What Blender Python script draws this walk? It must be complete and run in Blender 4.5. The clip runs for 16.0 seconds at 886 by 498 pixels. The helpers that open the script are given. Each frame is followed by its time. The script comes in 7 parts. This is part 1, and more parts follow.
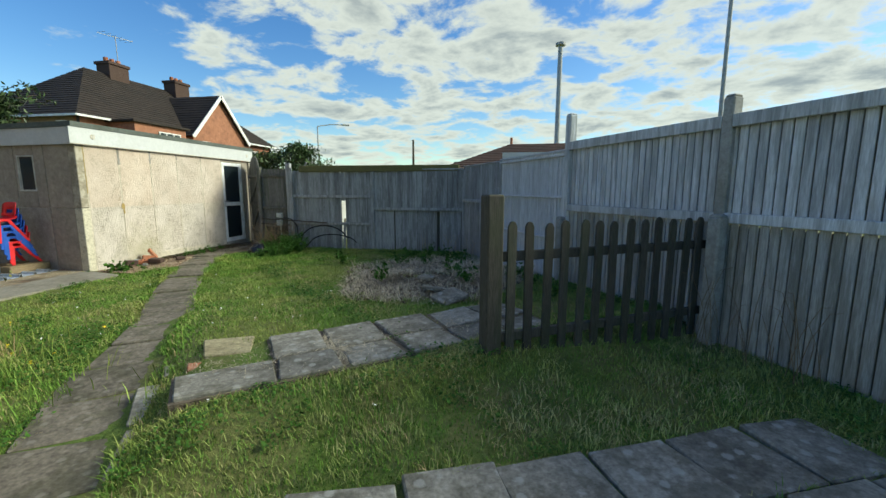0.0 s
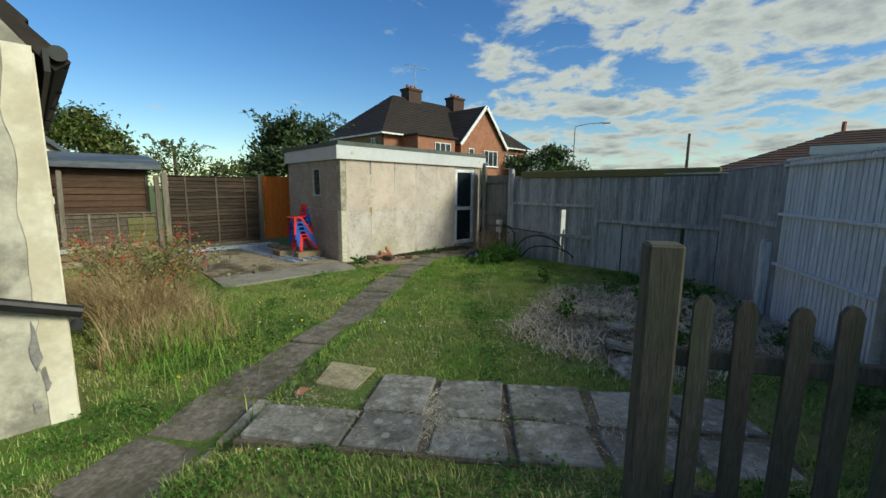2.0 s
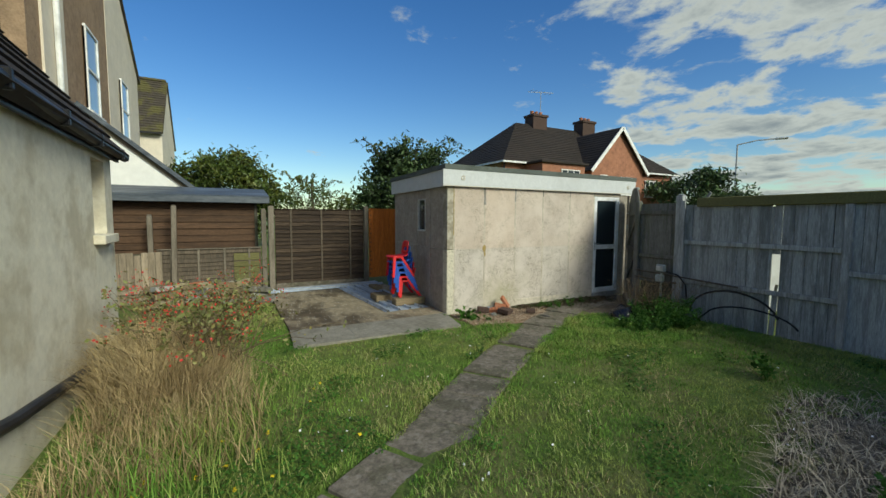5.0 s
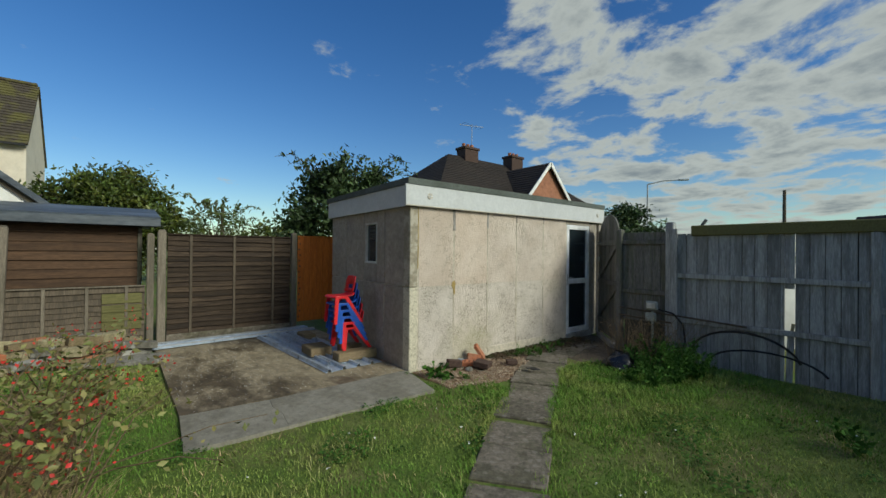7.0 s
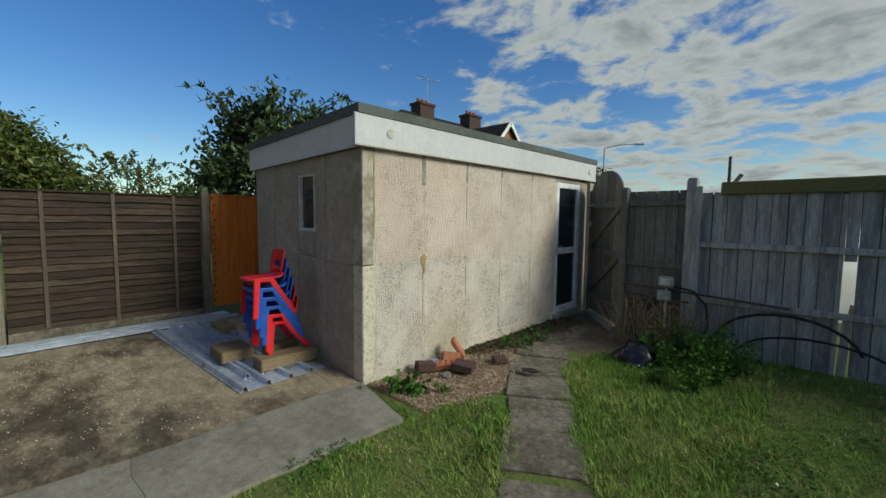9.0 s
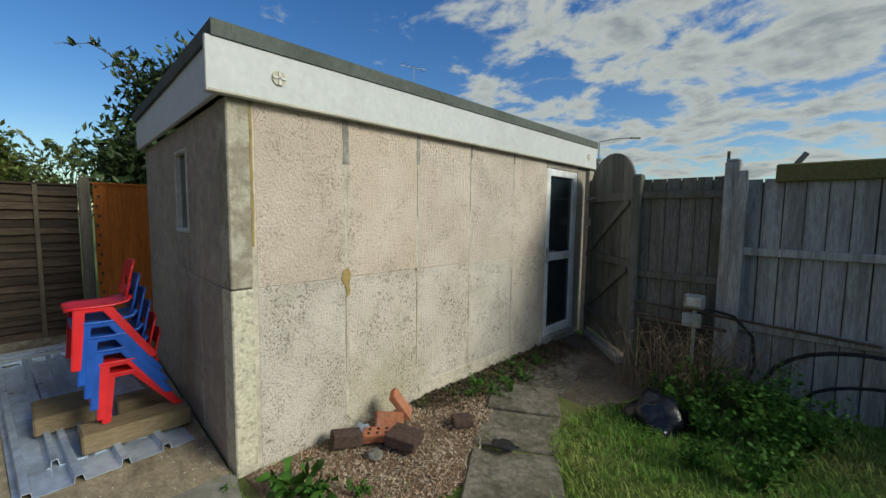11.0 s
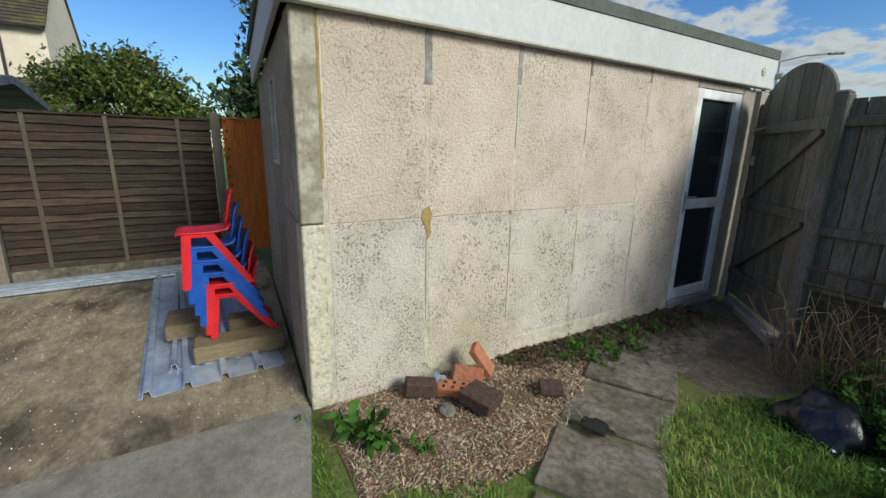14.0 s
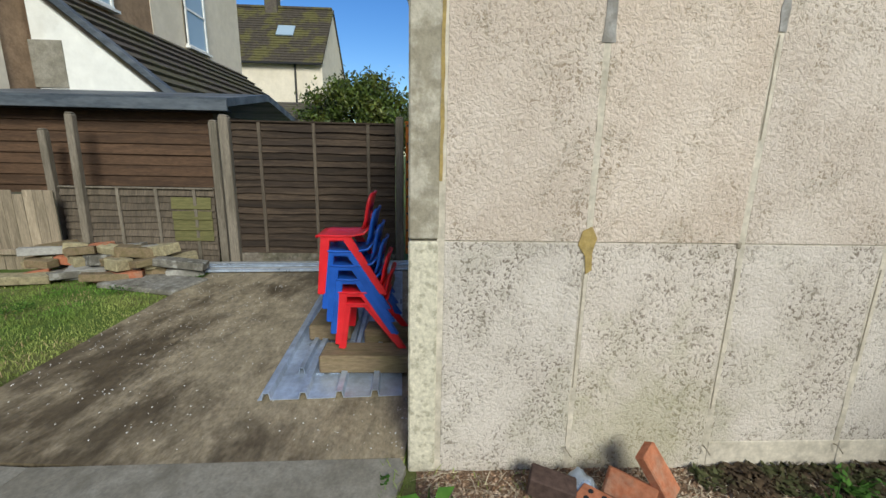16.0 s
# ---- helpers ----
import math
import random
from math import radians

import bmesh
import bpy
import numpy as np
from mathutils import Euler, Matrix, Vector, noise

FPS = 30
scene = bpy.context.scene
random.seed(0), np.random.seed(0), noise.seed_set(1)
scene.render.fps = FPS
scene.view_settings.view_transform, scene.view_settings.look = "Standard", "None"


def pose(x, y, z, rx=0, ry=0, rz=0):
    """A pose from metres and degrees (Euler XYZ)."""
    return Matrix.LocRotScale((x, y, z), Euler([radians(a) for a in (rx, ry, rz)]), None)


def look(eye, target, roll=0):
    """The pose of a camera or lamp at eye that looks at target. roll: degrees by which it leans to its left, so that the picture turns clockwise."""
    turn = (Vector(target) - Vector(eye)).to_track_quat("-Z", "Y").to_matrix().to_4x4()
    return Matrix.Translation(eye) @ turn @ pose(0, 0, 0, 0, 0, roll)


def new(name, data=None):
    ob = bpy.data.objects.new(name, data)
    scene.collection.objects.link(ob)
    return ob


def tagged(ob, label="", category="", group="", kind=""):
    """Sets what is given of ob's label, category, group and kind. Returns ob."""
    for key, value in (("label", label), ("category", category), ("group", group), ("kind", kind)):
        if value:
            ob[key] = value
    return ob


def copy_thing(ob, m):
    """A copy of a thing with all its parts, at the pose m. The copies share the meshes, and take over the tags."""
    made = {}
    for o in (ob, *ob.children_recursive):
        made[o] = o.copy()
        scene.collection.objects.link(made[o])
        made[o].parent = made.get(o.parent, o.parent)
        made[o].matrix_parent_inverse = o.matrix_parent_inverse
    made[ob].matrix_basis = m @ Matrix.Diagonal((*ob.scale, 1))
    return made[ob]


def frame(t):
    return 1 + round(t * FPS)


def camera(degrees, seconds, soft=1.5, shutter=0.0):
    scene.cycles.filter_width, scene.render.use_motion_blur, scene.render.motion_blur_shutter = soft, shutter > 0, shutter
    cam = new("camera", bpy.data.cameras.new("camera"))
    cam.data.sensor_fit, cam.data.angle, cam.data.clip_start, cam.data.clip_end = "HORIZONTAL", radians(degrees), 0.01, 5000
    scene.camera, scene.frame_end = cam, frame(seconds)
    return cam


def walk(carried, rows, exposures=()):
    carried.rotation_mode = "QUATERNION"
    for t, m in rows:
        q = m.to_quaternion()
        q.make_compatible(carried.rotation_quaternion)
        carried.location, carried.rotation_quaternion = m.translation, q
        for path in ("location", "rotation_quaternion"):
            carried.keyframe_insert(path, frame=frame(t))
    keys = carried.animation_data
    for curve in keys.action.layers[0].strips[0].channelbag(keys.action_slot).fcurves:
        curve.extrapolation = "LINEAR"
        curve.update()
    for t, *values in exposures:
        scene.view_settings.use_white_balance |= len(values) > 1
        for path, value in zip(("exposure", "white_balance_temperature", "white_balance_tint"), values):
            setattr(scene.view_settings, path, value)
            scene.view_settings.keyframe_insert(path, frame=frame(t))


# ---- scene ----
cam = camera(94.7, 16.0)
PATH = [
    (0, (-0.005, 0.007, 1.449), (-0.347, 1.957, 1.159), 0.1),
    (0.5, (0.288, 0.333, 1.597), (-0.262, 2.234, 1.307), 0.3),
    (1, (0.452, 0.619, 1.623), (-0.383, 2.413, 1.333), 0.6),
    (1.5, (0.466, 0.955, 1.636), (-0.677, 2.569, 1.342), 0.6),
    (2, (0.36, 1.283, 1.62), (-1.041, 2.679, 1.323), 0.6),
    (2.5, (0.188, 1.46, 1.643), (-1.39, 2.653, 1.347), 0.7),
    (3, (-0.025, 1.578, 1.646), (-1.705, 2.623, 1.351), 0.8),
    (3.2, (-0.12, 1.642, 1.66), (-1.822, 2.652, 1.367), 0.8),
    (5.3, (-1.552, 2.686, 1.661), (-3.312, 3.629, 1.543), 0.8),
    (5.5, (-1.748, 2.739, 1.64), (-3.499, 3.701, 1.557), 0.9),
    (6, (-2.134, 2.794, 1.65), (-3.842, 3.834, 1.632), 0.9),
    (6.5, (-2.601, 2.811, 1.635), (-4.236, 3.963, 1.65), 0.8),
    (7, (-2.903, 2.858, 1.599), (-4.459, 4.113, 1.61), 0.6),
    (7.5, (-3.221, 2.949, 1.54), (-4.713, 4.281, 1.513), 0.5),
    (8, (-3.612, 3.187, 1.512), (-5.064, 4.559, 1.424), 0.6),
    (8.5, (-3.955, 3.439, 1.556), (-5.376, 4.84, 1.425), 0.5),
    (9, (-4.251, 3.76, 1.574), (-5.644, 5.186, 1.417), 0.6),
    (9.5, (-4.499, 4.133, 1.587), (-5.868, 5.582, 1.429), 0.5),
    (9.7, (-4.589, 4.279, 1.574), (-5.947, 5.737, 1.411), 0.6),
    (11.8, (-4.983, 5.306, 1.566), (-6.389, 6.715, 1.365), 0.9),
    (12, (-4.978, 5.318, 1.564), (-6.398, 6.71, 1.353), 0.9),
    (12.5, (-4.958, 5.345, 1.566), (-6.42, 6.688, 1.327), 0.9),
    (13, (-4.956, 5.36, 1.564), (-6.471, 6.634, 1.277), 1.0),
    (13.5, (-5.003, 5.411, 1.543), (-6.593, 6.572, 1.19), 1.1),
    (14, (-5.13, 5.501, 1.52), (-6.815, 6.473, 1.053), 1.1),
    (14.5, (-5.213, 5.572, 1.541), (-6.947, 6.391, 0.972), 0.9),
    (15, (-5.333, 5.782, 1.512), (-7.139, 6.476, 1.004), 0.9),
    (15.5, (-5.487, 5.891, 1.521), (-7.384, 6.327, 1.063), 0.9),
    (16, (-5.714, 5.986, 1.459), (-7.662, 6.079, 1.016), 1.2),
]
walk(cam, [(t, look(eye, target, roll)) for t, eye, target, roll in PATH], [(t, stops, kelvin, tint) for t, stops, kelvin, tint in ((0, 0.68, 7000, -9), (1, 0.46, 6950, -8), (2, 0.30, 6850, -7), (3, 0.22, 6800, -7), (5.5, 0.14, 6800, -7), (6.5, 0.00, 6700, -6), (7.5, -0.06, 6600, -5), (9.5, -0.04, 6600, -4), (12, 0.06, 6700, -3), (13.5, 0.14, 6550, -2), (14.5, 0.32, 6350, 0), (16, 0.22, 6350, 0))])

# ---- world and sun ----
SUN_AZ, SUN_EL = -73.0, 31.0          # azimuth from +y towards -x, elevation
world = bpy.data.worlds.new("sky")
scene.world = world
world.use_nodes = True


def build_sky():
    nt = world.node_tree
    nt.nodes.clear()
    N, L = nt.nodes.new, nt.links.new
    out, bg = N("ShaderNodeOutputWorld"), N("ShaderNodeBackground")
    sky = N("ShaderNodeTexSky")
    sky.sky_type, sky.sun_disc = "NISHITA", False
    sky.sun_elevation, sky.sun_rotation = radians(SUN_EL), radians(-SUN_AZ)
    sky.air_density, sky.dust_density, sky.ozone_density = 1.0, 0.6, 2.5
    co = N("ShaderNodeTexCoord")
    sep = N("ShaderNodeSeparateXYZ")
    L(co.outputs["Generated"], sep.inputs[0])

    def mth(op, a, b=0.0, clamp=False):
        n = N("ShaderNodeMath")
        n.operation, n.use_clamp = op, clamp
        for i, v in enumerate((a, b)):
            if isinstance(v, (int, float)):
                n.inputs[i].default_value = v
            else:
                L(v, n.inputs[i])
        return n.outputs[0]

    # flat cloud layer: the direction divided by its height
    zc = mth("ADD", mth("MAXIMUM", sep.outputs[2], 0.0), 0.17)
    comb = N("ShaderNodeCombineXYZ")
    L(mth("DIVIDE", sep.outputs[0], zc), comb.inputs[0])
    L(mth("DIVIDE", sep.outputs[1], zc), comb.inputs[1])

    def layer(scale, detail, rough, off, squash=1.0):
        mp = N("ShaderNodeMapping")
        mp.inputs["Location"].default_value = off
        mp.inputs["Rotation"].default_value = (0, 0, radians(20))
        mp.inputs["Scale"].default_value = (scale, scale * squash, 1)
        L(comb.outputs[0], mp.inputs[0])
        n = N("ShaderNodeTexNoise")
        n.inputs["Scale"].default_value = 1.0
        n.inputs["Detail"].default_value = detail
        n.inputs["Roughness"].default_value = rough
        n.inputs["Distortion"].default_value = 0.25
        L(mp.outputs[0], n.inputs[0])
        return n.outputs[0]

    shape = layer(2.5, 10, 0.60, (5.4, 2.9, 0), 1.0)
    # clear towards the west-north-west, broken cloud elsewhere
    level = mth("SQRT", mth("ADD", mth("ADD", mth("MULTIPLY", sep.outputs[0], sep.outputs[0]), mth("MULTIPLY", sep.outputs[1], sep.outputs[1])), 0.02))
    east = mth("DIVIDE", mth("ADD", mth("MULTIPLY", sep.outputs[0], 0.80), mth("MULTIPLY", sep.outputs[1], 0.60)), level)
    bias = mth("MULTIPLY", mth("ADD", east, 0.03), 0.36)
    bias = mth("MAXIMUM", mth("MINIMUM", bias, 0.075), -0.14)
    dens = mth("ADD", shape, bias)
    cover = N("ShaderNodeMapRange")
    cover.interpolation_type = "SMOOTHSTEP"
    cover.inputs[1].default_value, cover.inputs[2].default_value = 0.485, 0.60
    L(dens, cover.inputs[0])
    thick = N("ShaderNodeMapRange")
    thick.interpolation_type = "SMOOTHSTEP"
    thick.inputs[1].default_value, thick.inputs[2].default_value = 0.56, 0.78
    L(mth("ADD", dens, mth("MULTIPLY", mth("SUBTRACT", layer(3.0, 6, 0.6, (7.3, 2.2, 0), 1.5), 0.5), 0.22)), thick.inputs[0])
    cc = N("ShaderNodeMix")
    cc.data_type = "RGBA"
    L(thick.outputs[0], cc.inputs[0])
    cc.inputs[6].default_value, cc.inputs[7].default_value = (4.6, 4.65, 4.8, 1), (2.2, 2.4, 2.8, 1)
    mix = N("ShaderNodeMix")
    mix.data_type = "RGBA"
    L(mth("MULTIPLY", cover.outputs[0], 0.95), mix.inputs[0])
    sat = N("ShaderNodeHueSaturation")
    sat.inputs["Saturation"].default_value, sat.inputs["Hue"].default_value, sat.inputs["Value"].default_value = 1.32, 0.515, 1.15
    L(sky.outputs[0], sat.inputs["Color"])
    L(sat.outputs[0], mix.inputs[6])
    L(cc.outputs[2], mix.inputs[7])
    L(mix.outputs[2], bg.inputs[0])
    bg.inputs[1].default_value = 0.107
    L(bg.outputs[0], out.inputs[0])


build_sky()
sun = new("sun", bpy.data.lights.new("sun", "SUN"))
sun.data.energy, sun.data.angle, sun.data.color = 2.95, radians(22), (1.0, 0.94, 0.845)
_a, _e = radians(SUN_AZ), radians(SUN_EL)
SUN_DIR = Vector((-math.sin(_a) * math.cos(_e), math.cos(_a) * math.cos(_e), math.sin(_e)))
sun.matrix_world = look((0, 0, 30), Vector((0, 0, 30)) - SUN_DIR)

# ---- materials ----


def surface(name, a, b, stain=None, grain=40.0, patch=1.5, rough=0.85, bump=0.3, depth=0.01, stretch=(1, 1, 1),
            metal=0.0, vary=0.12, amount=0.5, pebble=0.0, spec=0.3, coords="Object", shift=1.0, mottle=0.22, lo=0.47, hi=0.57):
    """A surface of two close colours in fine grain, with larger stains, relief and a change of tone from piece to piece."""
    m = bpy.data.materials.new(name)
    m.use_nodes = True
    nt = m.node_tree
    N, L = nt.nodes.new, nt.links.new
    bs = nt.nodes["Principled BSDF"]
    co, inf = N("ShaderNodeTexCoord"), N("ShaderNodeObjectInfo")
    mp = N("ShaderNodeMapping")
    mp.inputs["Scale"].default_value = stretch
    L(co.outputs[coords], mp.inputs[0])
    sh = N("ShaderNodeVectorMath")
    sh.operation = "MULTIPLY_ADD"
    L(inf.outputs["Random"], sh.inputs[0])
    sh.inputs[1].default_value = (37.0 * shift, 19.0 * shift, 53.0 * shift)
    L(mp.outputs[0], sh.inputs[2])

    def noise_tex(scale, detail, rg=0.6):
        n = N("ShaderNodeTexNoise")
        n.inputs["Scale"].default_value, n.inputs["Detail"].default_value, n.inputs["Roughness"].default_value = scale, detail, rg
        L(sh.outputs[0], n.inputs[0])
        return n.outputs[0]

    def rng(x, lo, hi):
        r = N("ShaderNodeMapRange")
        r.inputs[1].default_value, r.inputs[2].default_value = lo, hi
        L(x, r.inputs[0])
        return r.outputs[0]

    def mixed(f, x, y):
        q = N("ShaderNodeMix")
        q.data_type = "RGBA"
        L(f, q.inputs[0])
        for k, v in ((6, x), (7, y)):
            if isinstance(v, tuple):
                q.inputs[k].default_value = (*v, 1)
            else:
                L(v, q.inputs[k])
        return q.outputs[2]

    fine = noise_tex(grain, 5)
    col = mixed(rng(fine, 0.3, 0.7), a, b)
    big = noise_tex(patch, 6, 0.65)
    if stain:
        k = N("ShaderNodeMath")
        k.operation = "MULTIPLY"
        k.inputs[1].default_value = amount
        L(rng(big, lo, hi), k.inputs[0])
        col = mixed(k.outputs[0], col, stain)
    if mottle:
        mid = rng(noise_tex(math.sqrt(grain * patch) * 1.3, 4, 0.7), 0.3, 0.7)
        mid.node.inputs[3].default_value, mid.node.inputs[4].default_value = 1 - mottle, 1 + mottle
        mm = N("ShaderNodeMix")
        mm.data_type, mm.blend_type = "RGBA", "MULTIPLY"
        mm.inputs[0].default_value = 1.0
        L(col, mm.inputs[6])
        L(mid, mm.inputs[7])
        col = mm.outputs[2]
    hs = N("ShaderNodeHueSaturation")
    v = rng(inf.outputs["Random"], 0.0, 1.0)
    r = v.node
    r.inputs[3].default_value, r.inputs[4].default_value = 1 - vary, 1 + vary
    L(v, hs.inputs["Value"])
    L(col, hs.inputs["Color"])
    L(hs.outputs[0], bs.inputs["Base Color"])
    rr = rng(big, 0.3, 0.7)
    rr.node.inputs[3].default_value, rr.node.inputs[4].default_value = min(1, rough + 0.08), max(0.05, rough - 0.1)
    L(rr, bs.inputs["Roughness"])
    bs.inputs["Metallic"].default_value = metal
    bs.inputs["Specular IOR Level"].default_value = spec
    if bump:
        bp = N("ShaderNodeBump")
        bp.inputs["Strength"].default_value, bp.inputs["Distance"].default_value = bump, depth
        h = fine
        if pebble:
            vo = N("ShaderNodeTexVoronoi")
            vo.inputs["Scale"].default_value = pebble
            L(sh.outputs[0], vo.inputs[0])
            ad = N("ShaderNodeMath")
            ad.operation = "SUBTRACT"
            L(fine, ad.inputs[0])
            L(vo.outputs["Distance"], ad.inputs[1])
            h = ad.outputs[0]
        L(h, bp.inputs["Height"])
        L(bp.outputs[0], bs.inputs["Normal"])
    return m



def pebbledash(name, a, b, pit, amount, green=None, rough=1.0, where=(0.44, 0.60)):
    """Cream pebbledash: a worm-like cast of lumps and hollows, grime and painted pit shade in the hollows of some
    patches, faint broad tones, algae in one spot.
    """
    m = bpy.data.materials.new(name)
    m.use_nodes = True
    nt = m.node_tree
    N, L = nt.nodes.new, nt.links.new
    bs = nt.nodes["Principled BSDF"]
    co, inf = N("ShaderNodeTexCoord"), N("ShaderNodeObjectInfo")

    def rng(x, lo, hi, c=0.0, d=1.0):
        r = N("ShaderNodeMapRange")
        for i, v in enumerate((lo, hi, c, d)):
            r.inputs[i + 1].default_value = v
        L(x, r.inputs[0])
        return r.outputs[0]

    def tex(scale, detail, rg=0.6, warp=0.0):
        n = N("ShaderNodeTexNoise")
        for k, v in (("Scale", scale), ("Detail", detail), ("Roughness", rg), ("Distortion", warp)):
            n.inputs[k].default_value = v
        L(co.outputs["Object"], n.inputs[0])
        return n.outputs[0]

    def mth(op, x, y):
        n = N("ShaderNodeMath")
        n.operation = op
        for i, v in enumerate((x, y)):
            if isinstance(v, (int, float)):
                n.inputs[i].default_value = v
            else:
                L(v, n.inputs[i])
        return n.outputs[0]

    def mixed(f, x, y):
        q = N("ShaderNodeMix")
        q.data_type = "RGBA"
        L(f, q.inputs[0])
        for k, v in ((6, x), (7, y)):
            if isinstance(v, tuple):
                q.inputs[k].default_value = (*v, 1)
            else:
                L(v, q.inputs[k])
        return q.outputs[2]
    cast = tex(66, 2.5, 0.6, 0.7)
    col = mixed(rng(tex(2.2, 5, 0.65), 0.35, 0.65), a, b)
    col = mixed(rng(tex(130, 3), 0.40, 0.75, 0.0, 0.22), col, (0.36, 0.31, 0.25))
    # hollows take a dark tint: pit shadows put into the colour, with grime
    hollow = rng(cast, 0.47, 0.385)
    patch = rng(tex(3.1, 6, 0.7), where[0], where[1], 0.06, 1.0)
    col = mixed(mth("MULTIPLY", mth("MULTIPLY", hollow, patch), amount), col, pit)
    col = mixed(mth("MULTIPLY", rng(tex(7.0, 6, 0.75), 0.48, 0.66, 0.0, 0.45), rng(patch, 0.3, 1.0)), col, (0.31, 0.28, 0.22))
    if green:
        spot = N("ShaderNodeVectorMath")
        spot.operation = "DISTANCE"
        L(co.outputs["Object"], spot.inputs[0])
        spot.inputs[1].default_value = (-7.4, 7.02, 0.10)
        near = rng(mth("ADD", spot.outputs["Value"], mth("MULTIPLY", mth("SUBTRACT", tex(4.5, 5, 0.7), 0.5), 1.5)), 0.15, 0.62, 0.50, 0.0)
        col = mixed(near, col, green)
        col = mixed(rng(tex(1.3, 5, 0.7), 0.50, 0.64, 0.0, 0.15), col, green)
    hs = N("ShaderNodeHueSaturation")
    L(rng(inf.outputs["Random"], 0.0, 1.0, 0.95, 1.05), hs.inputs["Value"])
    L(rng(inf.outputs["Random"], 0.2, 0.9, 0.88, 1.12), hs.inputs["Saturation"])
    L(col, hs.inputs["Color"])
    L(hs.outputs[0], bs.inputs["Base Color"])
    bs.inputs["Roughness"].default_value = 0.95
    bs.inputs["Specular IOR Level"].default_value = 0.2
    bp = N("ShaderNodeBump")
    bp.inputs["Strength"].default_value, bp.inputs["Distance"].default_value = 0.55, 0.0085 * rough
    L(mth("ADD", rng(cast, 0.36, 0.60), mth("MULTIPLY", tex(150, 3), 0.35)), bp.inputs["Height"])
    L(bp.outputs[0], bs.inputs["Normal"])
    return m


M = {}
M["grass_ground"] = surface("lawn_soil", (0.071, 0.122, 0.022), (0.133, 0.184, 0.041), (0.163, 0.153, 0.061), 30, 0.9, 0.95, 0.7, 0.03, amount=0.7, vary=0)
M["blade"] = surface("grass_blade", (0.092, 0.205, 0.034), (0.185, 0.305, 0.060), (0.36, 0.37, 0.12), 9, 0.75, 0.85, 0, vary=0, amount=0.7, mottle=0.35, lo=0.46, hi=0.62, spec=0.1)
M["weed"] = surface("weed_leaf", (0.036, 0.100, 0.016), (0.072, 0.152, 0.027), None, 14, 2, 0.75, 0, vary=0.2, spec=0.15)
M["straw"] = surface("dry_grass", (0.40, 0.30, 0.15), (0.56, 0.44, 0.25), (0.24, 0.16, 0.08), 12, 2, 0.8, 0, vary=0.1)
M["twig"] = surface("twig", (0.16, 0.11, 0.07), (0.25, 0.19, 0.12), None, 30, 2, 0.8, 0)
M["berry"] = surface("red_petal", (0.50, 0.025, 0.03), (0.60, 0.06, 0.045), None, 30, 2, 0.5, 0)
M["bushleaf"] = surface("bush_leaf", (0.12, 0.145, 0.042), (0.20, 0.21, 0.075), (0.30, 0.23, 0.10), 9, 2.5, 0.55, 0, vary=0.1)
M["render_up"] = pebbledash("pebbledash", (0.595, 0.495, 0.425), (0.695, 0.60, 0.53), (0.25, 0.185, 0.12), 0.75, rough=1.2)
M["render_low"] = pebbledash("weathered_pebbledash", (0.585, 0.52, 0.47), (0.695, 0.625, 0.575), (0.155, 0.12, 0.09), 0.85, (0.36, 0.345, 0.215), where=(0.42, 0.56))
M["render_smooth"] = surface("smooth_render_margin", (0.52, 0.465, 0.39), (0.62, 0.56, 0.475), (0.36, 0.32, 0.255), 50, 3.5, 0.92, 0.3, 0.003, amount=0.55, vary=0.04, shift=0.0, lo=0.5, hi=0.62)
M["pier_low"] = surface("flaking_painted_pier", (0.56, 0.52, 0.42), (0.64, 0.595, 0.49), (0.20, 0.18, 0.12), 60, 24, 0.95, 0.5, 0.005, amount=0.45, vary=0.0, lo=0.52, hi=0.60)
M["stain"] = surface("blue_grey_mortar_run", (0.25, 0.24, 0.235), (0.33, 0.315, 0.30), (0.17, 0.15, 0.13), 50, 9, 0.95, 0.3, 0.003, amount=0.6)
M["ochre"] = surface("ochre_mortar", (0.36, 0.26, 0.09), (0.42, 0.31, 0.13), (0.26, 0.20, 0.09), 60, 9)
M["groove"] = surface("dirty_joint_recess", (0.23, 0.20, 0.155), (0.33, 0.285, 0.225), None, 50, 4, 0.95, 0.3)
# darker than the long wall's pebbledash: the end wall's shade is in this colour
M["render_end"] = surface("shade_toned_pebbledash", (0.34, 0.30, 0.255), (0.43, 0.385, 0.335), (0.27, 0.24, 0.20), 70, 1.2, 0.95, 0.5, 0.008, pebble=75, amount=0.4, vary=0.05)
M["pier"] = surface("bare_concrete_pier", (0.43, 0.39, 0.325), (0.53, 0.485, 0.41), (0.22, 0.19, 0.13), 60, 5, 0.95, 0.5, 0.006, amount=0.6)
M["joint"] = surface("joint_mortar", (0.48, 0.435, 0.365), (0.57, 0.525, 0.45), None, 60, 3, 0.95, 0.3)
M["fascia"] = surface("white_fascia", (0.54, 0.56, 0.585), (0.62, 0.635, 0.65), (0.40, 0.41, 0.41), 25, 1.4, 0.5, 0.05, amount=0.18, vary=0.02, mottle=0.05)
M["felt"] = surface("green_grey_felt", (0.085, 0.10, 0.095), (0.13, 0.145, 0.135), (0.06, 0.07, 0.06), 120, 2, 0.95, 0.4)
M["upvc"] = surface("white_plastic", (0.74, 0.76, 0.80), (0.80, 0.81, 0.84), (0.6, 0.6, 0.6), 10, 2, 0.35, 0, amount=0.2, vary=0.02, spec=0.5)
M["winframe"] = surface("weathered_window_frame", (0.56, 0.56, 0.54), (0.64, 0.64, 0.62), (0.42, 0.40, 0.36), 20, 4, 0.6, 0, vary=0.03)
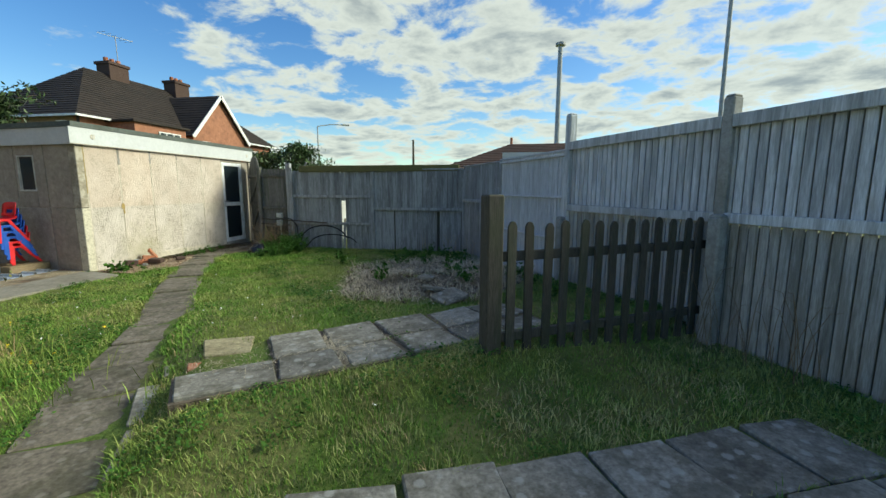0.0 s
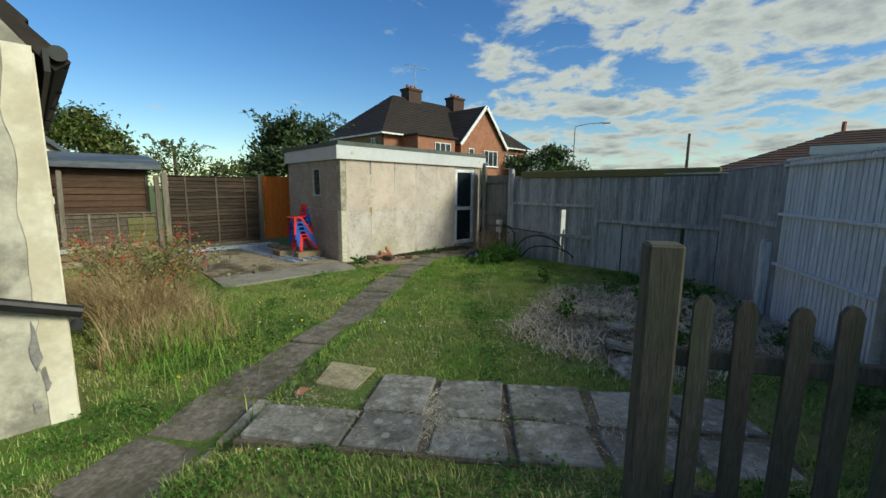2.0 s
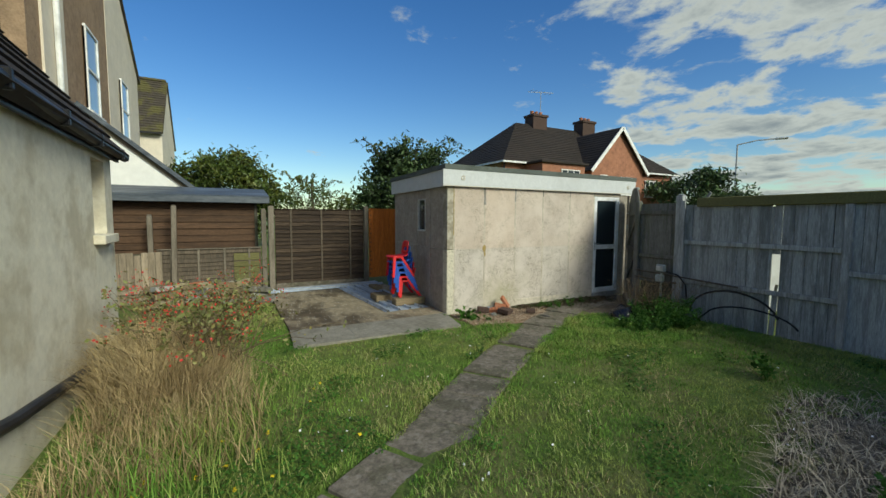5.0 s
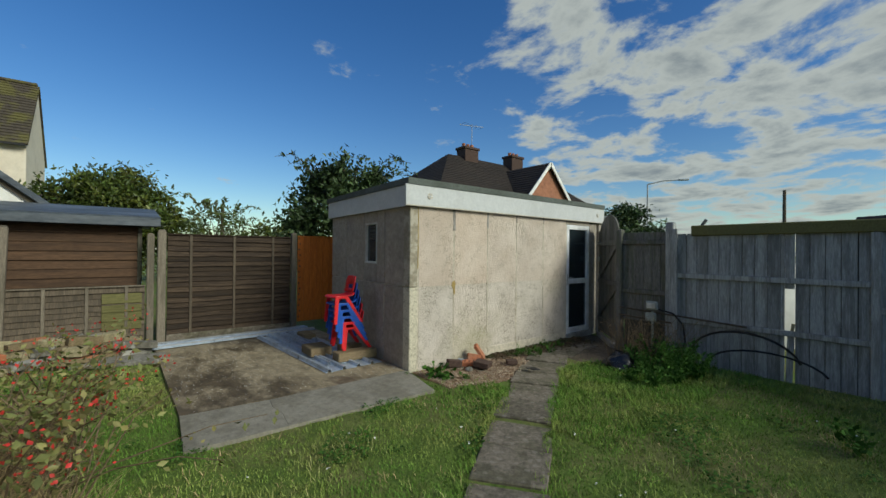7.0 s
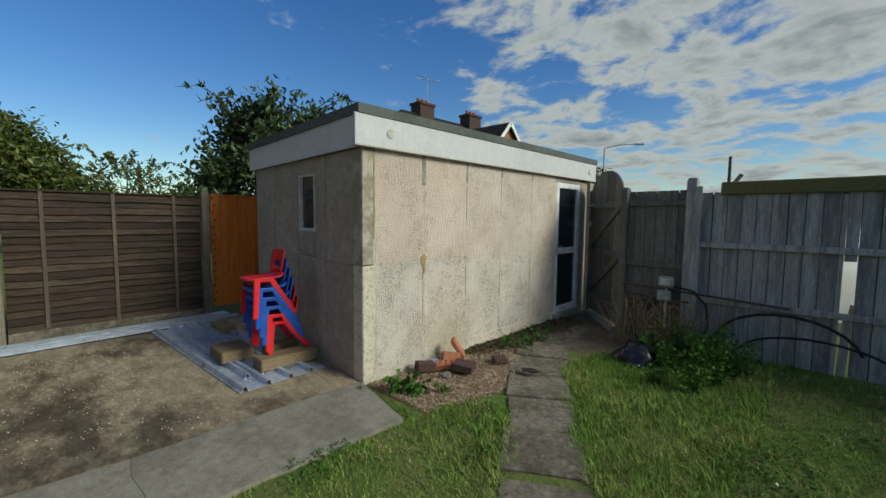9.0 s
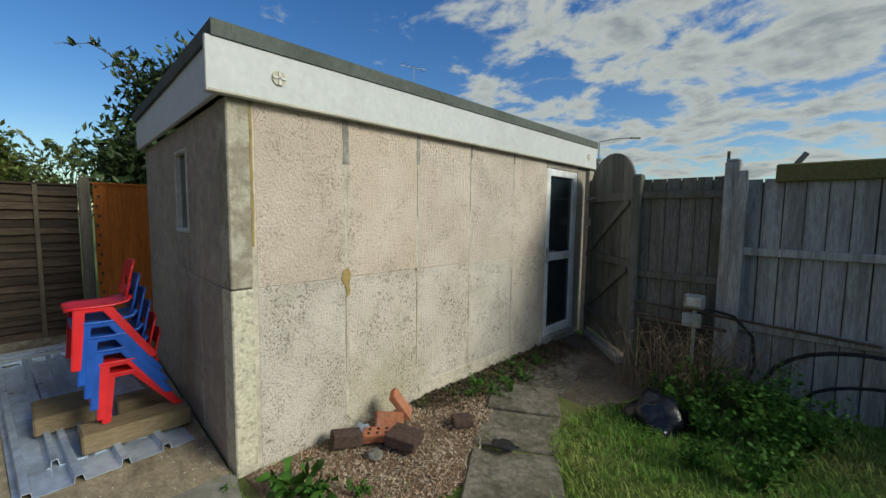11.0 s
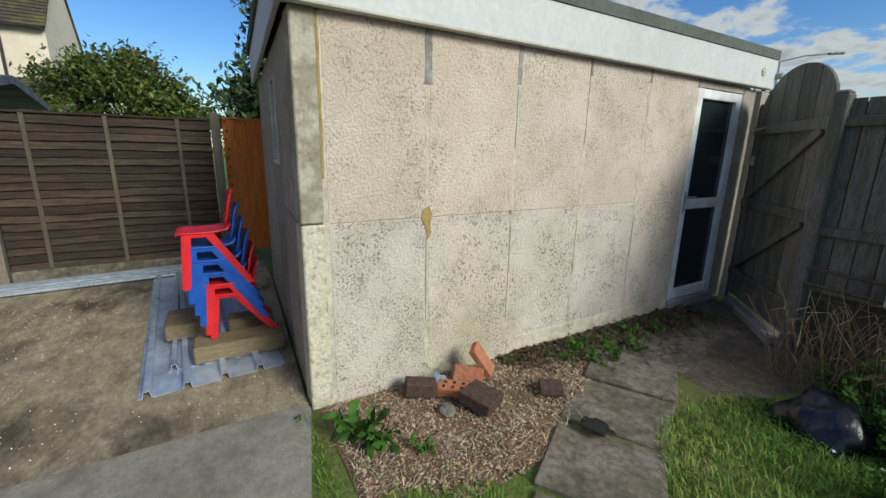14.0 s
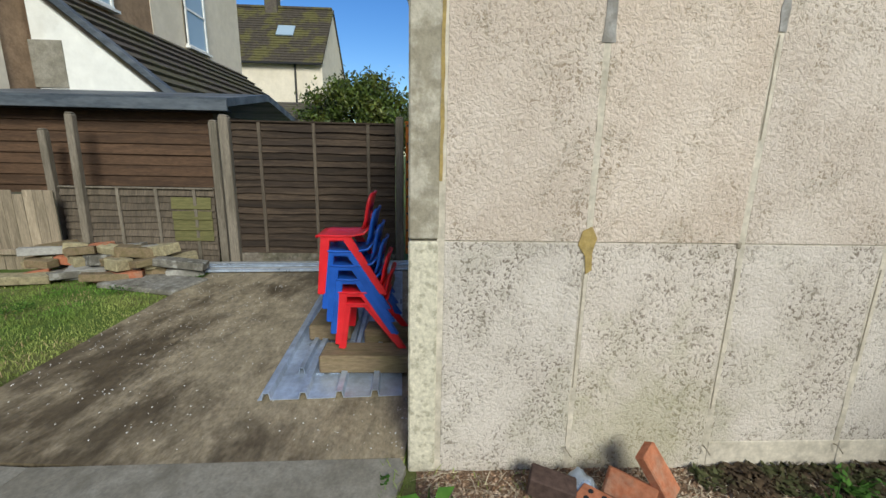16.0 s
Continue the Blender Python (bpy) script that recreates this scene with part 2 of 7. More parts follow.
M["postbrown"] = surface("weathered_brown_post", (0.14, 0.12, 0.095), (0.25, 0.215, 0.175), (0.09, 0.08, 0.06), 26, 2, 0.9, 0.4, 0.006, stretch=(6, 6, 0.6), vary=0.2)
M["gatewood"] = surface("blackened_gate_wood", (0.101, 0.098, 0.092), (0.221, 0.212, 0.199), (0.078, 0.092, 0.048), 26, 2, 0.9, 0.4, 0.006, stretch=(6, 6, 0.6), vary=0.2)
M["tanwood"] = surface("tan_weathered_wood", (0.085, 0.066, 0.05), (0.16, 0.13, 0.10), (0.055, 0.045, 0.035), 26, 2, 0.9, 0.4, 0.006, stretch=(6, 6, 0.6), vary=0.2)
M["oldwood"] = surface("grey_fence_wood", (0.241, 0.252, 0.260), (0.414, 0.426, 0.437), (0.123, 0.125, 0.121), 26, 2.2, 0.9, 0.4, 0.006, stretch=(6, 6, 0.6), vary=0.22, amount=0.5)
M["silver"] = surface("silvered_fence_wood", (0.458, 0.471, 0.490), (0.662, 0.674, 0.700), (0.178, 0.178, 0.178), 26, 2.0, 0.9, 0.4, 0.006, stretch=(6, 6, 0.5), vary=0.14, amount=0.45)
M["lowsilver"] = surface("damp_stained_fence_wood", (0.290, 0.284, 0.270), (0.459, 0.452, 0.439), (0.162, 0.155, 0.128), 26, 2.0, 0.9, 0.4, 0.006, stretch=(6, 6, 0.5), vary=0.16, amount=0.55)
M["palewood"] = surface("pale_fence_wood", (0.515, 0.538, 0.571), (0.672, 0.683, 0.706), (0.370, 0.370, 0.381), 26, 2.0, 0.85, 0.3, 0.005, stretch=(6, 6, 0.5), vary=0.07, amount=0.3)
M["brownwood"] = surface("brown_larch_lap", (0.035, 0.024, 0.017), (0.081, 0.058, 0.042), (0.018, 0.012, 0.010), 26, 2.0, 0.9, 0.4, 0.005, stretch=(5, 0.5, 6), vary=0.38, amount=0.6, mottle=0.35)
M["shedwood"] = surface("shed_boards", (0.06, 0.034, 0.021), (0.135, 0.08, 0.05), (0.035, 0.021, 0.014), 24, 1.6, 0.85, 0.4, 0.005, stretch=(5, 0.5, 6), vary=0.25, amount=0.5)
M["mosswood"] = surface("mossy_board", (0.10, 0.10, 0.04), (0.18, 0.165, 0.07), None, 24, 1.6, 0.9, 0.4, stretch=(5, 0.5, 6))
M["tanpale"] = surface("pale_tan_fence_wood", (0.28, 0.225, 0.165), (0.40, 0.33, 0.25), (0.17, 0.14, 0.10), 26, 2, 0.9, 0.4, 0.006, stretch=(6, 6, 0.6), vary=0.2)
M["orange"] = surface("orange_stained_wood", (0.504, 0.138, 0.022), (0.624, 0.198, 0.036), (0.408, 0.102, 0.017), 20, 2, 0.6, 0.2, stretch=(5, 5, 0.6), vary=0.05, amount=0.4)
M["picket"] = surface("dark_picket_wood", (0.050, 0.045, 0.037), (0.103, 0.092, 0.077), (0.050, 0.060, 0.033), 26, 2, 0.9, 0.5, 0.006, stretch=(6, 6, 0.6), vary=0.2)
M["concrete"] = surface("concrete", (0.29, 0.28, 0.265), (0.39, 0.38, 0.36), (0.19, 0.18, 0.155), 50, 1.4, 0.9, 0.35, 0.005, amount=0.55, vary=0.08)
M["pad"] = surface("stained_concrete_pad", (0.24, 0.195, 0.125), (0.40, 0.335, 0.24), (0.062, 0.045, 0.027), 45, 0.85, 0.6, 0.3, 0.004, amount=0.82, vary=0, mottle=0.35, lo=0.48, hi=0.58, stretch=(0.7, 1.3, 1))
M["padedge"] = surface("pale_concrete_edge", (0.22, 0.205, 0.175), (0.30, 0.28, 0.24), (0.14, 0.125, 0.095), 60, 1.6, 0.85, 0.35, 0.004, amount=0.45, vary=0.05)
M["flag"] = surface("path_flag", (0.123, 0.105, 0.086), (0.212, 0.185, 0.154), (0.078, 0.074, 0.047), 40, 3.5, 0.9, 0.5, 0.006, amount=0.65, vary=0.15, mottle=0.4)
M["slab"] = surface("grey_paving_slab", (0.174, 0.164, 0.143), (0.308, 0.291, 0.260), (0.095, 0.087, 0.067), 45, 4.0, 0.9, 0.6, 0.006, amount=0.6, vary=0.2, mottle=0.32)
M["yslab"] = surface("buff_paving_slab", (0.30, 0.26, 0.16), (0.40, 0.35, 0.225), (0.25, 0.21, 0.13), 50, 6.0, 0.9, 0.5, 0.006, amount=0.7, vary=0.05, mottle=0.35)
def lichen(m, tone, size, amount):
    """Round pale lichen spots on a stone."""
    nt = m.node_tree
    N, L = nt.nodes.new, nt.links.new
    bs = nt.nodes["Principled BSDF"]
    src = bs.inputs["Base Color"].links[0].from_socket
    co, inf, sh, vo, r, q = N("ShaderNodeTexCoord"), N("ShaderNodeObjectInfo"), N("ShaderNodeVectorMath"), N("ShaderNodeTexVoronoi"), N("ShaderNodeMapRange"), N("ShaderNodeMix")
    sh.operation = "MULTIPLY_ADD"
    L(inf.outputs["Random"], sh.inputs[0])
    sh.inputs[1].default_value = (31, 47, 13)
    L(co.outputs["Object"], sh.inputs[2])
    no, ad = N("ShaderNodeTexNoise"), N("ShaderNodeVectorMath")
    no.inputs["Scale"].default_value = 60
    L(sh.outputs[0], no.inputs[0])
    ad.operation = "MULTIPLY_ADD"
    L(no.outputs["Color"], ad.inputs[0])
    ad.inputs[1].default_value = (0.03, 0.03, 0.03)
    L(sh.outputs[0], ad.inputs[2])
    vo.inputs["Scale"].default_value = size
    L(ad.outputs[0], vo.inputs[0])
    r.inputs[1].default_value, r.inputs[2].default_value, r.inputs[3].default_value, r.inputs[4].default_value = 0.20, 0.30, amount, 0.0
    L(vo.outputs["Distance"], r.inputs[0])
    q.data_type = "RGBA"
    L(r.outputs[0], q.inputs[0])
    L(src, q.inputs[6])
    q.inputs[7].default_value = (*tone, 1)
    L(q.outputs[2], bs.inputs["Base Color"])


lichen(M["slab"], (0.42, 0.42, 0.40), 9.0, 0.55)
lichen(M["flag"], (0.30, 0.28, 0.25), 11.0, 0.35)
M["soil"] = surface("bare_soil", (0.102, 0.082, 0.060), (0.192, 0.156, 0.120), (0.060, 0.048, 0.036), 40, 4, 0.95, 0.8, 0.02, vary=0)
M["gravel"] = surface("brown_gravel", (0.13, 0.08, 0.05), (0.25, 0.165, 0.11), (0.07, 0.048, 0.032), 90, 4, 0.9, 0.8, 0.015, pebble=90, vary=0.25)
M["oldrender"] = surface("weathered_white_render", (0.43, 0.40, 0.33), (0.55, 0.52, 0.44), (0.225, 0.21, 0.175), 9, 1.25, 0.85, 0.35, 0.008, mottle=0.26, amount=0.78, vary=0, lo=0.48, hi=0.56)
M["creamrender"] = surface("cream_render", (0.70, 0.65, 0.53), (0.77, 0.72, 0.60), (0.46, 0.39, 0.26), 14, 1.6, 0.85, 0.25, 0.004, amount=0.6, vary=0, mottle=0.10, lo=0.46, hi=0.6)
M["farcream"] = surface("pale_cream_wall", (0.72, 0.64, 0.53), (0.78, 0.70, 0.59), (0.55, 0.48, 0.38), 6, 0.6, 0.85, 0.1, amount=0.25, vary=0.02, mottle=0.06)
M["farwhite"] = surface("whitewashed_wall", (0.74, 0.74, 0.73), (0.80, 0.80, 0.79), (0.52, 0.50, 0.46), 6, 0.8, 0.85, 0.1, amount=0.3, vary=0.02, mottle=0.06)
M["brownrender"] = surface("brown_roughcast", (0.290, 0.196, 0.123), (0.377, 0.261, 0.174), (0.232, 0.152, 0.094), 30, 0.7, 0.9, 0.3, amount=0.4, vary=0.02)
M["blackplastic"] = surface("black_plastic", (0.012, 0.012, 0.014), (0.022, 0.022, 0.026), None, 8, 2, 0.45, 0, spec=0.3)
M["roofdark"] = surface("dark_roof_tile", (0.026, 0.020, 0.018), (0.048, 0.038, 0.034), (0.018, 0.015, 0.013), 12, 0.9, 0.85, 0.3, vary=0.18)
M["rooftile"] = surface("grey_brown_roof_tile", (0.07, 0.058, 0.05), (0.12, 0.10, 0.085), (0.10, 0.10, 0.04), 12, 1.2, 0.85, 0.3, vary=0.15)
M["redroof"] = surface("red_brown_roof_tile", (0.06, 0.034, 0.028), (0.092, 0.053, 0.043), (0.042, 0.028, 0.024), 12, 1.2, 0.9, 0.3, vary=0.1)
M["roofmoss"] = surface("mossy_roof_tile", (0.05, 0.042, 0.034), (0.085, 0.07, 0.055), (0.13, 0.12, 0.035), 10, 0.7, 0.9, 0.3, vary=0.1, amount=0.7)
M["shedfelt"] = surface("blue_grey_felt", (0.055, 0.068, 0.09), (0.09, 0.108, 0.135), (0.17, 0.19, 0.22), 20, 1.5, 0.55, 0.2, stretch=(2, 0.5, 2), amount=0.5)
M["brickfar"] = surface("red_brick_wall", (0.30, 0.135, 0.085), (0.38, 0.18, 0.115), (0.25, 0.115, 0.075), 9, 0.8, 0.9, 0.2, vary=0.03, amount=0.4)
M["brick"] = surface("old_red_brick", (0.33, 0.115, 0.06), (0.45, 0.18, 0.10), (0.27, 0.20, 0.15), 40, 5, 0.9, 0.5, 0.006, vary=0.2, amount=0.5)
M["darkbrick"] = surface("dark_brick", (0.055, 0.035, 0.03), (0.10, 0.065, 0.055), None, 40, 5, 0.9, 0.5)
M["paint"] = surface("white_paint", (0.76, 0.76, 0.76), (0.80, 0.80, 0.80), None, 6, 1, 0.6, 0, vary=0)
M["red"] = surface("red_plastic", (0.62, 0.012, 0.022), (0.68, 0.02, 0.03), None, 6, 1, 0.38, 0, vary=0.04, spec=0.5)
M["blue"] = surface("blue_plastic", (0.012, 0.075, 0.40), (0.018, 0.10, 0.48), None, 6, 1, 0.38, 0, vary=0.06, spec=0.5)
M["zinc"] = surface("galvanised_sheet", (0.44, 0.52, 0.66), (0.56, 0.64, 0.77), (0.25, 0.28, 0.34), 18, 2.5, 0.34, 0.1, metal=0.45, amount=0.4)
M["steel"] = surface("grey_steel", (0.42, 0.43, 0.44), (0.52, 0.53, 0.54), None, 12, 2, 0.4, 0, metal=0.7)
M["polegrey"] = surface("grey_pole", (0.34, 0.35, 0.36), (0.42, 0.43, 0.44), None, 12, 2, 0.6, 0)
M["block"] = surface("old_timber_block", (0.17, 0.125, 0.075), (0.27, 0.205, 0.13), (0.13, 0.115, 0.05), 30, 4, 0.9, 0.5, stretch=(4, 0.6, 4), vary=0.12)
M["treeleaf"] = surface("tree_leaf", (0.035, 0.065, 0.024), (0.075, 0.115, 0.04), (0.02, 0.035, 0.015), 5, 0.8, 0.45, 0, vary=0.1, amount=0.5)
M["laurel"] = surface("laurel_leaf", (0.034, 0.062, 0.014), (0.085, 0.115, 0.024), (0.11, 0.10, 0.018), 5, 0.8, 0.4, 0, vary=0.1, amount=0.5)
M["bark"] = surface("bark", (0.07, 0.055, 0.04), (0.13, 0.105, 0.08), None, 20, 3, 0.95, 0.5)
M["binbag"] = surface("black_plastic_bag", (0.008, 0.009, 0.014), (0.014, 0.016, 0.024), None, 9, 3, 0.25, 0.4, 0.03, spec=0.5)
M["boxgrey"] = surface("grey_junction_box", (0.30, 0.33, 0.33), (0.38, 0.41, 0.40), (0.30, 0.30, 0.18), 20, 5, 0.6, 0)
M["dark"] = surface("dark_opening", (0.012, 0.013, 0.016), (0.02, 0.021, 0.025), None, 5, 1, 0.8, 0, vary=0)
M["road"] = surface("asphalt", (0.045, 0.045, 0.047), (0.06, 0.06, 0.062), None, 60, 1, 0.9, 0.2, vary=0)


def glass(name, tint, rough=0.05):
    m = bpy.data.materials.new(name)
    m.use_nodes = True
    b = m.node_tree.nodes["Principled BSDF"]
    b.inputs["Base Color"].default_value = (*tint, 1)
    b.inputs["Roughness"].default_value = rough
    b.inputs["Specular IOR Level"].default_value = 0.6
    return m


M["glassdark"] = glass("dark_obscured_glass", (0.018, 0.028, 0.036), 0.12)
M["glassblue"] = glass("window_glass", (0.03, 0.04, 0.05), 0.03)
# pale blue base colour stands in for sky mirrored in the panes
M["glasssky"] = glass("painted_sky_glass", (0.35, 0.45, 0.55), 0.05)

# ---- building helpers ----


def link(name, bm, material, parent=None, label="", smooth=False):
    me = bpy.data.meshes.new(name)
    bm.normal_update()
    bm.to_mesh(me)
    bm.free()
    if smooth:
        me.polygons.foreach_set("use_smooth", [True] * len(me.polygons))
    me.materials.append(material)
    ob = new(name, me)
    ob.parent = parent
    if label:
        ob["label"] = label
    return ob


def part(name, bm, material, parent, label="", smooth=False):
    return link(name, bm, material, parent, label, smooth)


def thing(name, label, category, at=None, group="", kind=""):
    ob = new(name)
    ob.empty_display_size = 0.1
    if at is not None:
        ob.matrix_world = at if isinstance(at, Matrix) else Matrix.Translation(at)
    return tagged(ob, label, category, group, kind)


def box(size, at=(0, 0, 0), turn=None, bevel=0.0, bm=None, taper=1.0):
    """A box of that size around at; its edges bevelled; taper narrows its top."""
    own = bmesh.new()
    bmesh.ops.create_cube(own, size=1)
    for v in own.verts:
        k = taper if v.co.z > 0 else 1.0
        v.co = Vector((v.co.x * size[0] * k, v.co.y * size[1] * k, v.co.z * size[2]))
    if bevel:
        bmesh.ops.bevel(own, geom=own.edges[:], offset=bevel, segments=1, affect="EDGES", clamp_overlap=True)
    m = Matrix.Translation(at) @ (turn if turn is not None else Matrix())
    bmesh.ops.transform(own, matrix=m, verts=own.verts)
    if bm is None:
        return own
    return join(bm, own)


def join(bm, other):
    me = bpy.data.meshes.new("tmp")
    other.to_mesh(me)
    other.free()
    bm.from_mesh(me)
    bpy.data.meshes.remove(me)
    return bm


def tube(points, radius, sides=8, bm=None, taper=1.0):
    """A round bar along points."""
    bm = bm or bmesh.new()
    pts = [Vector(p) for p in points]
    rings = []
    for i, p in enumerate(pts):
        d = (pts[min(i + 1, len(pts) - 1)] - pts[max(i - 1, 0)]).normalized()
        u = d.orthogonal().normalized() if i == 0 else (rings_u - d * rings_u.dot(d)).normalized()
        rings_u = u
        w = d.cross(u)
        r = radius * (1 + (taper - 1) * i / max(1, len(pts) - 1))
        rings.append([bm.verts.new(p + r * (math.cos(k * 2 * math.pi / sides) * u + math.sin(k * 2 * math.pi / sides) * w)) for k in range(sides)])
    for r0, r1 in zip(rings, rings[1:]):
        for k in range(sides):
            bm.faces.new((r0[k], r0[(k + 1) % sides], r1[(k + 1) % sides], r1[k]))
    bm.faces.new(rings[0][::-1])
    bm.faces.new(rings[-1])
    return bm


def prism(poly, height, axis="z", at=0.0):
    """A solid from a flat outline: poly in the two other axes, from at to at + height along axis."""
    bm = bmesh.new()

    def co(p, h):
        return {"z": (p[0], p[1], h), "x": (h, p[0], p[1]), "y": (p[0], h, p[1])}[axis]
    lo = [bm.verts.new(co(p, at)) for p in poly]
    hi = [bm.verts.new(co(p, at + height)) for p in poly]
    n = len(poly)
    bm.faces.new(lo[::-1])
    bm.faces.new(hi)
    for i in range(n):
        bm.faces.new((lo[i], lo[(i + 1) % n], hi[(i + 1) % n], hi[i]))
    bmesh.ops.recalc_face_normals(bm, faces=bm.faces[:])
    return bm


def piece(name, mesh, parent, m=Matrix(), label=""):
    """One more object on a mesh that alike pieces share, placed in its parent's space."""
    ob = new(name, mesh)
    ob.parent = parent
    ob.matrix_local = m
    if label:
        ob["label"] = label
    return ob


def mesh_of(name, bm, material, smooth=False):
    me = bpy.data.meshes.new(name)
    bm.normal_update()
    bm.to_mesh(me)
    bm.free()
    if smooth:
        me.polygons.foreach_set("use_smooth", [True] * len(me.polygons))
    me.materials.append(material)
    return me


def raw(name, verts, faces, material, parent=None, label="", smooth=False):
    me = bpy.data.meshes.new(name)
    me.from_pydata(verts, [], faces)
    me.materials.append(material)
    if smooth:
        me.polygons.foreach_set("use_smooth", [True] * len(me.polygons))
    ob = new(name, me)
    ob.parent = parent
    if label:
        ob["label"] = label
    return ob


def along(p, q):
    """The pose at p whose x axis points level to q, and the distance."""
    d = Vector((q[0] - p[0], q[1] - p[1], 0))
    return Matrix.Translation((p[0], p[1], p[2] if len(p) > 2 else 0)) @ Matrix.Rotation(math.atan2(d.y, d.x), 4, "Z"), d.length


def wob(s):
    return random.uniform(-s, s)

# ---- ground ----
ROW = Vector((0.786, 0.618))          # the way the old patio runs
ACROSS = Vector((-0.618, 0.786))


def step01(a, b, x):
    k = min(1.0, max(0.0, (x - a) / (b - a)))
    return k * k * (3 - 2 * k)


def uv(x, y):
    return x * ROW.x + y * ROW.y, x * ACROSS.x + y * ACROSS.y


def gz(x, y):
    """The height of the garden's ground."""
    u, v = uv(x, y)
    z = -0.03
    z += 0.18 * step01(-0.75, -0.15, u) * step01(2.15, 2.55, v) * (1 - step01(3.9, 6.6, v))
    z += 0.07 * step01(-1.2, -0.2, x) * (1 - step01(2.5, 3.1, v))
    r = math.hypot((x + 1.15) / 1.5, (y - 6.4) / 1.9)
    z += 0.17 * (1 - step01(0.3, 1.0, r)) * (0.7 + 0.6 * noise.noise(Vector((x * 2.2, y * 2.2, 0))))
    if -12 < x < 5 and -3 < y < 13:
        z += 0.018 * noise.noise(Vector((x * 1.3, y * 1.3, 3))) + 0.008 * noise.noise(Vector((x * 5, y * 5, 7)))
    return z


def build_ground():
    def ticks(lo, hi, d):
        mid = list(np.arange(lo, hi, d))
        far = [0.5, 1.5, 4, 10, 25, 60, 150, 400, 900]
        return [lo - f for f in far[::-1]] + mid + [hi + f for f in far]
    xs, ys = ticks(-12.6, 4.6, 0.12), ticks(-2.0, 12.4, 0.12)
    verts = [(x, y, gz(x, y) if -13 < x < 5 and -3 < y < 13 else -0.04) for y in ys for x in xs]
    n = len(xs)
    faces = [(j * n + i, j * n + i + 1, (j + 1) * n + i + 1, (j + 1) * n + i) for j in range(len(ys) - 1) for i in range(n - 1)]
    tagged(raw("ground", verts, faces, M["grass_ground"], smooth=True), "uneven grass lawn with worn, mossy and dry patches", "lawn", kind="structure")


build_ground()

# ---- concrete pad beside the garage ----
pad = thing("pavement", "stained damp concrete pad with a paler edge strip", "concrete pad", kind="structure")
part("pad_surface", prism([(-11.06, 3.38), (-7.5, 3.36), (-7.42, 4.6), (-7.46, 5.9), (-10.2, 6.06), (-11.06, 6.06)], 0.12, at=-0.115), M["pad"], pad, "brown-stained damp concrete")
part("edge_strip", prism([(-7.485, 3.36), (-6.66, 3.3), (-6.642, 4.105), (-6.95, 4.152), (-7.2, 4.127), (-7.42, 4.160)], 0.12, at=-0.112), M["padedge"], pad, "pale concrete strip")
part("edge_strip", prism([(-7.42, 4.163), (-7.2, 4.13), (-6.95, 4.155), (-6.642, 4.108), (-6.6, 5.74), (-7.39, 5.91), (-7.45, 5.88)], 0.12, at=-0.112), M["padedge"], pad, "pale concrete strip")

# ---- garage ----
GX, GY, GZ = -7.40, 5.92, 2.20        # the near corner and the wall's height
TURN_END = Matrix.Translation((GX, GY, 0)) @ Matrix.Rotation(radians(180 - 3.4), 4, "Z")   # along the end wall, x away from the corner


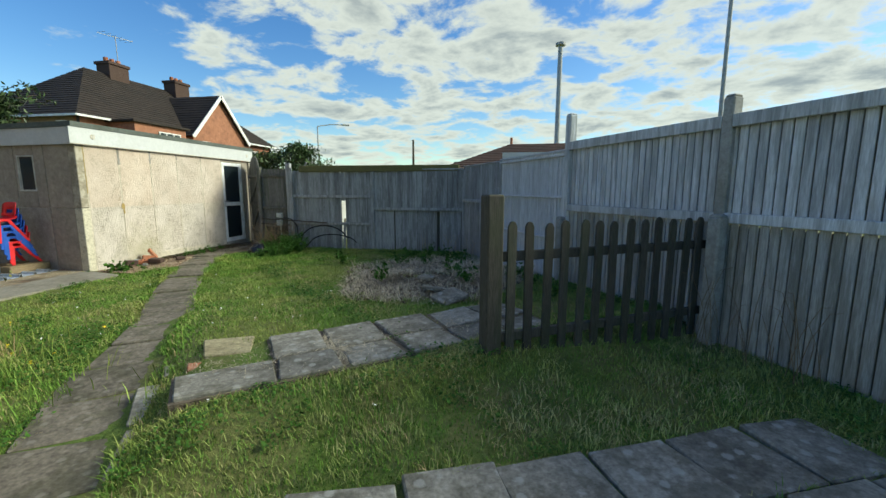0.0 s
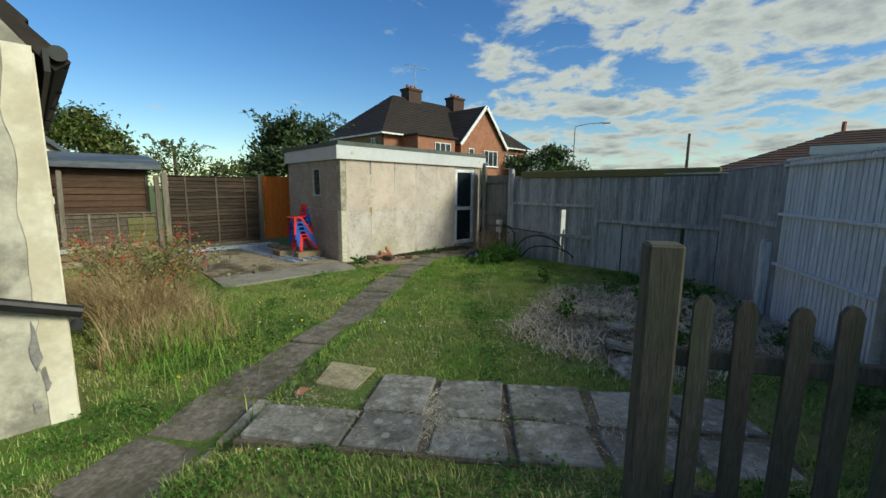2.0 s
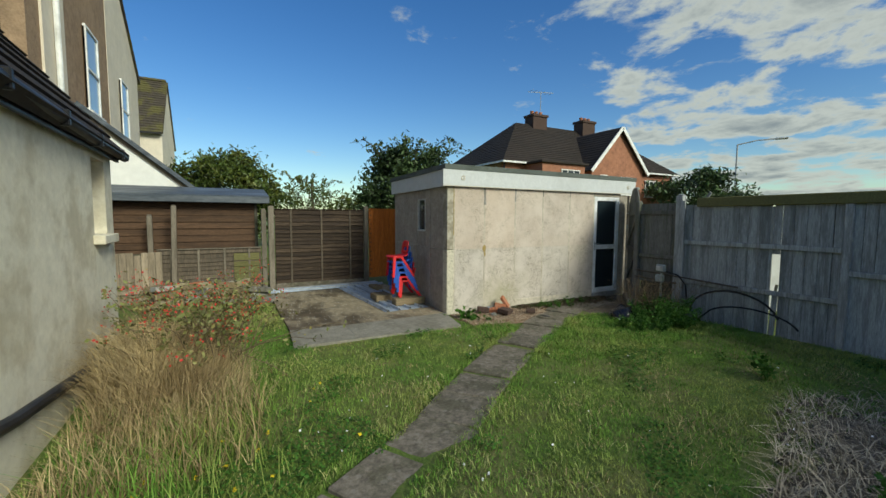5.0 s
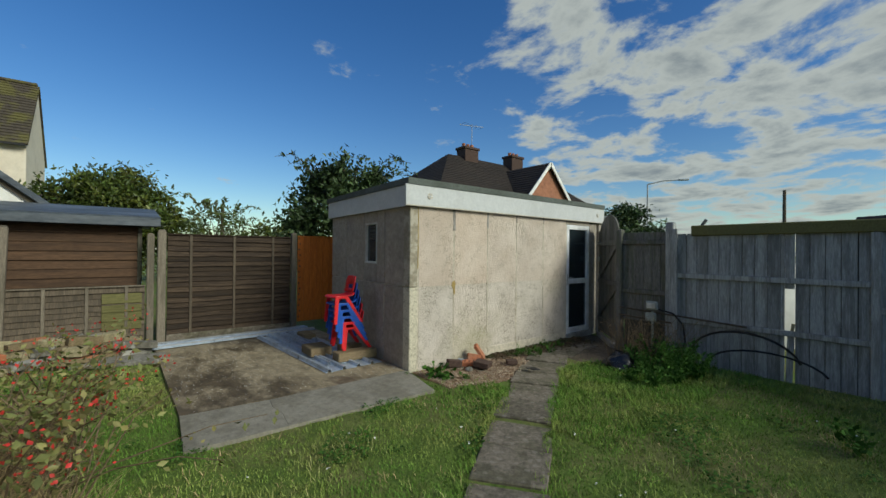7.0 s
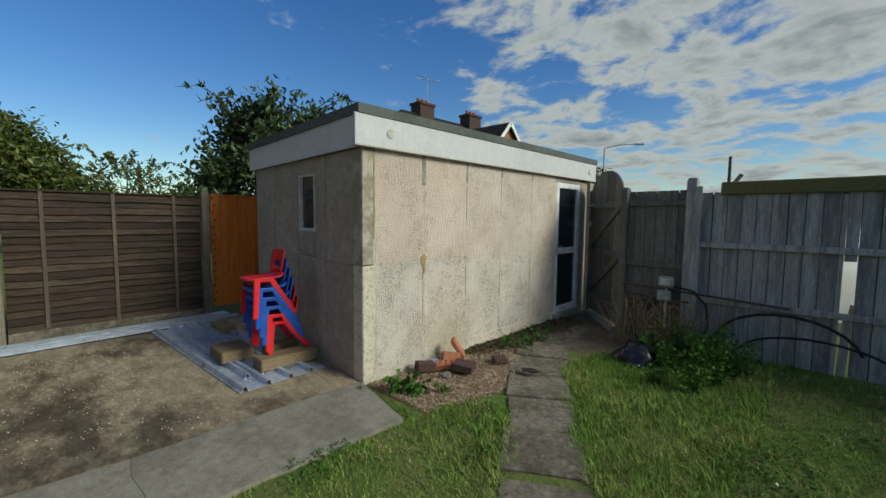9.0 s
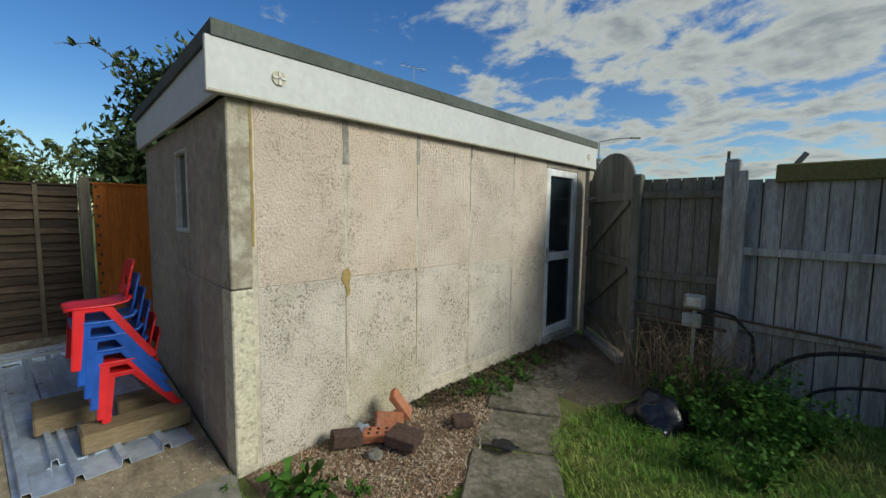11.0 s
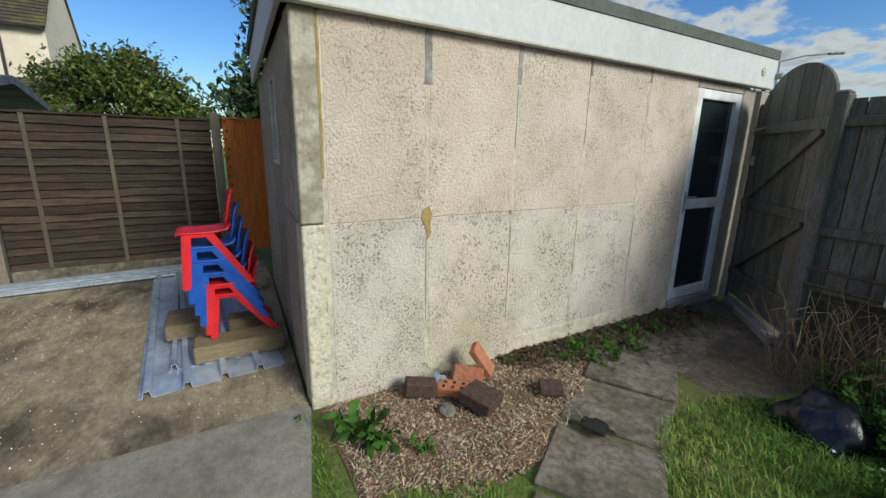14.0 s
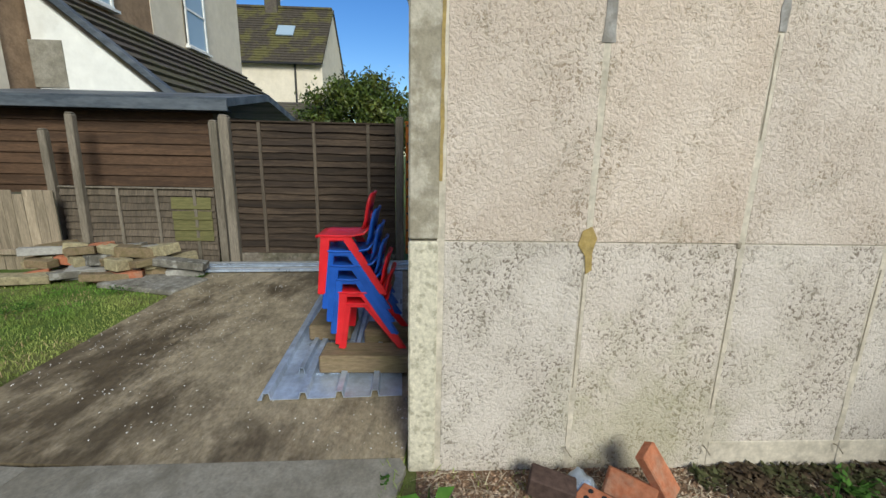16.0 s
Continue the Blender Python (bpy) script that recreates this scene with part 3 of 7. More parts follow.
def build_garage():
    g = thing("garage", "flat-roofed concrete panel garage with cream pebbledash walls and white fascia", "garage", (0, 0, 0))
    # long wall: pier, then panels in two heights, mortar strips in the joints
    for z0, z1, mt, lb in ((-0.03, 1.108, "pier_low", "flaking cream-painted corner pier"), (1.116, GZ, "pier", "bare concrete corner pier")):
        part("pier", box((0.16, 0.128, z1 - z0), (GX - 0.075, GY + 0.064, (z0 + z1) / 2), bevel=0.008), M[mt], g, lb)
    ys = [6.06, 6.69, 7.375, 8.05, 8.76, 9.445]
    part("joint_backing", box((0.02, 3.5, GZ), (GX - 0.10, 7.74, GZ / 2 - 0.02)), M["groove"], g)

    def ragged(y, half, z0, z1, n, out, mt, label=""):
        # a thin upright run of mortar with uneven sides
        zs = [z0 + (z1 - z0) * k / n for k in range(n + 1)]
        prof = [(y + half + wob(half * 0.3), z) for z in zs] + [(y - half + wob(half * 0.3), z) for z in zs[::-1]]
        return part("mortar_run", prism(prof, 0.05 + out, "x", GX - 0.05), M[mt], g, label)
    for i, (a, b) in enumerate(zip(ys, ys[1:])):
        for z0, z1, mt in ((-0.03, 1.107, M["render_low"]), (1.113, GZ, M["render_up"])):
            part("panel", box((0.14, b - a - 0.026, z1 - z0), (GX - 0.07 + wob(0.0015), (a + b) / 2 - 0.001, (z0 + z1) / 2), bevel=0.002), mt, g, "cream pebbledash concrete panel")
        if i >= 2:
            part("foot_margin", box((0.142, b - a - 0.03, 0.13), (GX - 0.067, (a + b) / 2, 0.055), bevel=0.003), M["render_smooth"], g, "smooth margin along the panel foot")
        for z0, z1 in ((-0.02, 1.106), (1.114, GZ)):
            ragged(b, 0.0155, z0, z1, 14, -0.0003, "render_smooth", "smooth mortar in the panel joint")
        hgt = (0.30, 0.24, 0.12, 0.10, 0.08)[i]
        ragged(b, (0.022, 0.018, 0.011, 0.010, 0.008)[i], GZ - hgt, GZ, 6, 0.004, "stain", "grey mortar run under the fascia")
    for b, z0, z1 in ((6.69, 0.42, 0.98), (7.375, 0.30, 1.0), (7.375, 1.55, 1.95), (8.05, 1.6, 2.1), (8.05, 0.55, 1.0), (8.76, 0.62, 1.0)):
        ragged(b - 0.006, 0.0028, z0, z1, 9, 0.0018, "groove", "dark crack in the mortar")
    ragged(6.053, 0.007, 1.36, 2.19, 12, 0.003, "ochre", "ochre mastic line beside the pier")
    ragged(6.06, 0.016, -0.02, 2.19, 12, -0.001, "render_smooth")
    part("joint_band", box((0.06, 3.4, 0.02), (GX - 0.036, 7.75, 1.11)), M["joint"], g)
    part("mortar_hole", box((0.02, 0.03, 0.035), (GX - 0.004, 7.36, 1.105), bevel=0.008), M["groove"], g)
    part("mortar_patch", prism([(6.66, 1.16), (6.70, 1.18), (6.725, 1.13), (6.71, 1.07), (6.715, 0.99), (6.69, 0.97), (6.68, 1.05), (6.645, 1.10)], 0.006, "x", GX), M["ochre"], g, "ochre mortar patch")
    for b in ys[1:4]:
        part("tie_wire", tube([(GX, b - 0.01, 0.10), (GX + 0.03, b - 0.02, 0.11), (GX + 0.035, b + 0.01, 0.07)], 0.003, 4), M["groove"], g, "rusty wire end")
    part("panel", box((0.14, 0.06, GZ), (GX - 0.07, 10.27, GZ / 2 - 0.03)), M["render_end"], g)
    part("panel", box((0.14, 0.82, 0.07), (GX - 0.07, 9.85, GZ - 0.035)), M["render_end"], g)
    part("door_step", box((0.2, 0.80, 0.11), (GX - 0.06, 9.85, 0.02), bevel=0.01), M["concrete"], g, "concrete door step")
    # end wall in its own direction, with a window opening; its shade is partly in the colour
    w0, w1, wz0, wz1 = 0.98, 1.38, 1.40, 2.03
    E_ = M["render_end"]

    def endp(name, s0, s1, z0, z1, mt, d=0.14, out=0.0, label=""):
        # out: how far it stands proud of the wall, towards the south
        bm = box((s1 - s0, d, z1 - z0), ((s0 + s1) / 2, -d / 2, (z0 + z1) / 2), bevel=0.006)
        for v in bm.verts:
            v.co.y = v.co.y + out
        bmesh.ops.transform(bm, matrix=TURN_END, verts=bm.verts)
        return part(name, bm, mt, g, label)
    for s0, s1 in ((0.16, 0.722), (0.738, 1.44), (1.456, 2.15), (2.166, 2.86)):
        endp("panel", s0, s1, -0.03, 1.105, E_, label="pebbledash concrete panel, coloured darker for the shaded end")
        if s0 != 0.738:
            endp("panel", s0, s1, 1.115, GZ, E_, label="pebbledash concrete panel, coloured darker for the shaded end")
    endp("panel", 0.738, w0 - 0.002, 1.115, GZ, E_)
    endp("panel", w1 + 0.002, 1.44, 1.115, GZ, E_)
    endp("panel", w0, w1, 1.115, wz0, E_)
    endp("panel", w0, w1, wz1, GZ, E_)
    endp("joint_strip", 0.1, 2.84, -0.03, GZ, M["joint"], 0.02, -0.12)
    endp("joint_band", 0.16, 2.84, 1.09, 1.13, M["joint"], 0.08, -0.012)
    win = endp("window", w0, w1, wz0, wz0 + 0.03, M["winframe"], 0.09, 0.012, "small fixed window with a pale grey frame and dark glass")
    for s0, s1, z0, z1 in ((w0, w0 + 0.022, wz0 + 0.03, wz1 - 0.025), (w1 - 0.022, w1, wz0 + 0.03, wz1 - 0.025), (w0, w1, wz1 - 0.025, wz1)):
        f_ = endp("window_frame", s0, s1, z0, z1, M["winframe"], 0.07, 0.006)
        f_.parent = win
    for z0, z1 in ((wz0 + 0.03, wz1 - 0.025),):
        f_ = endp("pane", w0 + 0.022, w1 - 0.022, z0, z1, M["glassblue"], 0.01, -0.03)
        f_.parent = win
    # far and hidden walls, inside kept dark
    part("wall", box((0.14, 4.5, GZ), (-10.18, 8.4, GZ / 2 - 0.03)), E_, g)
    part("wall", box((2.9, 0.14, GZ), (-8.8, 10.56, GZ / 2 - 0.03)), E_, g)
    part("wall", box((0.14, 0.25, GZ), (GX - 0.07, 10.425, GZ / 2 - 0.03)), E_, g)
    # fascia and roof
    fz0, fz1 = GZ - 0.005, 2.482
    part("fascia", box((0.03, 4.86, fz1 - fz0), (GX + 0.045, GY + 2.32, (fz0 + fz1) / 2), bevel=0.004), M["fascia"], g, "white fascia board")
    endf = box((2.97, 0.03, fz1 - fz0), (1.45, 0.045, (fz0 + fz1) / 2), bevel=0.004)
    bmesh.ops.transform(endf, matrix=TURN_END, verts=endf.verts)
    part("fascia", endf, M["fascia"], g, "white fascia board")
    part("soffit", box((0.07, 4.8, 0.012), (GX + 0.03, GY + 2.3, fz0 + 0.01)), M["joint"], g)
    part("roof", prism([(GX + 0.07, GY - 0.08), (GX + 0.07, 10.68), (-10.30, 10.68), (-10.36, GY + 0.09)], 0.085, at=fz1), M["felt"], g, "mineral felt roof edge")
    part("ceiling", box((2.7, 4.4, 0.02), (-8.8, 8.3, GZ - 0.03)), M["dark"], g)
    for y in (6.20, 10.42):
        v = part("vent", tube([(GX + 0.055, y, 2.345), (GX + 0.069, y, 2.345)], 0.042, 16), M["joint"], g, "round grey vent in the fascia")
        for k in range(2):
            part("vent_bar", box((0.01, 0.075 if k else 0.01, 0.01 if k else 0.075), (GX + 0.071, y, 2.345)), M["paint"], v)
    # door
    d = part("door", box((0.05, 0.10, 2.05), (GX - 0.03, 9.50, 1.10)), M["upvc"], g, "white half-glazed plastic door with dark obscured glass")
    for bm in (box((0.05, 0.09, 2.05), (GX - 0.03, 10.195, 1.10), bevel=0.006), box((0.05, 0.605, 0.085), (GX - 0.03, 9.85, 2.08), bevel=0.006),
               box((0.05, 0.605, 0.095), (GX - 0.03, 9.85, 1.055), bevel=0.006), box((0.05, 0.605, 0.10), (GX - 0.03, 9.85, 0.125), bevel=0.006)):
        part("door_frame", bm, M["upvc"], d)
    part("pane", box((0.012, 0.61, 0.94), (GX - 0.045, 9.85, 1.57)), M["glassdark"], d)
    part("pane", box((0.012, 0.61, 0.84), (GX - 0.045, 9.85, 0.59)), M["glassdark"], d)
    part("handle", tube([(GX - 0.01, 9.50, 1.13), (GX + 0.04, 9.50, 1.13), (GX + 0.045, 9.61, 1.13)], 0.009, 8), M["steel"], d, "grey lever handle")
    part("handle_plate", box((0.012, 0.03, 0.2), (GX + 0.0, 9.50, 1.08), bevel=0.003), M["steel"], d)
    lamp = part("security_lamp", box((0.09, 0.07, 0.055), (GX + 0.08, 10.70, 2.33), bevel=0.012), M["boxgrey"], g, "small grey outdoor lamp")
    part("bracket", box((0.02, 0.05, 0.09), (GX + 0.03, 10.69, 2.30)), M["blackplastic"], lamp)
    return g


garage = build_garage()

# ---- fences ----
_board = {}


def board_mesh(mat_key, w, h, d=0.016):
    key = (mat_key, round(w, 3), round(h, 3), d)
    if key not in _board:
        bm = box((w, d, h), (0, 0, h / 2), bevel=0.003)
        for v in bm.verts:
            if v.co.x > 0:
                v.co.y *= 0.5
        _board[key] = mesh_of("board", bm, M[mat_key])
    return _board[key]


def board_fence(p, q, z0, z1, mat_key, label, rails=(), width=0.125, cap=True, skip=(), side=1, name="garden_fence", jag=0.0, gap=0.007, railw=0.07):
    """Upright boards from p to q; side: on which side of the line the rails stand (+1: left of p to q)."""
    m, length = along((*p, z0), q)
    t = thing(name, label, "fence", m, "garden fences")
    cuts = [0.0] + [c for i in skip for c in (i * length / max(1, round(length / width)), (i + 1) * length / max(1, round(length / width)))] + [length]
    # added dark sheet: shows in the gaps as the boards' shadow lines
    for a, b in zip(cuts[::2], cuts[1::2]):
        part("backing", box((b - a, 0.006, z1 - z0 - 0.03), ((a + b) / 2, -side * 0.012, (z1 - z0) / 2 - 0.01)), M["picket"], t, "dark sheet that gives the shade lines between the boards")
    n = max(1, round(length / width))
    w = length / n
    for i in range(n):
        if i in skip:
            continue
        drop = random.choice((0, 0, 0, 1)) * jag
        me = board_mesh(mat_key, w - gap, round(z1 - z0 - drop, 2))
        piece("board", me, t, pose((i + 0.5) * w, wob(0.0015), 0, 0, wob(0.12), 3.5 + wob(0.6)))
    for z in rails:
        part("rail", box((length, 0.04, railw), (length / 2, side * 0.030, z - z0), bevel=0.006), M[mat_key], t, "horizontal fence rail")
    if cap:
        part("capping", box((length, 0.055, 0.03), (length / 2, side * 0.004, z1 - z0 + 0.012), bevel=0.005), M[mat_key], t, "top capping rail")
    return t


def post(at, size, height, mat_key, label, lean=(0, 0), turn=0.0, cap=True, name="fence_post"):
    m = pose(at[0], at[1], at[2] if len(at) > 2 else gz(*at) - 0.05, lean[0], lean[1], turn)
    t = thing(name, label, "fence post", m, "garden fence posts")
    part("shaft", box((size[0], size[1], height), (0, 0, height / 2), bevel=min(size) * 0.12), M[mat_key], t)
    if cap:
        part("top", box((size[0] * 0.99, size[1] * 0.99, 0.025), (0, 0, height + 0.012), bevel=0.01, taper=0.7), M[mat_key], t)
    return t


FR = [(3.75, 0.50), (2.82, 2.35), (1.85, 4.10), (0.72, 6.04), (-0.27, 7.85), (-1.16, 9.48)]      # posts of the eastern fence
ang = math.degrees(math.atan2(FR[3][1] - FR[2][1], FR[3][0] - FR[2][0]))
for k in range(3):
    board_fence(FR[k], FR[k + 1], -0.05, 1.16, "lowsilver", "damp-stained lower boards of the feather-edge fence", (), cap=False, side=1, width=0.082, gap=0.012)
    board_fence(FR[k], FR[k + 1], 1.165, 2.06, "silver", "weathered silver-grey feather-edge fence panel", (1.20,), side=1, railw=0.09, width=0.082, gap=0.012)
    m_, l_ = along((*FR[k], 0), FR[k + 1])
    t_ = thing("capping_plank", "grey capping board along the top of the fence", "fence", m_)
    part("board", box((l_ - 0.1, 0.03, 0.11), (l_ / 2, 0.045, 2.04), bevel=0.006), M["silver"], t_)
board_fence(FR[3], FR[4], -0.05, 1.98, "palewood", "pale grey slatted fence panel with thin rails", (1.93, 1.34, 0.72), width=0.078, cap=True, side=1, gap=0.012, railw=0.035)
board_fence(FR[4], FR[5], -0.06, 1.95, "oldwood", "dark weathered board fence panel", (1.20,), cap=True, side=1)
for k, h in ((1, 2.24), (2, 2.26)):
    post(FR[k], (0.10, 0.12), h, "concrete", "tall grey concrete fence post", turn=ang)
    post((FR[k][0] - 0.07, FR[k][1] - 0.09), (0.12, 0.12), 1.22, "concrete", "short concrete repair spur bolted to a fence post", turn=ang)
post(FR[3], (0.11, 0.12), 2.36, "silver", "tall weathered grey timber fence post", turn=ang, lean=(0, -0.6))
post((FR[3][0] - 0.08, FR[3][1] - 0.06), (0.11, 0.11), 0.95, "concrete", "short concrete repair spur bolted to a fence post", turn=ang)
post(FR[4], (0.07, 0.08), 2.03, "oldwood", "dark timber fence post", turn=ang)
post((FR[4][0] - 0.12, FR[4][1] + 0.02), (0.10, 0.10), 1.05, "silver", "short grey timber stub post", turn=ang)

BY = 9.56
board_fence((-5.52, BY), (-3.42, BY), -0.07, 1.90, "oldwood", "weathered grey back fence panel with a broken slit", (1.27, 0.60), width=0.14, skip=(9,), cap=False, side=-1, jag=0.02)
tb = thing("broken_board", "snapped grey fence board with a gap through the fence", "fence board", pose(-4.19, BY - 0.002, -0.05))
part("half_board", box((0.04, 0.016, 1.9), (-0.052, 0, 0.95), bevel=0.003), M["oldwood"], tb)
part("board", box((0.070, 0.016, 0.64), (0.022, 0, 0.32), Matrix.Rotation(radians(2), 4, "Y"), bevel=0.003), M["oldwood"], tb)
part("board_top", box((0.095, 0.016, 0.72), (0.018, 0, 1.575), bevel=0.003), M["oldwood"], tb)
part("splinter", box((0.035, 0.012, 0.16), (0.05, -0.03, 0.70), Matrix.Rotation(radians(8), 4, "Y")), M["yslab"], tb, "pale torn splinter")
tb = board_fence((-3.40, BY), (-1.20, BY - 0.06), 0.95, 1.90, "oldwood", "dark upper boards of the back fence", (0.98,), width=0.125, cap=True, side=-1)
tb = board_fence((-3.40, BY + 0.02), (-1.20, BY - 0.04), -0.08, 0.95, "oldwood", "plain grey lower boards of the back fence", (), width=0.55, cap=False, side=-1, gap=0.001)
t_ = thing("capping_plank", "long mossy green-brown plank along the back fence top", "fence", (0, 0, 0))
part("plank", box((4.0, 0.07, 0.15), (-3.3, BY - 0.03, 1.94), bevel=0.012), M["mosswood"], t_)
part("batten", box((0.04, 0.03, 0.12), (-5.15, BY, 2.05), Matrix.Rotation(radians(35), 4, "Y")), M["oldwood"], t_)
post((-5.60, BY - 0.01), (0.12, 0.11), 2.14, "oldwood", "broad weathered fence post with a plank nailed on")
part("side_plank", box((0.10, 0.03, 1.95), (-5.53, BY - 0.075, 1.0), bevel=0.004), M["oldwood"], thing("post_plank", "grey plank nailed to a fence post", "fence board", (0, 0, 0)))
post((-3.41, BY - 0.01), (0.09, 0.09), 1.98, "oldwood", "dark back fence post")
post((-1.18, BY - 0.06), (0.09, 0.09), 1.98, "oldwood", "dark corner fence post")
board_fence((-6.40, BY), (-5.62, BY), 0.50, 1.94, "gatewood", "short dark fence section beside the gate", (1.78, 0.98), width=0.13, cap=False, side=-1)
post((-6.40, BY - 0.02), (0.10, 0.12), 2.06, "gatewood", "dark timber gate post")
t_ = thing("loose_rails", "two thin grey battens across the fence base", "batten", (0, 0, 0))
part("batten", tube([(-6.36, BY - 0.10, 0.70), (-5.4, BY - 0.10, 0.66), (-4.6, BY - 0.09, 0.62)], 0.014, 6), M["tanwood"], t_)
part("batten", tube([(-6.36, BY - 0.12, 0.58), (-5.55, BY - 0.12, 0.55)], 0.014, 6), M["tanwood"], t_)
part("board", box((0.72, 0.02, 0.72), (-5.98, BY + 0.03, 0.29), bevel=0.004), M["picket"], t_)


def build_gate():
    m, length = along((-7.30, 10.46, 0.06), (-6.46, 9.62))
    g = thing("garden_gate", "dark weathered wooden gate with an arched top, closed", "gate", m)
    n = 9
    w = length / n
    for i in range(n):
        x = (i + 0.5) * w
        k = (x / length - 0.5) * 2
        tops = [1.84 + 0.40 * math.sqrt(max(0, 1 - q * q * 0.96)) for q in (k - 1 / n, k - 0.5 / n, k, k + 0.5 / n, k + 1 / n)]
        e = w / 2 - 0.003
        bm = prism([(-e, 0), (e, 0)] + [(e * (1 - j / 2), tops[4 - j]) for j in range(5)], 0.02, "y", -0.01)
        b = part("board", bm, M["gatewood"], g)
        b.matrix_local = pose(x, 0.003 * (i % 2), 0, 0, 0, wob(0.6))
    for z in (0.25, 1.0, 1.72):
        part("ledge", box((length, 0.03, 0.09), (length / 2, -0.03, z), bevel=0.005), M["gatewood"], g)
    for z0, z1 in ((0.3, 0.95), (1.05, 1.68)):
        d = Vector((length - 0.1, 0, z1 - z0))
        part("brace", box((d.length, 0.028, 0.08), (length / 2, -0.03, (z0 + z1) / 2), Matrix.Rotation(-math.atan2(d.z, d.x), 4, "Y"), bevel=0.005), M["gatewood"], g)
    part("bolt", tube([(0.02, -0.06, 1.72), (0.28, -0.06, 1.73)], 0.011, 6), M["steel"], g, "steel sliding bolt")
    part("latch_plate", box((0.12, 0.012, 0.09), (0.10, -0.055, 1.42), bevel=0.004), M["boxgrey"], g, "pale metal latch plate")
    return g


build_gate()
post((-7.36, 10.56), (0.10, 0.12), 2.10, "picket", "dark timber gate hinge post")

# western boundary
WX = -11.15


def lap_panel(y0, y1, z0, z1, label, mat_key="brownwood", battens=3, face=1):
    t = thing("garden_fence", label, "fence", (WX, y0, z0), "garden fences")
    n = round((z1 - z0) / 0.088)
    h = (z1 - z0) / n
    L_ = y1 - y0
    kinds = []
    for k in range(7):
        # waney-edged slats
        cuts = 12
        low = [(L_ * j / cuts, -h * 0.66 + wob(0.006) + 0.005 * math.sin(j * 0.9 + k * 2)) for j in range(cuts + 1)]
        top = [(L_ * j / cuts, h * 0.66 + wob(0.004)) for j in range(cuts, -1, -1)]
        kinds.append(mesh_of("slat", prism(low + top, 0.014, "x", -0.007), M[mat_key]))
    for i in range(n):
        piece("slat", kinds[(i * 3 + i // 7) % 7], t, pose(wob(0.003), 0, (i + 0.5) * h, wob(0.5), -15 + wob(4), wob(0.3)))
    for k in range(battens):
        y = L_ * (k + 0.5) / battens if battens > 1 else L_ / 2
        part("batten", box((0.022, 0.04, z1 - z0), (0.022, y, (z1 - z0) / 2), bevel=0.003), M["tanwood" if z1 > 1.2 else "postbrown"], t)
    part("capping", box((0.05, L_, 0.022), (0.01, L_ / 2, z1 - z0 + 0.008), bevel=0.004), M["brownwood" if z1 > 1.2 else "postbrown"], t)
    return t


lap_panel(3.56, 5.60, 0.16, 1.83, "dark brown overlap fence panel with upright battens", battens=3)
part("gravel_board", box((0.05, 2.05, 0.16), (WX, 4.58, 0.07), bevel=0.006), M["flag"], thing("gravel_board", "grey-brown gravel board under the brown fence panel", "fence board", (0, 0, 0)))
post((WX + 0.01, 3.48), (0.11, 0.12), 1.97, "postbrown", "weathered grey-brown fence post")
post((WX - 0.02, 3.33), (0.09, 0.10), 1.90, "postbrown", "grey-green timber fence post")
post((WX + 0.02, 5.66), (0.10, 0.10), 1.98, "postbrown", "dark timber fence post")
op = thing("orange_panel", "bright orange-stained boarded panel behind the garage", "fence", (WX + 0.02, 5.73, 0.16))
for i in range(6):
    piece("board", board_mesh("orange", 0.128, 1.70, 0.02), op, pose(0.0, 0.07 + i * 0.13, 0, 0, 0, 90))
for k in range(15):
    part("bracket", box((0.012, 0.022, 0.03), (0.018, 0.03 + 0.02 * (k % 2), 0.1 + k * 0.112)), M["picket"], op, "dark notch in the orange board")
part("capping", box((0.05, 0.8, 0.02), (0, 0.40, 1.71)), M["orange"], op)
lap_panel(1.35, 3.26, 0.02, 0.98, "low old overlap fence panel, patched and mossy", "tanwood", battens=4)
t_ = thing("mossy_panel", "green mossy boards on the low fence panel", "fence board", (WX + 0.016, 2.72, 0.3))
for k in range(4):
    part("slat", box((0.012, 0.50, 0.15), (0.006, 0.25, 0.08 + k * 0.14), Matrix.Rotation(radians(-8), 4, "Y"), bevel=0.002), M["mosswood"], t_)
post((WX + 0.05, 1.62), (0.09, 0.09), 1.95, "postbrown", "leaning grey timber fence post", lean=(-1.5, 0))
post((WX - 0.03, 1.25), (0.09, 0.09), 1.75, "postbrown", "thin grey timber fence post")
board_fence((-10.92, 1.46), (-10.72, -0.55), -0.05, 0.96, "tanpale", "low tan board fence with a ragged top", (0.2,), width=0.11, cap=False, side=1, jag=0.05)

# ---- picket fence ----


def build_picket():
    p, q = (-0.17, 3.07), (1.78, 4.22)
    m, length = along((*p, 0.02), q)
    t = thing("picket_fence", "short dark weathered picket fence across the lawn", "picket fence", m)
    part("end_post", box((0.135, 0.135, 1.42), (0, 0, 0.68), bevel=0.012), M["picket"], t, "thick square end post")
    bm = bmesh.new()
    w, h, d = 0.072, 1.12, 0.022
    outline = [(-w / 2, 0), (w / 2, 0), (w / 2, h - 0.04), (w / 4, h - 0.008), (0, h), (-w / 4, h - 0.008), (-w / 2, h - 0.04)]
    bm = prism(outline, d, "y", -d / 2)
    me = mesh_of("picket", bm, M["picket"])
    n = 13
    for i in range(n):
        piece("picket", me, t, pose(0.15 + i * (length - 0.29) / (n - 1), -0.035, 0.06 + wob(0.012), wob(0.8), wob(1.0), 0))
    for z in (0.28, 0.92):
        part("rail", box((length, 0.045, 0.075), (length / 2 + 0.02, 0.0, z), bevel=0.006), M["picket"], t)
    return t


build_picket()

# ---- houses and distance ----


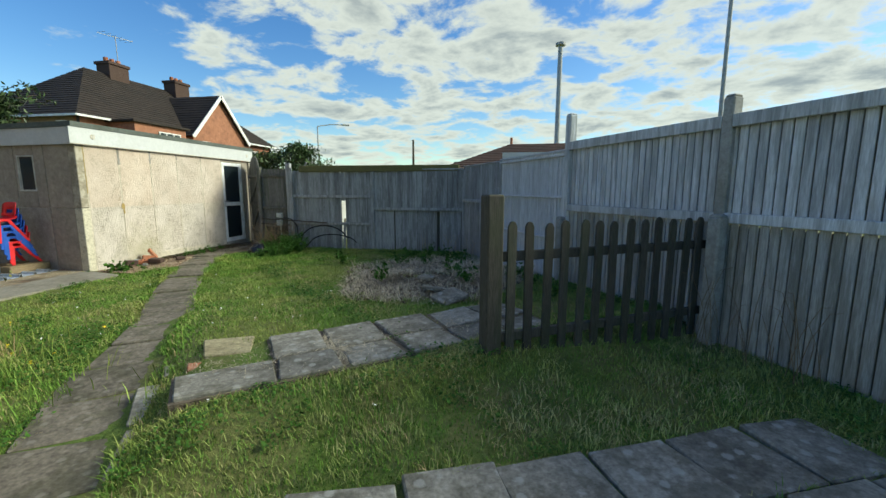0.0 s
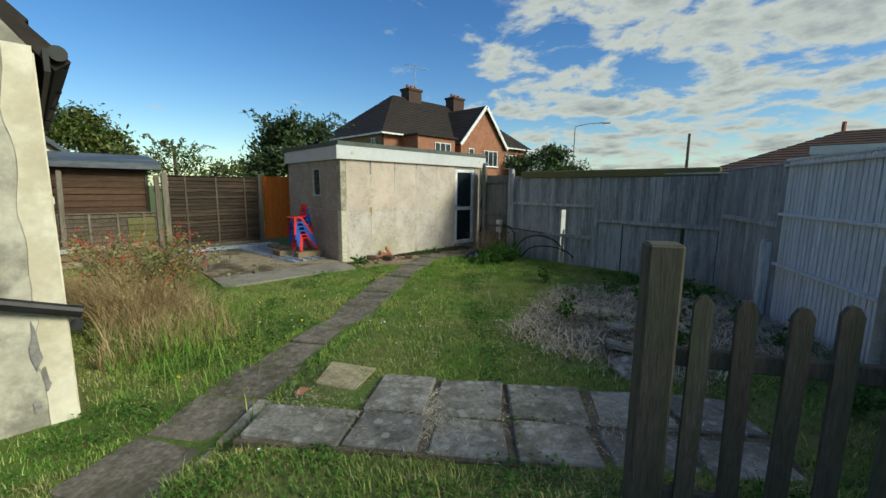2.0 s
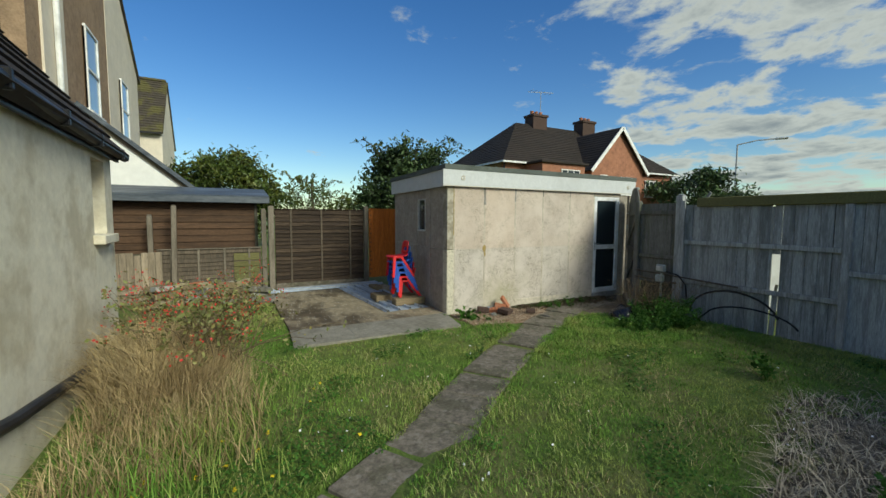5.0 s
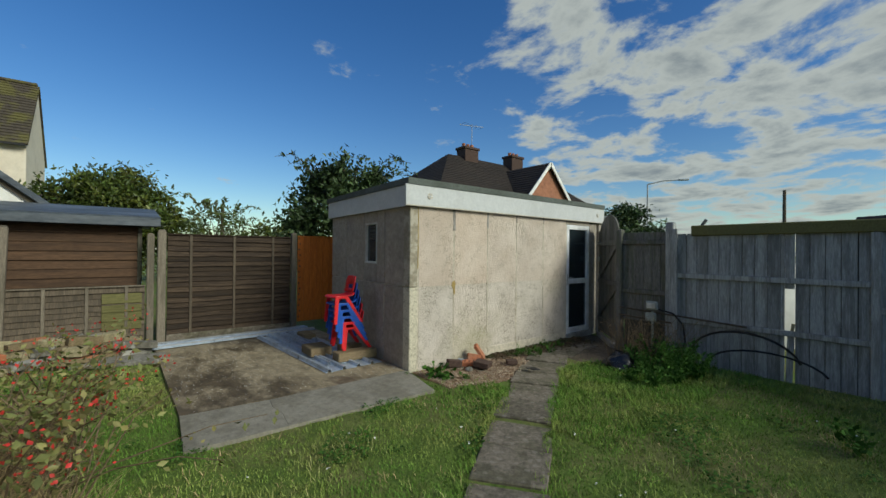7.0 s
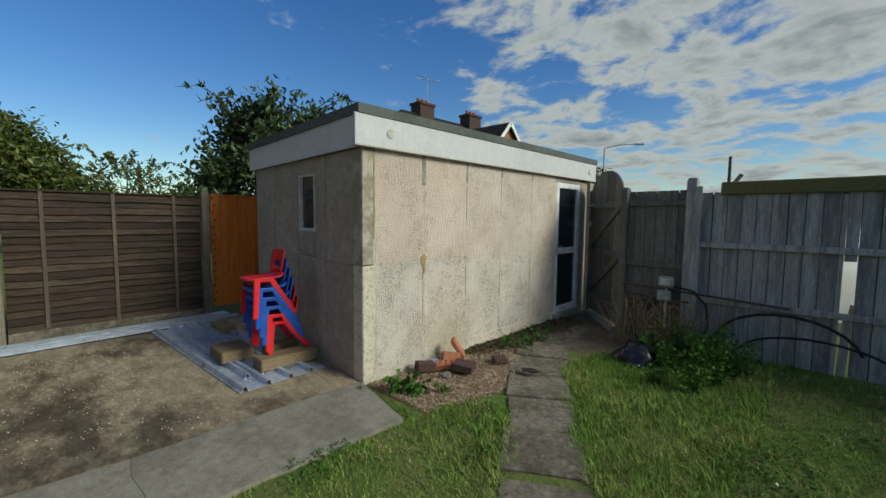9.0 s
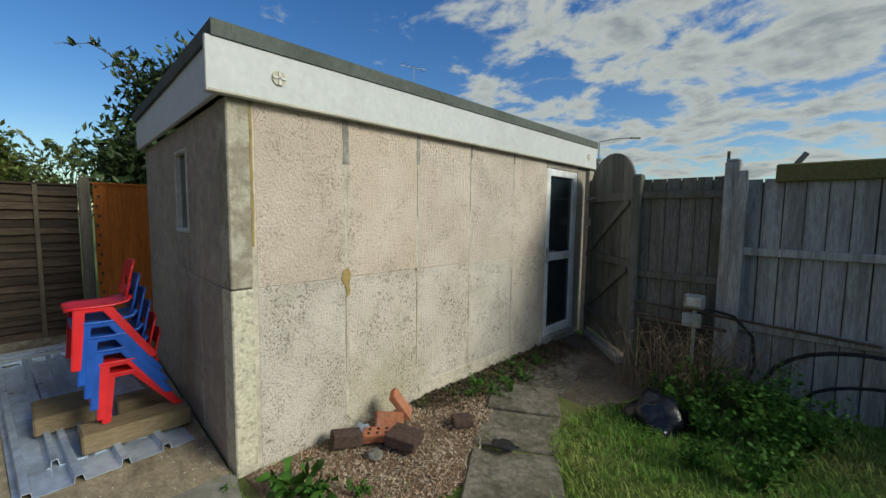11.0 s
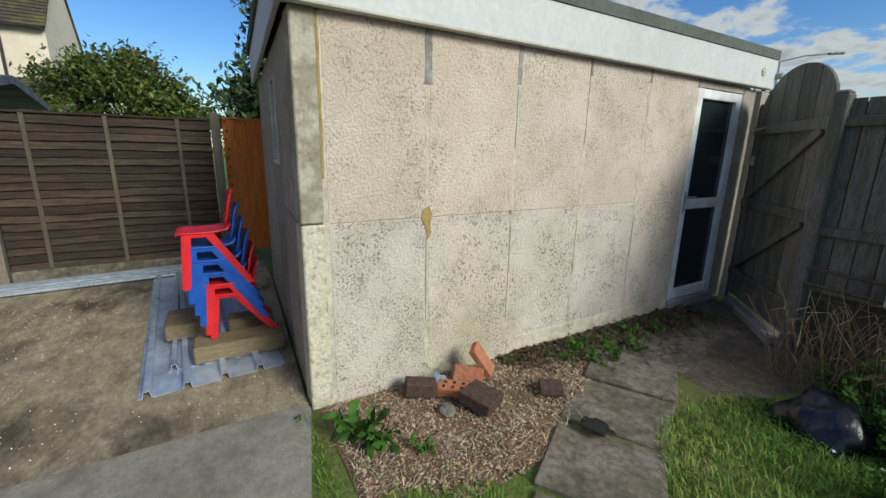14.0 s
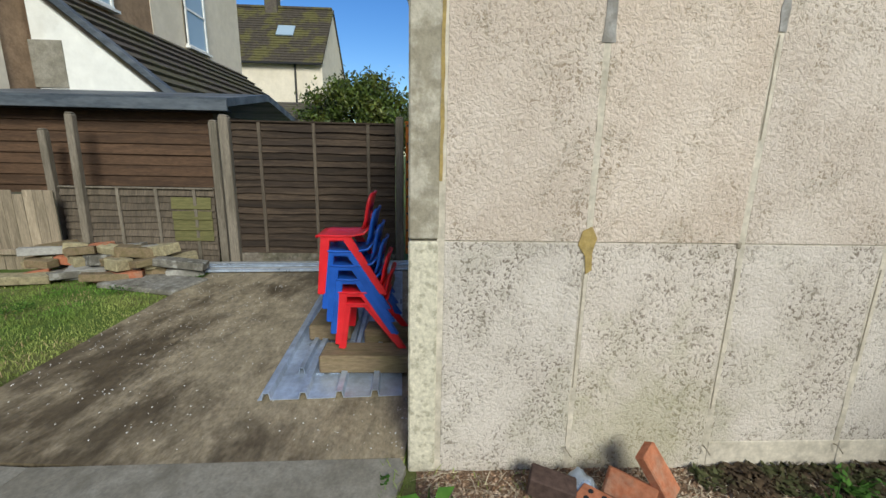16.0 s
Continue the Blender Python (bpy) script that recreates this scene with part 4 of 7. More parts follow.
def courses(name, a, b, c, d, n, mat_key, parent, label="", thick=0.03):
    """A tiled roof plane from eaves a-b up to ridge d-c, in n overlapping courses."""
    a, b, c, d = map(Vector, (a, b, c, d))
    up = (b - a).cross(d - a).normalized()
    if up.z < 0:
        up = -up
    verts, faces = [a - up * 0.08, b - up * 0.08], []
    for i in range(n):
        for k, h in ((i / n, thick), ((i + 1) / n, 0.004)):
            verts += [a.lerp(d, k) + up * h, b.lerp(c, k) + up * h]
    verts += [d - up * 0.08, c - up * 0.08]
    m = len(verts) // 2
    faces = [(2 * i, 2 * i + 1, 2 * i + 3, 2 * i + 2) for i in range(m - 1)] + [(2 * m - 2, 2 * m - 1, 1, 0)]
    faces += [tuple(range(2 * m - 2, -1, -2)), tuple(range(1, 2 * m, 2))]
    return raw(name, verts, faces, M[mat_key], parent, label)


def wall_window(parent, at, w, h, face, bars=1, mat_glass="glassblue", depth=0.06, deep=0.0):
    """A framed window on a wall. face: the way it looks, as an angle from +x."""
    m = Matrix.Translation(at) @ Matrix.Rotation(radians(face), 4, "Z")

    def put(bm):
        bmesh.ops.transform(bm, matrix=m, verts=bm.verts)
        return bm
    win = part("window", put(box((0.03, w, h), (0.005, 0, 0))), M[mat_glass], parent)
    f = 0.055
    for bm in (box((depth, w + 0.04, f), (0.02, 0, h / 2 - f / 2)), box((depth, w + 0.04, f), (0.02, 0, -h / 2 + f / 2)),
               box((depth, f, h - 2 * f), (0.02, w / 2 - f / 2, 0)), box((depth, f, h - 2 * f), (0.02, -w / 2 + f / 2, 0))):
        part("window_frame", put(bm), M["paint"], win)
    for k in range(bars):
        part("glazing_bar", put(box((depth * 0.8, 0.05, h - 2 * f), (0.02, -w / 2 + w * (k + 1) / (bars + 1), 0))), M["paint"], win)
    part("sill", put(box((0.12, w + 0.14, 0.05), (0.06, 0, -h / 2 - 0.03))), M["paint"], win)
    return win


# own house: single-storey rear wing beside the walk
def build_wing():
    h = thing("house_wing", "single-storey rendered rear wing with peeling cream paint, black gutter and drainpipe", "house", (0, 0, 0))
    x0, x1, y1, ez, rz_, y0 = -3.39, -7.62, 1.36, 2.45, 4.9, -2.6
    ym = (y1 + y0) / 2
    part("gable_wall", prism([(y0, -0.1), (y1, -0.1), (y1, ez), (ym, rz_), (y0, ez)], 0.25, "x", x0 - 0.25), M["oldrender"], h, "peeling weathered white render gable")
    wx0, wx1, wz0, wz1 = -6.78, -7.30, 1.46, 2.28
    xa = x0 - 0.253
    for a, b, z0, z1 in ((xa, wx0, -0.1, ez), (wx0 - 0.002, wx1 + 0.002, -0.1, wz0), (wx0 - 0.002, wx1 + 0.002, wz1, ez), (wx1, x1, -0.1, ez)):
        part("wall", box((a - b, 0.25, z1 - z0), ((a + b) / 2, y1 - 0.125, (z0 + z1) / 2)), M["creamrender"], h, "cream painted render")
    edge = [(y1 - 0.15 - 0.035 * noise.noise(Vector((z * 3.1, 0, 4))) + wob(0.008), z) for z in np.arange(ez + 0.02, -0.12, -0.08)]
    part("corner_band", prism([(y1, -0.1), (y1, ez + 0.02)] + edge, 0.012, "x", x0 - 0.002), M["creamrender"], h, "cream painted corner margin with a ragged edge")
    for yb, zb, hb, wb in ((y1 - 0.17, 0.52, 0.16, 0.020), (y1 - 0.14, 0.30, 0.10, 0.016), (y1 - 0.40, 0.66, 0.05, 0.03), (y1 - 0.20, 0.12, 0.05, 0.02)):
        blot = [(yb + wb * (1 + wob(0.7)) * math.cos(a), zb + hb * (1 + wob(0.4)) * math.sin(a)) for a in np.linspace(0, 6.0, 11)]
        part("flaked_patch", prism(blot, 0.004, "x", x0 + 0.0105 if yb > y1 - 0.3 else x0), M["stain"], h, "dark patch where the render has fallen away")
    part("wall_return", box((0.252, 0.012, ez + 0.06), (x0 - 0.125, y1 + 0.003, ez / 2 - 0.05)), M["creamrender"], h, "cream painted corner return")
    part("far_wall", prism([(y0, -0.1), (y1 - 0.252, -0.1), (y1 - 0.252, ez), (ym, rz_ - 0.05), (y0, ez)], 0.2, "x", x1 + 0.002), M["creamrender"], h)
    part("back_wall", box((4.2, 0.2, ez), ((x0 + x1) / 2, y0 + 0.1, ez / 2)), M["creamrender"], h)
    w = part("window", box((0.52, 0.02, 0.82), ((wx0 + wx1) / 2, y1 - 0.17, (wz0 + wz1) / 2)), M["glassblue"], h)
    for bm in (box((0.52, 0.05, 0.05), ((wx0 + wx1) / 2, y1 - 0.15, wz0 + 0.025)), box((0.52, 0.05, 0.05), ((wx0 + wx1) / 2, y1 - 0.15, wz1 - 0.025)),
               box((0.05, 0.05, 0.72), (wx0 - 0.025, y1 - 0.15, (wz0 + wz1) / 2)), box((0.05, 0.05, 0.72), (wx1 + 0.025, y1 - 0.15, (wz0 + wz1) / 2))):
        part("window_frame", bm, M["paint"], w)
    part("sill", box((0.62, 0.24, 0.10), ((wx0 + wx1) / 2, y1 - 0.02, wz0 - 0.05), bevel=0.01), M["creamrender"], w, "thick painted sill")
    courses("roof", (x1 - 0.12, y1 + 0.16, ez - 0.05), (x0 - 0.03, y1 + 0.16, ez - 0.05), (x0 - 0.03, ym, rz_ + 0.05), (x1 - 0.12, ym, rz_ + 0.05), 12, "roofdark", h, "dark brown tiled roof")
    courses("roof", (x1 - 0.12, y0 - 0.16, ez - 0.02), (x0 + 0.06, y0 - 0.16, ez - 0.02), (x0 + 0.06, ym, rz_ + 0.08), (x1 - 0.12, ym, rz_ + 0.08), 12, "rooftile", h)
    part("fascia", box((4.35, 0.03, 0.14), ((x0 + x1) / 2, y1 + 0.06, ez - 0.06)), M["blackplastic"], h)
    g = part("gutter", tube([(x1 - 0.15, y1 + 0.12, ez - 0.06), (x0 + 0.02, y1 + 0.12, ez + 0.0)], 0.05, 12), M["blackplastic"], h, "black half-round gutter")
    for k in range(5):
        x = x1 + 0.15 + k * 0.98
        part("bracket", box((0.05, 0.13, 0.13), (x, y1 + 0.11, ez - 0.055 + 0.014 * k), bevel=0.01), M["blackplastic"], g)
    part("drainpipe", tube([(x0 + 0.06, -1.0, 1.62), (x0 + 0.06, 0.5, 1.07), (x0 + 0.06, 1.1, 0.86), (x0 + 0.055, 1.44, 0.745)], 0.042, 10), M["blackplastic"], h, "black waste pipe along the gable")
    part("pipe_collar", tube([(x0 + 0.06, 0.9, 0.93), (x0 + 0.06, 1.02, 0.888)], 0.052, 10), M["blackplastic"], h)
    part("drainpipe", tube([(x0 - 0.1, y1 + 0.05, 0.62), (-4.6, y1 + 0.05, 0.42), (-6.2, y1 + 0.05, 0.22), (-7.4, y1 + 0.05, 0.10)], 0.042, 10), M["blackplastic"], h, "black drainpipe along the wall foot")
    return h


build_wing()


def build_shed():
    s = thing("neighbour_shed", "neighbour's brown weatherboarded shed with blue-grey felt roof", "shed", (0, 0, 0))
    x, y0, y1 = -11.55, -0.6, 3.22
    n = 13
    for i in range(n):
        h = 0.142
        bm = box((0.03, y1 - y0, h * 1.12), (0, (y0 + y1) / 2, 0), bevel=0.003)
        b = part("board", bm, M["shedwood"], s)
        b.matrix_local = pose(x, 0, 0.2 + i * h, 0, -9, wob(0.2))
    part("side_wall", box((2.2, 0.03, 1.95), (x - 1.12, y1 - 0.02, 0.97)), M["shedwood"], s)
    part("corner_post", box((0.05, 0.06, 1.95), (x + 0.015, y1 - 0.02, 0.98)), M["picket"], s)
    part("interior", box((2.0, 3.6, 1.7), (x - 1.1, 1.3, 0.86)), M["dark"], s)
    part("roof", prism([(x + 0.26, 2.02), (x + 0.28, 2.12), (x - 1.2, 2.36), (x - 2.5, 2.12), (x - 2.5, 2.02), (x - 1.2, 2.26)], y1 - y0 + 0.35, "y", y0 - 0.1), M["shedfelt"], s, "blue-grey felt roof")
    part("fascia", box((0.025, y1 - y0 + 0.35, 0.13), (x + 0.27, (y0 + y1) / 2 + 0.075, 2.03), bevel=0.004), M["shedfelt"], s)
    # near-black strip in place of the shadow beneath the eave
    part("under_fascia", box((0.2, y1 - y0 + 0.3, 0.03), (x + 0.14, (y0 + y1) / 2 + 0.05, 1.97)), M["dark"], s)
    return s


build_shed()


def build_neighbour():
    h = thing("neighbour_house", "tall rendered gable house, brown and cream, with sash windows", "house", (0, 0, 0))
    Y = -0.2
    # brown and cream gable wall facing the garden
    part("brown_wall", prism([(-16.1, -0.1), (-10.6, -0.1), (-10.6, 9.9), (-13.2, 11.9), (-16.1, 9.95)], 0.3, "y", Y - 0.3), M["brownrender"], h, "brown roughcast wall")
    part("cream_wall", prism([(-20.7, -0.1), (-16.102, -0.1), (-16.102, 9.95), (-20.7, 6.85)], 0.32, "y", Y - 0.31), M["farcream"], h, "cream painted wall")
    part("cream_quoin", prism([(-12.4, -0.1), (-11.2, -0.1), (-11.2, 10.3), (-12.4, 11.2)], 0.04, "y", Y + 0.002), M["farcream"], h, "cream painted strip")
    part("cream_band", box((2.5, 0.035, 0.5), (-10.0, Y + 0.02, 5.9)), M["farcream"], h)
    part("side_wall", box((0.3, 8, 7.0), (-20.55, Y - 4.4, 3.4)), M["farcream"], h)
    part("side_wall", box((0.3, 8, 9.8), (-10.75, Y - 4.4, 4.9)), M["brownrender"], h)
    courses("roof", (-20.95, Y + 0.08, 6.75), (-20.95, Y - 8, 6.75), (-13.2, Y - 8, 12.05), (-13.2, Y + 0.08, 12.05), 24, "roofmoss", h, "dark tiled roof")
    courses("roof", (-10.3, Y + 0.08, 9.8), (-10.3, Y - 8, 9.8), (-13.2, Y - 8, 12.05), (-13.2, Y + 0.08, 12.05), 10, "roofmoss", h)
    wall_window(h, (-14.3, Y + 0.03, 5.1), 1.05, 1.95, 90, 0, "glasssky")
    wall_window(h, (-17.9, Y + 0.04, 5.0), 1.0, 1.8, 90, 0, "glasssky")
    for x, z in ((-14.3, 5.1), (-17.9, 5.0)):
        part("glazing_bar", box((1.0, 0.05, 0.05), (x, Y + 0.06, z)), M["paint"], h)
    part("drainpipe", tube([(-11.75, Y + 0.1, 0.0), (-11.75, Y + 0.1, 9.9)], 0.05, 8), M["paint"], h, "white drainpipe")
    # lean-to with its tiled roof
    l = thing("neighbour_lean_to", "whitewashed lean-to with a sloping dark tiled roof and pale verge", "outbuilding", (0, 0, 0))
    xa, xb, yb, za, zb = -12.9, -20.4, 2.1, 3.92, 2.1
    part("gable_wall", prism([(Y + 0.05, -0.1), (yb, -0.1), (yb, zb), (Y + 0.05, za)], 0.25, "x", xa - 0.25), M["farwhite"], l, "whitewashed gable wall")
    part("front_wall", box((7.2, 0.25, zb - 0.05), ((xa + xb) / 2 - 0.13, yb - 0.13, zb / 2 - 0.05)), M["farwhite"], l)
    courses("roof", (xb, yb + 0.2, zb - 0.12), (xa + 0.05, yb + 0.2, zb - 0.12), (xa + 0.05, Y + 0.05, za + 0.08), (xb, Y + 0.05, za + 0.08), 11, "rooftile", l, "dark ribbed tile roof", 0.06)
    d = Vector((0, Y + 0.05 - yb - 0.25, za - zb + 0.25))
    part("verge", box((0.16, d.length, 0.10), (xa + 0.06, (Y + yb + 0.3) / 2, (za + zb) / 2 + 0.02), Matrix.Rotation(-math.atan2(d.z, -d.y), 4, "X"), bevel=0.01), M["shedfelt"], l, "pale blue-grey verge")
    part("grey_patch", box((0.02, 0.5, 0.7), (xa + 0.01, 0.05, 2.75)), M["padedge"], l)
    return h


build_neighbour()


def build_far_house():
    h = thing("far_house", "distant cream house with a mossy dark tiled roof and skylight", "house", (0, 0, 0))
    x0, x1, y0, y1, ez, rz_ = -36.0, -44.0, -14.0, -1.1, 7.6, 11.9
    part("wall", box((0.3, y1 - y0, ez + 0.1), (x0 - 0.15, (y0 + y1) / 2, ez / 2)), M["farcream"], h)
    part("gable_wall", prism([(x1, -0.1), (x0 - 0.302, -0.1), (x0 - 0.302, ez), ((x0 + x1) / 2, rz_ - 0.1), (x1, ez)], 0.3, "y", y1 - 0.3), M["farcream"], h)
    courses("roof", (x0 + 0.35, y0, ez - 0.2), (x0 + 0.35, y1 + 0.1, ez - 0.2), ((x0 + x1) / 2, y1 + 0.1, rz_ + 0.1), ((x0 + x1) / 2, y0, rz_ + 0.1), 22, "roofmoss", h, "mossy dark tiles", 0.05)
    courses("roof", (x1 - 0.35, y0, ez - 0.2), (x1 - 0.35, y1 + 0.1, ez - 0.2), ((x0 + x1) / 2, y1 + 0.1, rz_ + 0.1), ((x0 + x1) / 2, y0, rz_ + 0.1), 10, "roofmoss", h)
    part("ridge", box((0.3, y1 - y0, 0.2), ((x0 + x1) / 2, (y0 + y1) / 2, rz_ + 0.16), bevel=0.05), M["roofmoss"], h)
    sk = Matrix.Rotation(radians(47), 4, "Y")
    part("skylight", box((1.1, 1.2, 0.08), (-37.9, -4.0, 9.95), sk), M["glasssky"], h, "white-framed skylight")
    part("chimney", box((0.9, 0.9, 1.8), (-40.0, -5.5, 12.4), bevel=0.03), M["rooftile"], h)
    part("gutter", box((0.12, y1 - y0, 0.12), (x0 + 0.4, (y0 + y1) / 2, ez - 0.25)), M["blackplastic"], h)
    part("drainpipe", tube([(x0 + 0.1, y1 - 1.8, 0), (x0 + 0.1, y1 - 1.8, ez - 0.25)], 0.07, 6), M["blackplastic"], h)
    part("flue", tube([(x0 + 0.2, -7.9, 5.0), (x0 + 0.2, -7.9, 8.6)], 0.1, 8), M["paint"], h, "white flue pipe")
    lo = thing("far_outbuilding", "low dark tiled outbuilding roof", "outbuilding", (0, 0, 0))
    courses("roof", (-26.0, -6, 2.6), (-26.0, 1.4, 2.6), (-29.0, 1.4, 4.1), (-29.0, -6, 4.1), 10, "rooftile", lo)
    part("wall", box((0.2, 7, 2.6), (-26.2, -2.4, 1.25)), M["farwhite"], lo)
    return h


build_far_house()


def build_brick_house():
    h = thing("brick_house", "red brick semi-detached house with hipped dark tiled roof, gable and chimneys", "house", (0, 0, 0))
    xe, xw, ys, yn, ez, rx, rzz = -21.3, -28.7, 17.4, 33.5, 5.15, -25.0, 8.45
    B = M["brickfar"]
    part("wall", box((0.3, yn - ys, ez), (xe - 0.15, (ys + yn) / 2, ez / 2)), B, h, "red brick wall")
    part("wall", box((xe - xw - 0.602, 0.3, ez), ((xe + xw) / 2, ys + 0.15, ez / 2)), M["brownrender"], h, "beige rendered side wall")
    part("wall", box((0.3, yn - ys, ez), (xw + 0.15, (ys + yn) / 2, ez / 2)), B, h)
    part("wall", box((xe - xw - 0.602, 0.3, ez), ((xe + xw) / 2, yn - 0.15, ez / 2)), B, h)
    o = 0.4
    e = ez - 0.12
    courses("roof", (xe + o, ys - o, e), (xe + o, yn + o, e), (rx, yn - 3.6, rzz), (rx, ys + 3.7, rzz), 22, "roofdark", h, "dark brown tiled roof")
    courses("roof", (xw - o, ys - o, e), (xw - o, yn + o, e), (rx, yn - 3.6, rzz), (rx, ys + 3.7, rzz), 22, "roofdark", h)
    courses("roof", (xw - o, ys - o, e), (xe + o, ys - o, e), (rx, ys + 3.7, rzz), (rx, ys + 3.68, rzz), 22, "roofdark", h, "dark brown tiled hip")
    courses("roof", (xw - o, yn + o, e), (xe + o, yn + o, e), (rx, yn - 3.6, rzz), (rx, yn - 3.58, rzz), 22, "roofdark", h)
    for a, b, horiz in (((xe + o, ys - o), (xe + o, yn + o), 0), ((xw - o, ys - o), (xe + o, ys - o), 1)):
        part("gutter_board", box((0.06 if not horiz else abs(b[0] - a[0]), 0.06 if horiz else abs(b[1] - a[1]), 0.10), ((a[0] + b[0]) / 2, (a[1] + b[1]) / 2, e - 0.03)), M["paint"], h)
    # projecting front gable
    gx, g0, g1, gm, gz_ = -20.3, 23.6, 28.6, 26.1, 7.75
    part("gable_wall", prism([(g0, -0.1), (g1, -0.1), (g1, 4.95), (gm, gz_ - 0.15), (g0, 4.95)], 0.3, "x", gx - 0.3), B, h, "red brick gable")
    part("wall", box((0.9, 0.3, 4.95), (gx - 0.75, g0 + 0.15, 2.5)), B, h)
    part("wall", box((0.9, 0.3, 4.95), (gx - 0.75, g1 - 0.15, 2.5)), B, h)
    courses("roof", (gx + 0.25, g0 - 0.3, 4.75), (gx - 4.2, g0 - 0.3, 4.75), (gx - 4.2, gm, gz_), (gx + 0.25, gm, gz_), 16, "roofdark", h)
    courses("roof", (gx + 0.25, g1 + 0.3, 4.75), (gx - 4.2, g1 + 0.3, 4.75), (gx - 4.2, gm, gz_), (gx + 0.25, gm, gz_), 16, "roofdark", h)
    for s in (-1, 1):
        d = Vector((0, s * 2.8, -(gz_ - 4.75)))
        part("bargeboard", box((0.06, d.length, 0.22), (gx + 0.28, gm + d.y / 2, (gz_ + 4.75) / 2 - 0.06), Matrix.Rotation(math.atan2(d.z, d.y) if s > 0 else math.atan2(-d.z, -d.y), 4, "X")), M["paint"], h, "white bargeboard")
    # lower brick bay with a flat dark roof
    part("bay", box((1.6, 3.4, 5.0), (xe + 0.82, 20.6, 2.4)), B, h, "red brick bay")
    part("bay_roof", box((1.9, 3.8, 0.14), (xe + 0.85, 20.6, 4.97), bevel=0.03), M["roofdark"], h)
    wall_window(h, (xe + 1.64, 21.1, 4.1), 1.5, 1.0, 0, 2)
    wall_window(h, (gx + 0.02, 24.7, 4.0), 0.6, 1.1, 0, 0)
    wall_window(h, (gx + 0.02, 27.0, 3.9), 1.7, 1.2, 0, 2)
    wall_window(h, (xe + 0.02, 31.0, 3.9), 1.5, 1.2, 0, 2)
    wall_window(h, (xe - 1.0, ys - 0.02, 4.35), 0.5, 0.9, -90, 0)
    part("drainpipe", tube([(xe + 0.05, ys - 0.06, 0), (xe + 0.05, ys - 0.06, e)], 0.06, 6), M["blackplastic"], h)
    # chimneys
    for x, y in ((-25.0, 22.9), (-24.7, 27.5)):
        c = part("chimney", box((0.95, 1.3, 2.2), (x, y, 8.0), bevel=0.02), M["darkbrick"], h, "dark brick chimney stack")
        part("chimney_cap", box((1.1, 1.45, 0.18), (x, y, 9.05), bevel=0.02), M["darkbrick"], c)
        for k in (-0.4, 0, 0.4):
            part("chimney_pot", tube([(x, y + k, 9.1), (x, y + k, 9.42)], 0.13, 8), M["brick"], c)
    a = part("aerial", tube([(-25.0, 23.3, 9.0), (-25.0, 23.3, 10.9)], 0.025, 5), M["polegrey"], h, "television aerial")
    part("aerial_boom", tube([(-25.2, 22.3, 10.8), (-24.9, 24.4, 10.95)], 0.02, 4), M["polegrey"], a)
    for k in range(6):
        y = 22.4 + k * 0.36
        part("aerial_rod", tube([(-25.3, y, 10.86), (-24.7, y, 10.86)], 0.012, 4), M["polegrey"], a)
    return h


build_brick_house()


def build_bungalow():
    h = thing("bungalow", "low brick bungalow with brown hipped roof behind the fence", "house", (0, 0, 0))
    x0, x1, y0, y1, ez, rz_ = -3.9, 9.5, 19.5, 28.0, 2.3, 3.95
    part("wall", box((x1 - x0, 0.3, ez), ((x0 + x1) / 2, y0 + 0.15, ez / 2)), M["brickfar"], h)
    part("wall", box((0.3, y1 - y0 - 0.302, ez), (x0 + 0.15, (y0 + y1) / 2 + 0.15, ez / 2)), M["brickfar"], h)
    ym = (y0 + y1) / 2
    courses("roof", (x0 - 0.3, y0 - 0.3, ez - 0.1), (x1, y0 - 0.3, ez - 0.1), (x1, ym, rz_), (x0 + 3.6, ym, rz_), 16, "redroof", h, "brown tiled roof")
    courses("roof", (x0 - 0.3, y0 - 0.3, ez - 0.1), (x0 - 0.3, y1 + 0.3, ez - 0.1), (x0 + 3.6, ym, rz_), (x0 + 3.6, ym - 0.02, rz_), 16, "redroof", h, "brown tiled hip")
    part("finial", tube([(x0 + 3.6, ym, rz_), (x0 + 3.6, ym, rz_ + 0.35)], 0.07, 6), M["brick"], h)
    b = thing("garage_roof", "white-edged flat roof behind the fence", "outbuilding", (0, 0, 0))
    part("roof", box((2.6, 2.4, 0.16), (0.9, 13.4, 2.42)), M["fascia"], b)
    part("wall", box((2.4, 2.2, 2.4), (0.9, 13.4, 1.1)), M["brickfar"], b)
    r = thing("long_roof", "long low brown roof in the distance", "house", (0, 0, 0))
    courses("roof", (-9.0, 52, 2.6), (4.0, 46, 2.6), (4.0, 49, 5.2), (-8.0, 54, 5.0), 8, "roofdark", r)
    part("wall", box((13, 0.3, 2.6), (-2.5, 50.2, 1.2), Matrix.Rotation(radians(-25), 4, "Z")), M["brickfar"], r)
    return h


build_bungalow()


def street_lamp(x, y, z, arm):
    t = thing("street_lamp", "grey street lamp on a slender column", "street lamp", (x, y, -0.05))
    part("column", tube([(0, 0, 0), (0, 0, z * 0.4), (0, 0, z)], 0.10, 8, taper=0.55), M["polegrey"], t)
    part("arm", tube([(0, 0, z), (arm[0] * 0.5, arm[1] * 0.5, z + 0.25), (arm[0], arm[1], z + 0.3)], 0.045, 6), M["polegrey"], t)
    part("lantern", box((0.75, 0.28, 0.14), (arm[0] * 1.1, arm[1] * 1.1, z + 0.3), Matrix.Rotation(math.atan2(arm[1], arm[0]), 4, "Z"), bevel=0.04), M["polegrey"], t)


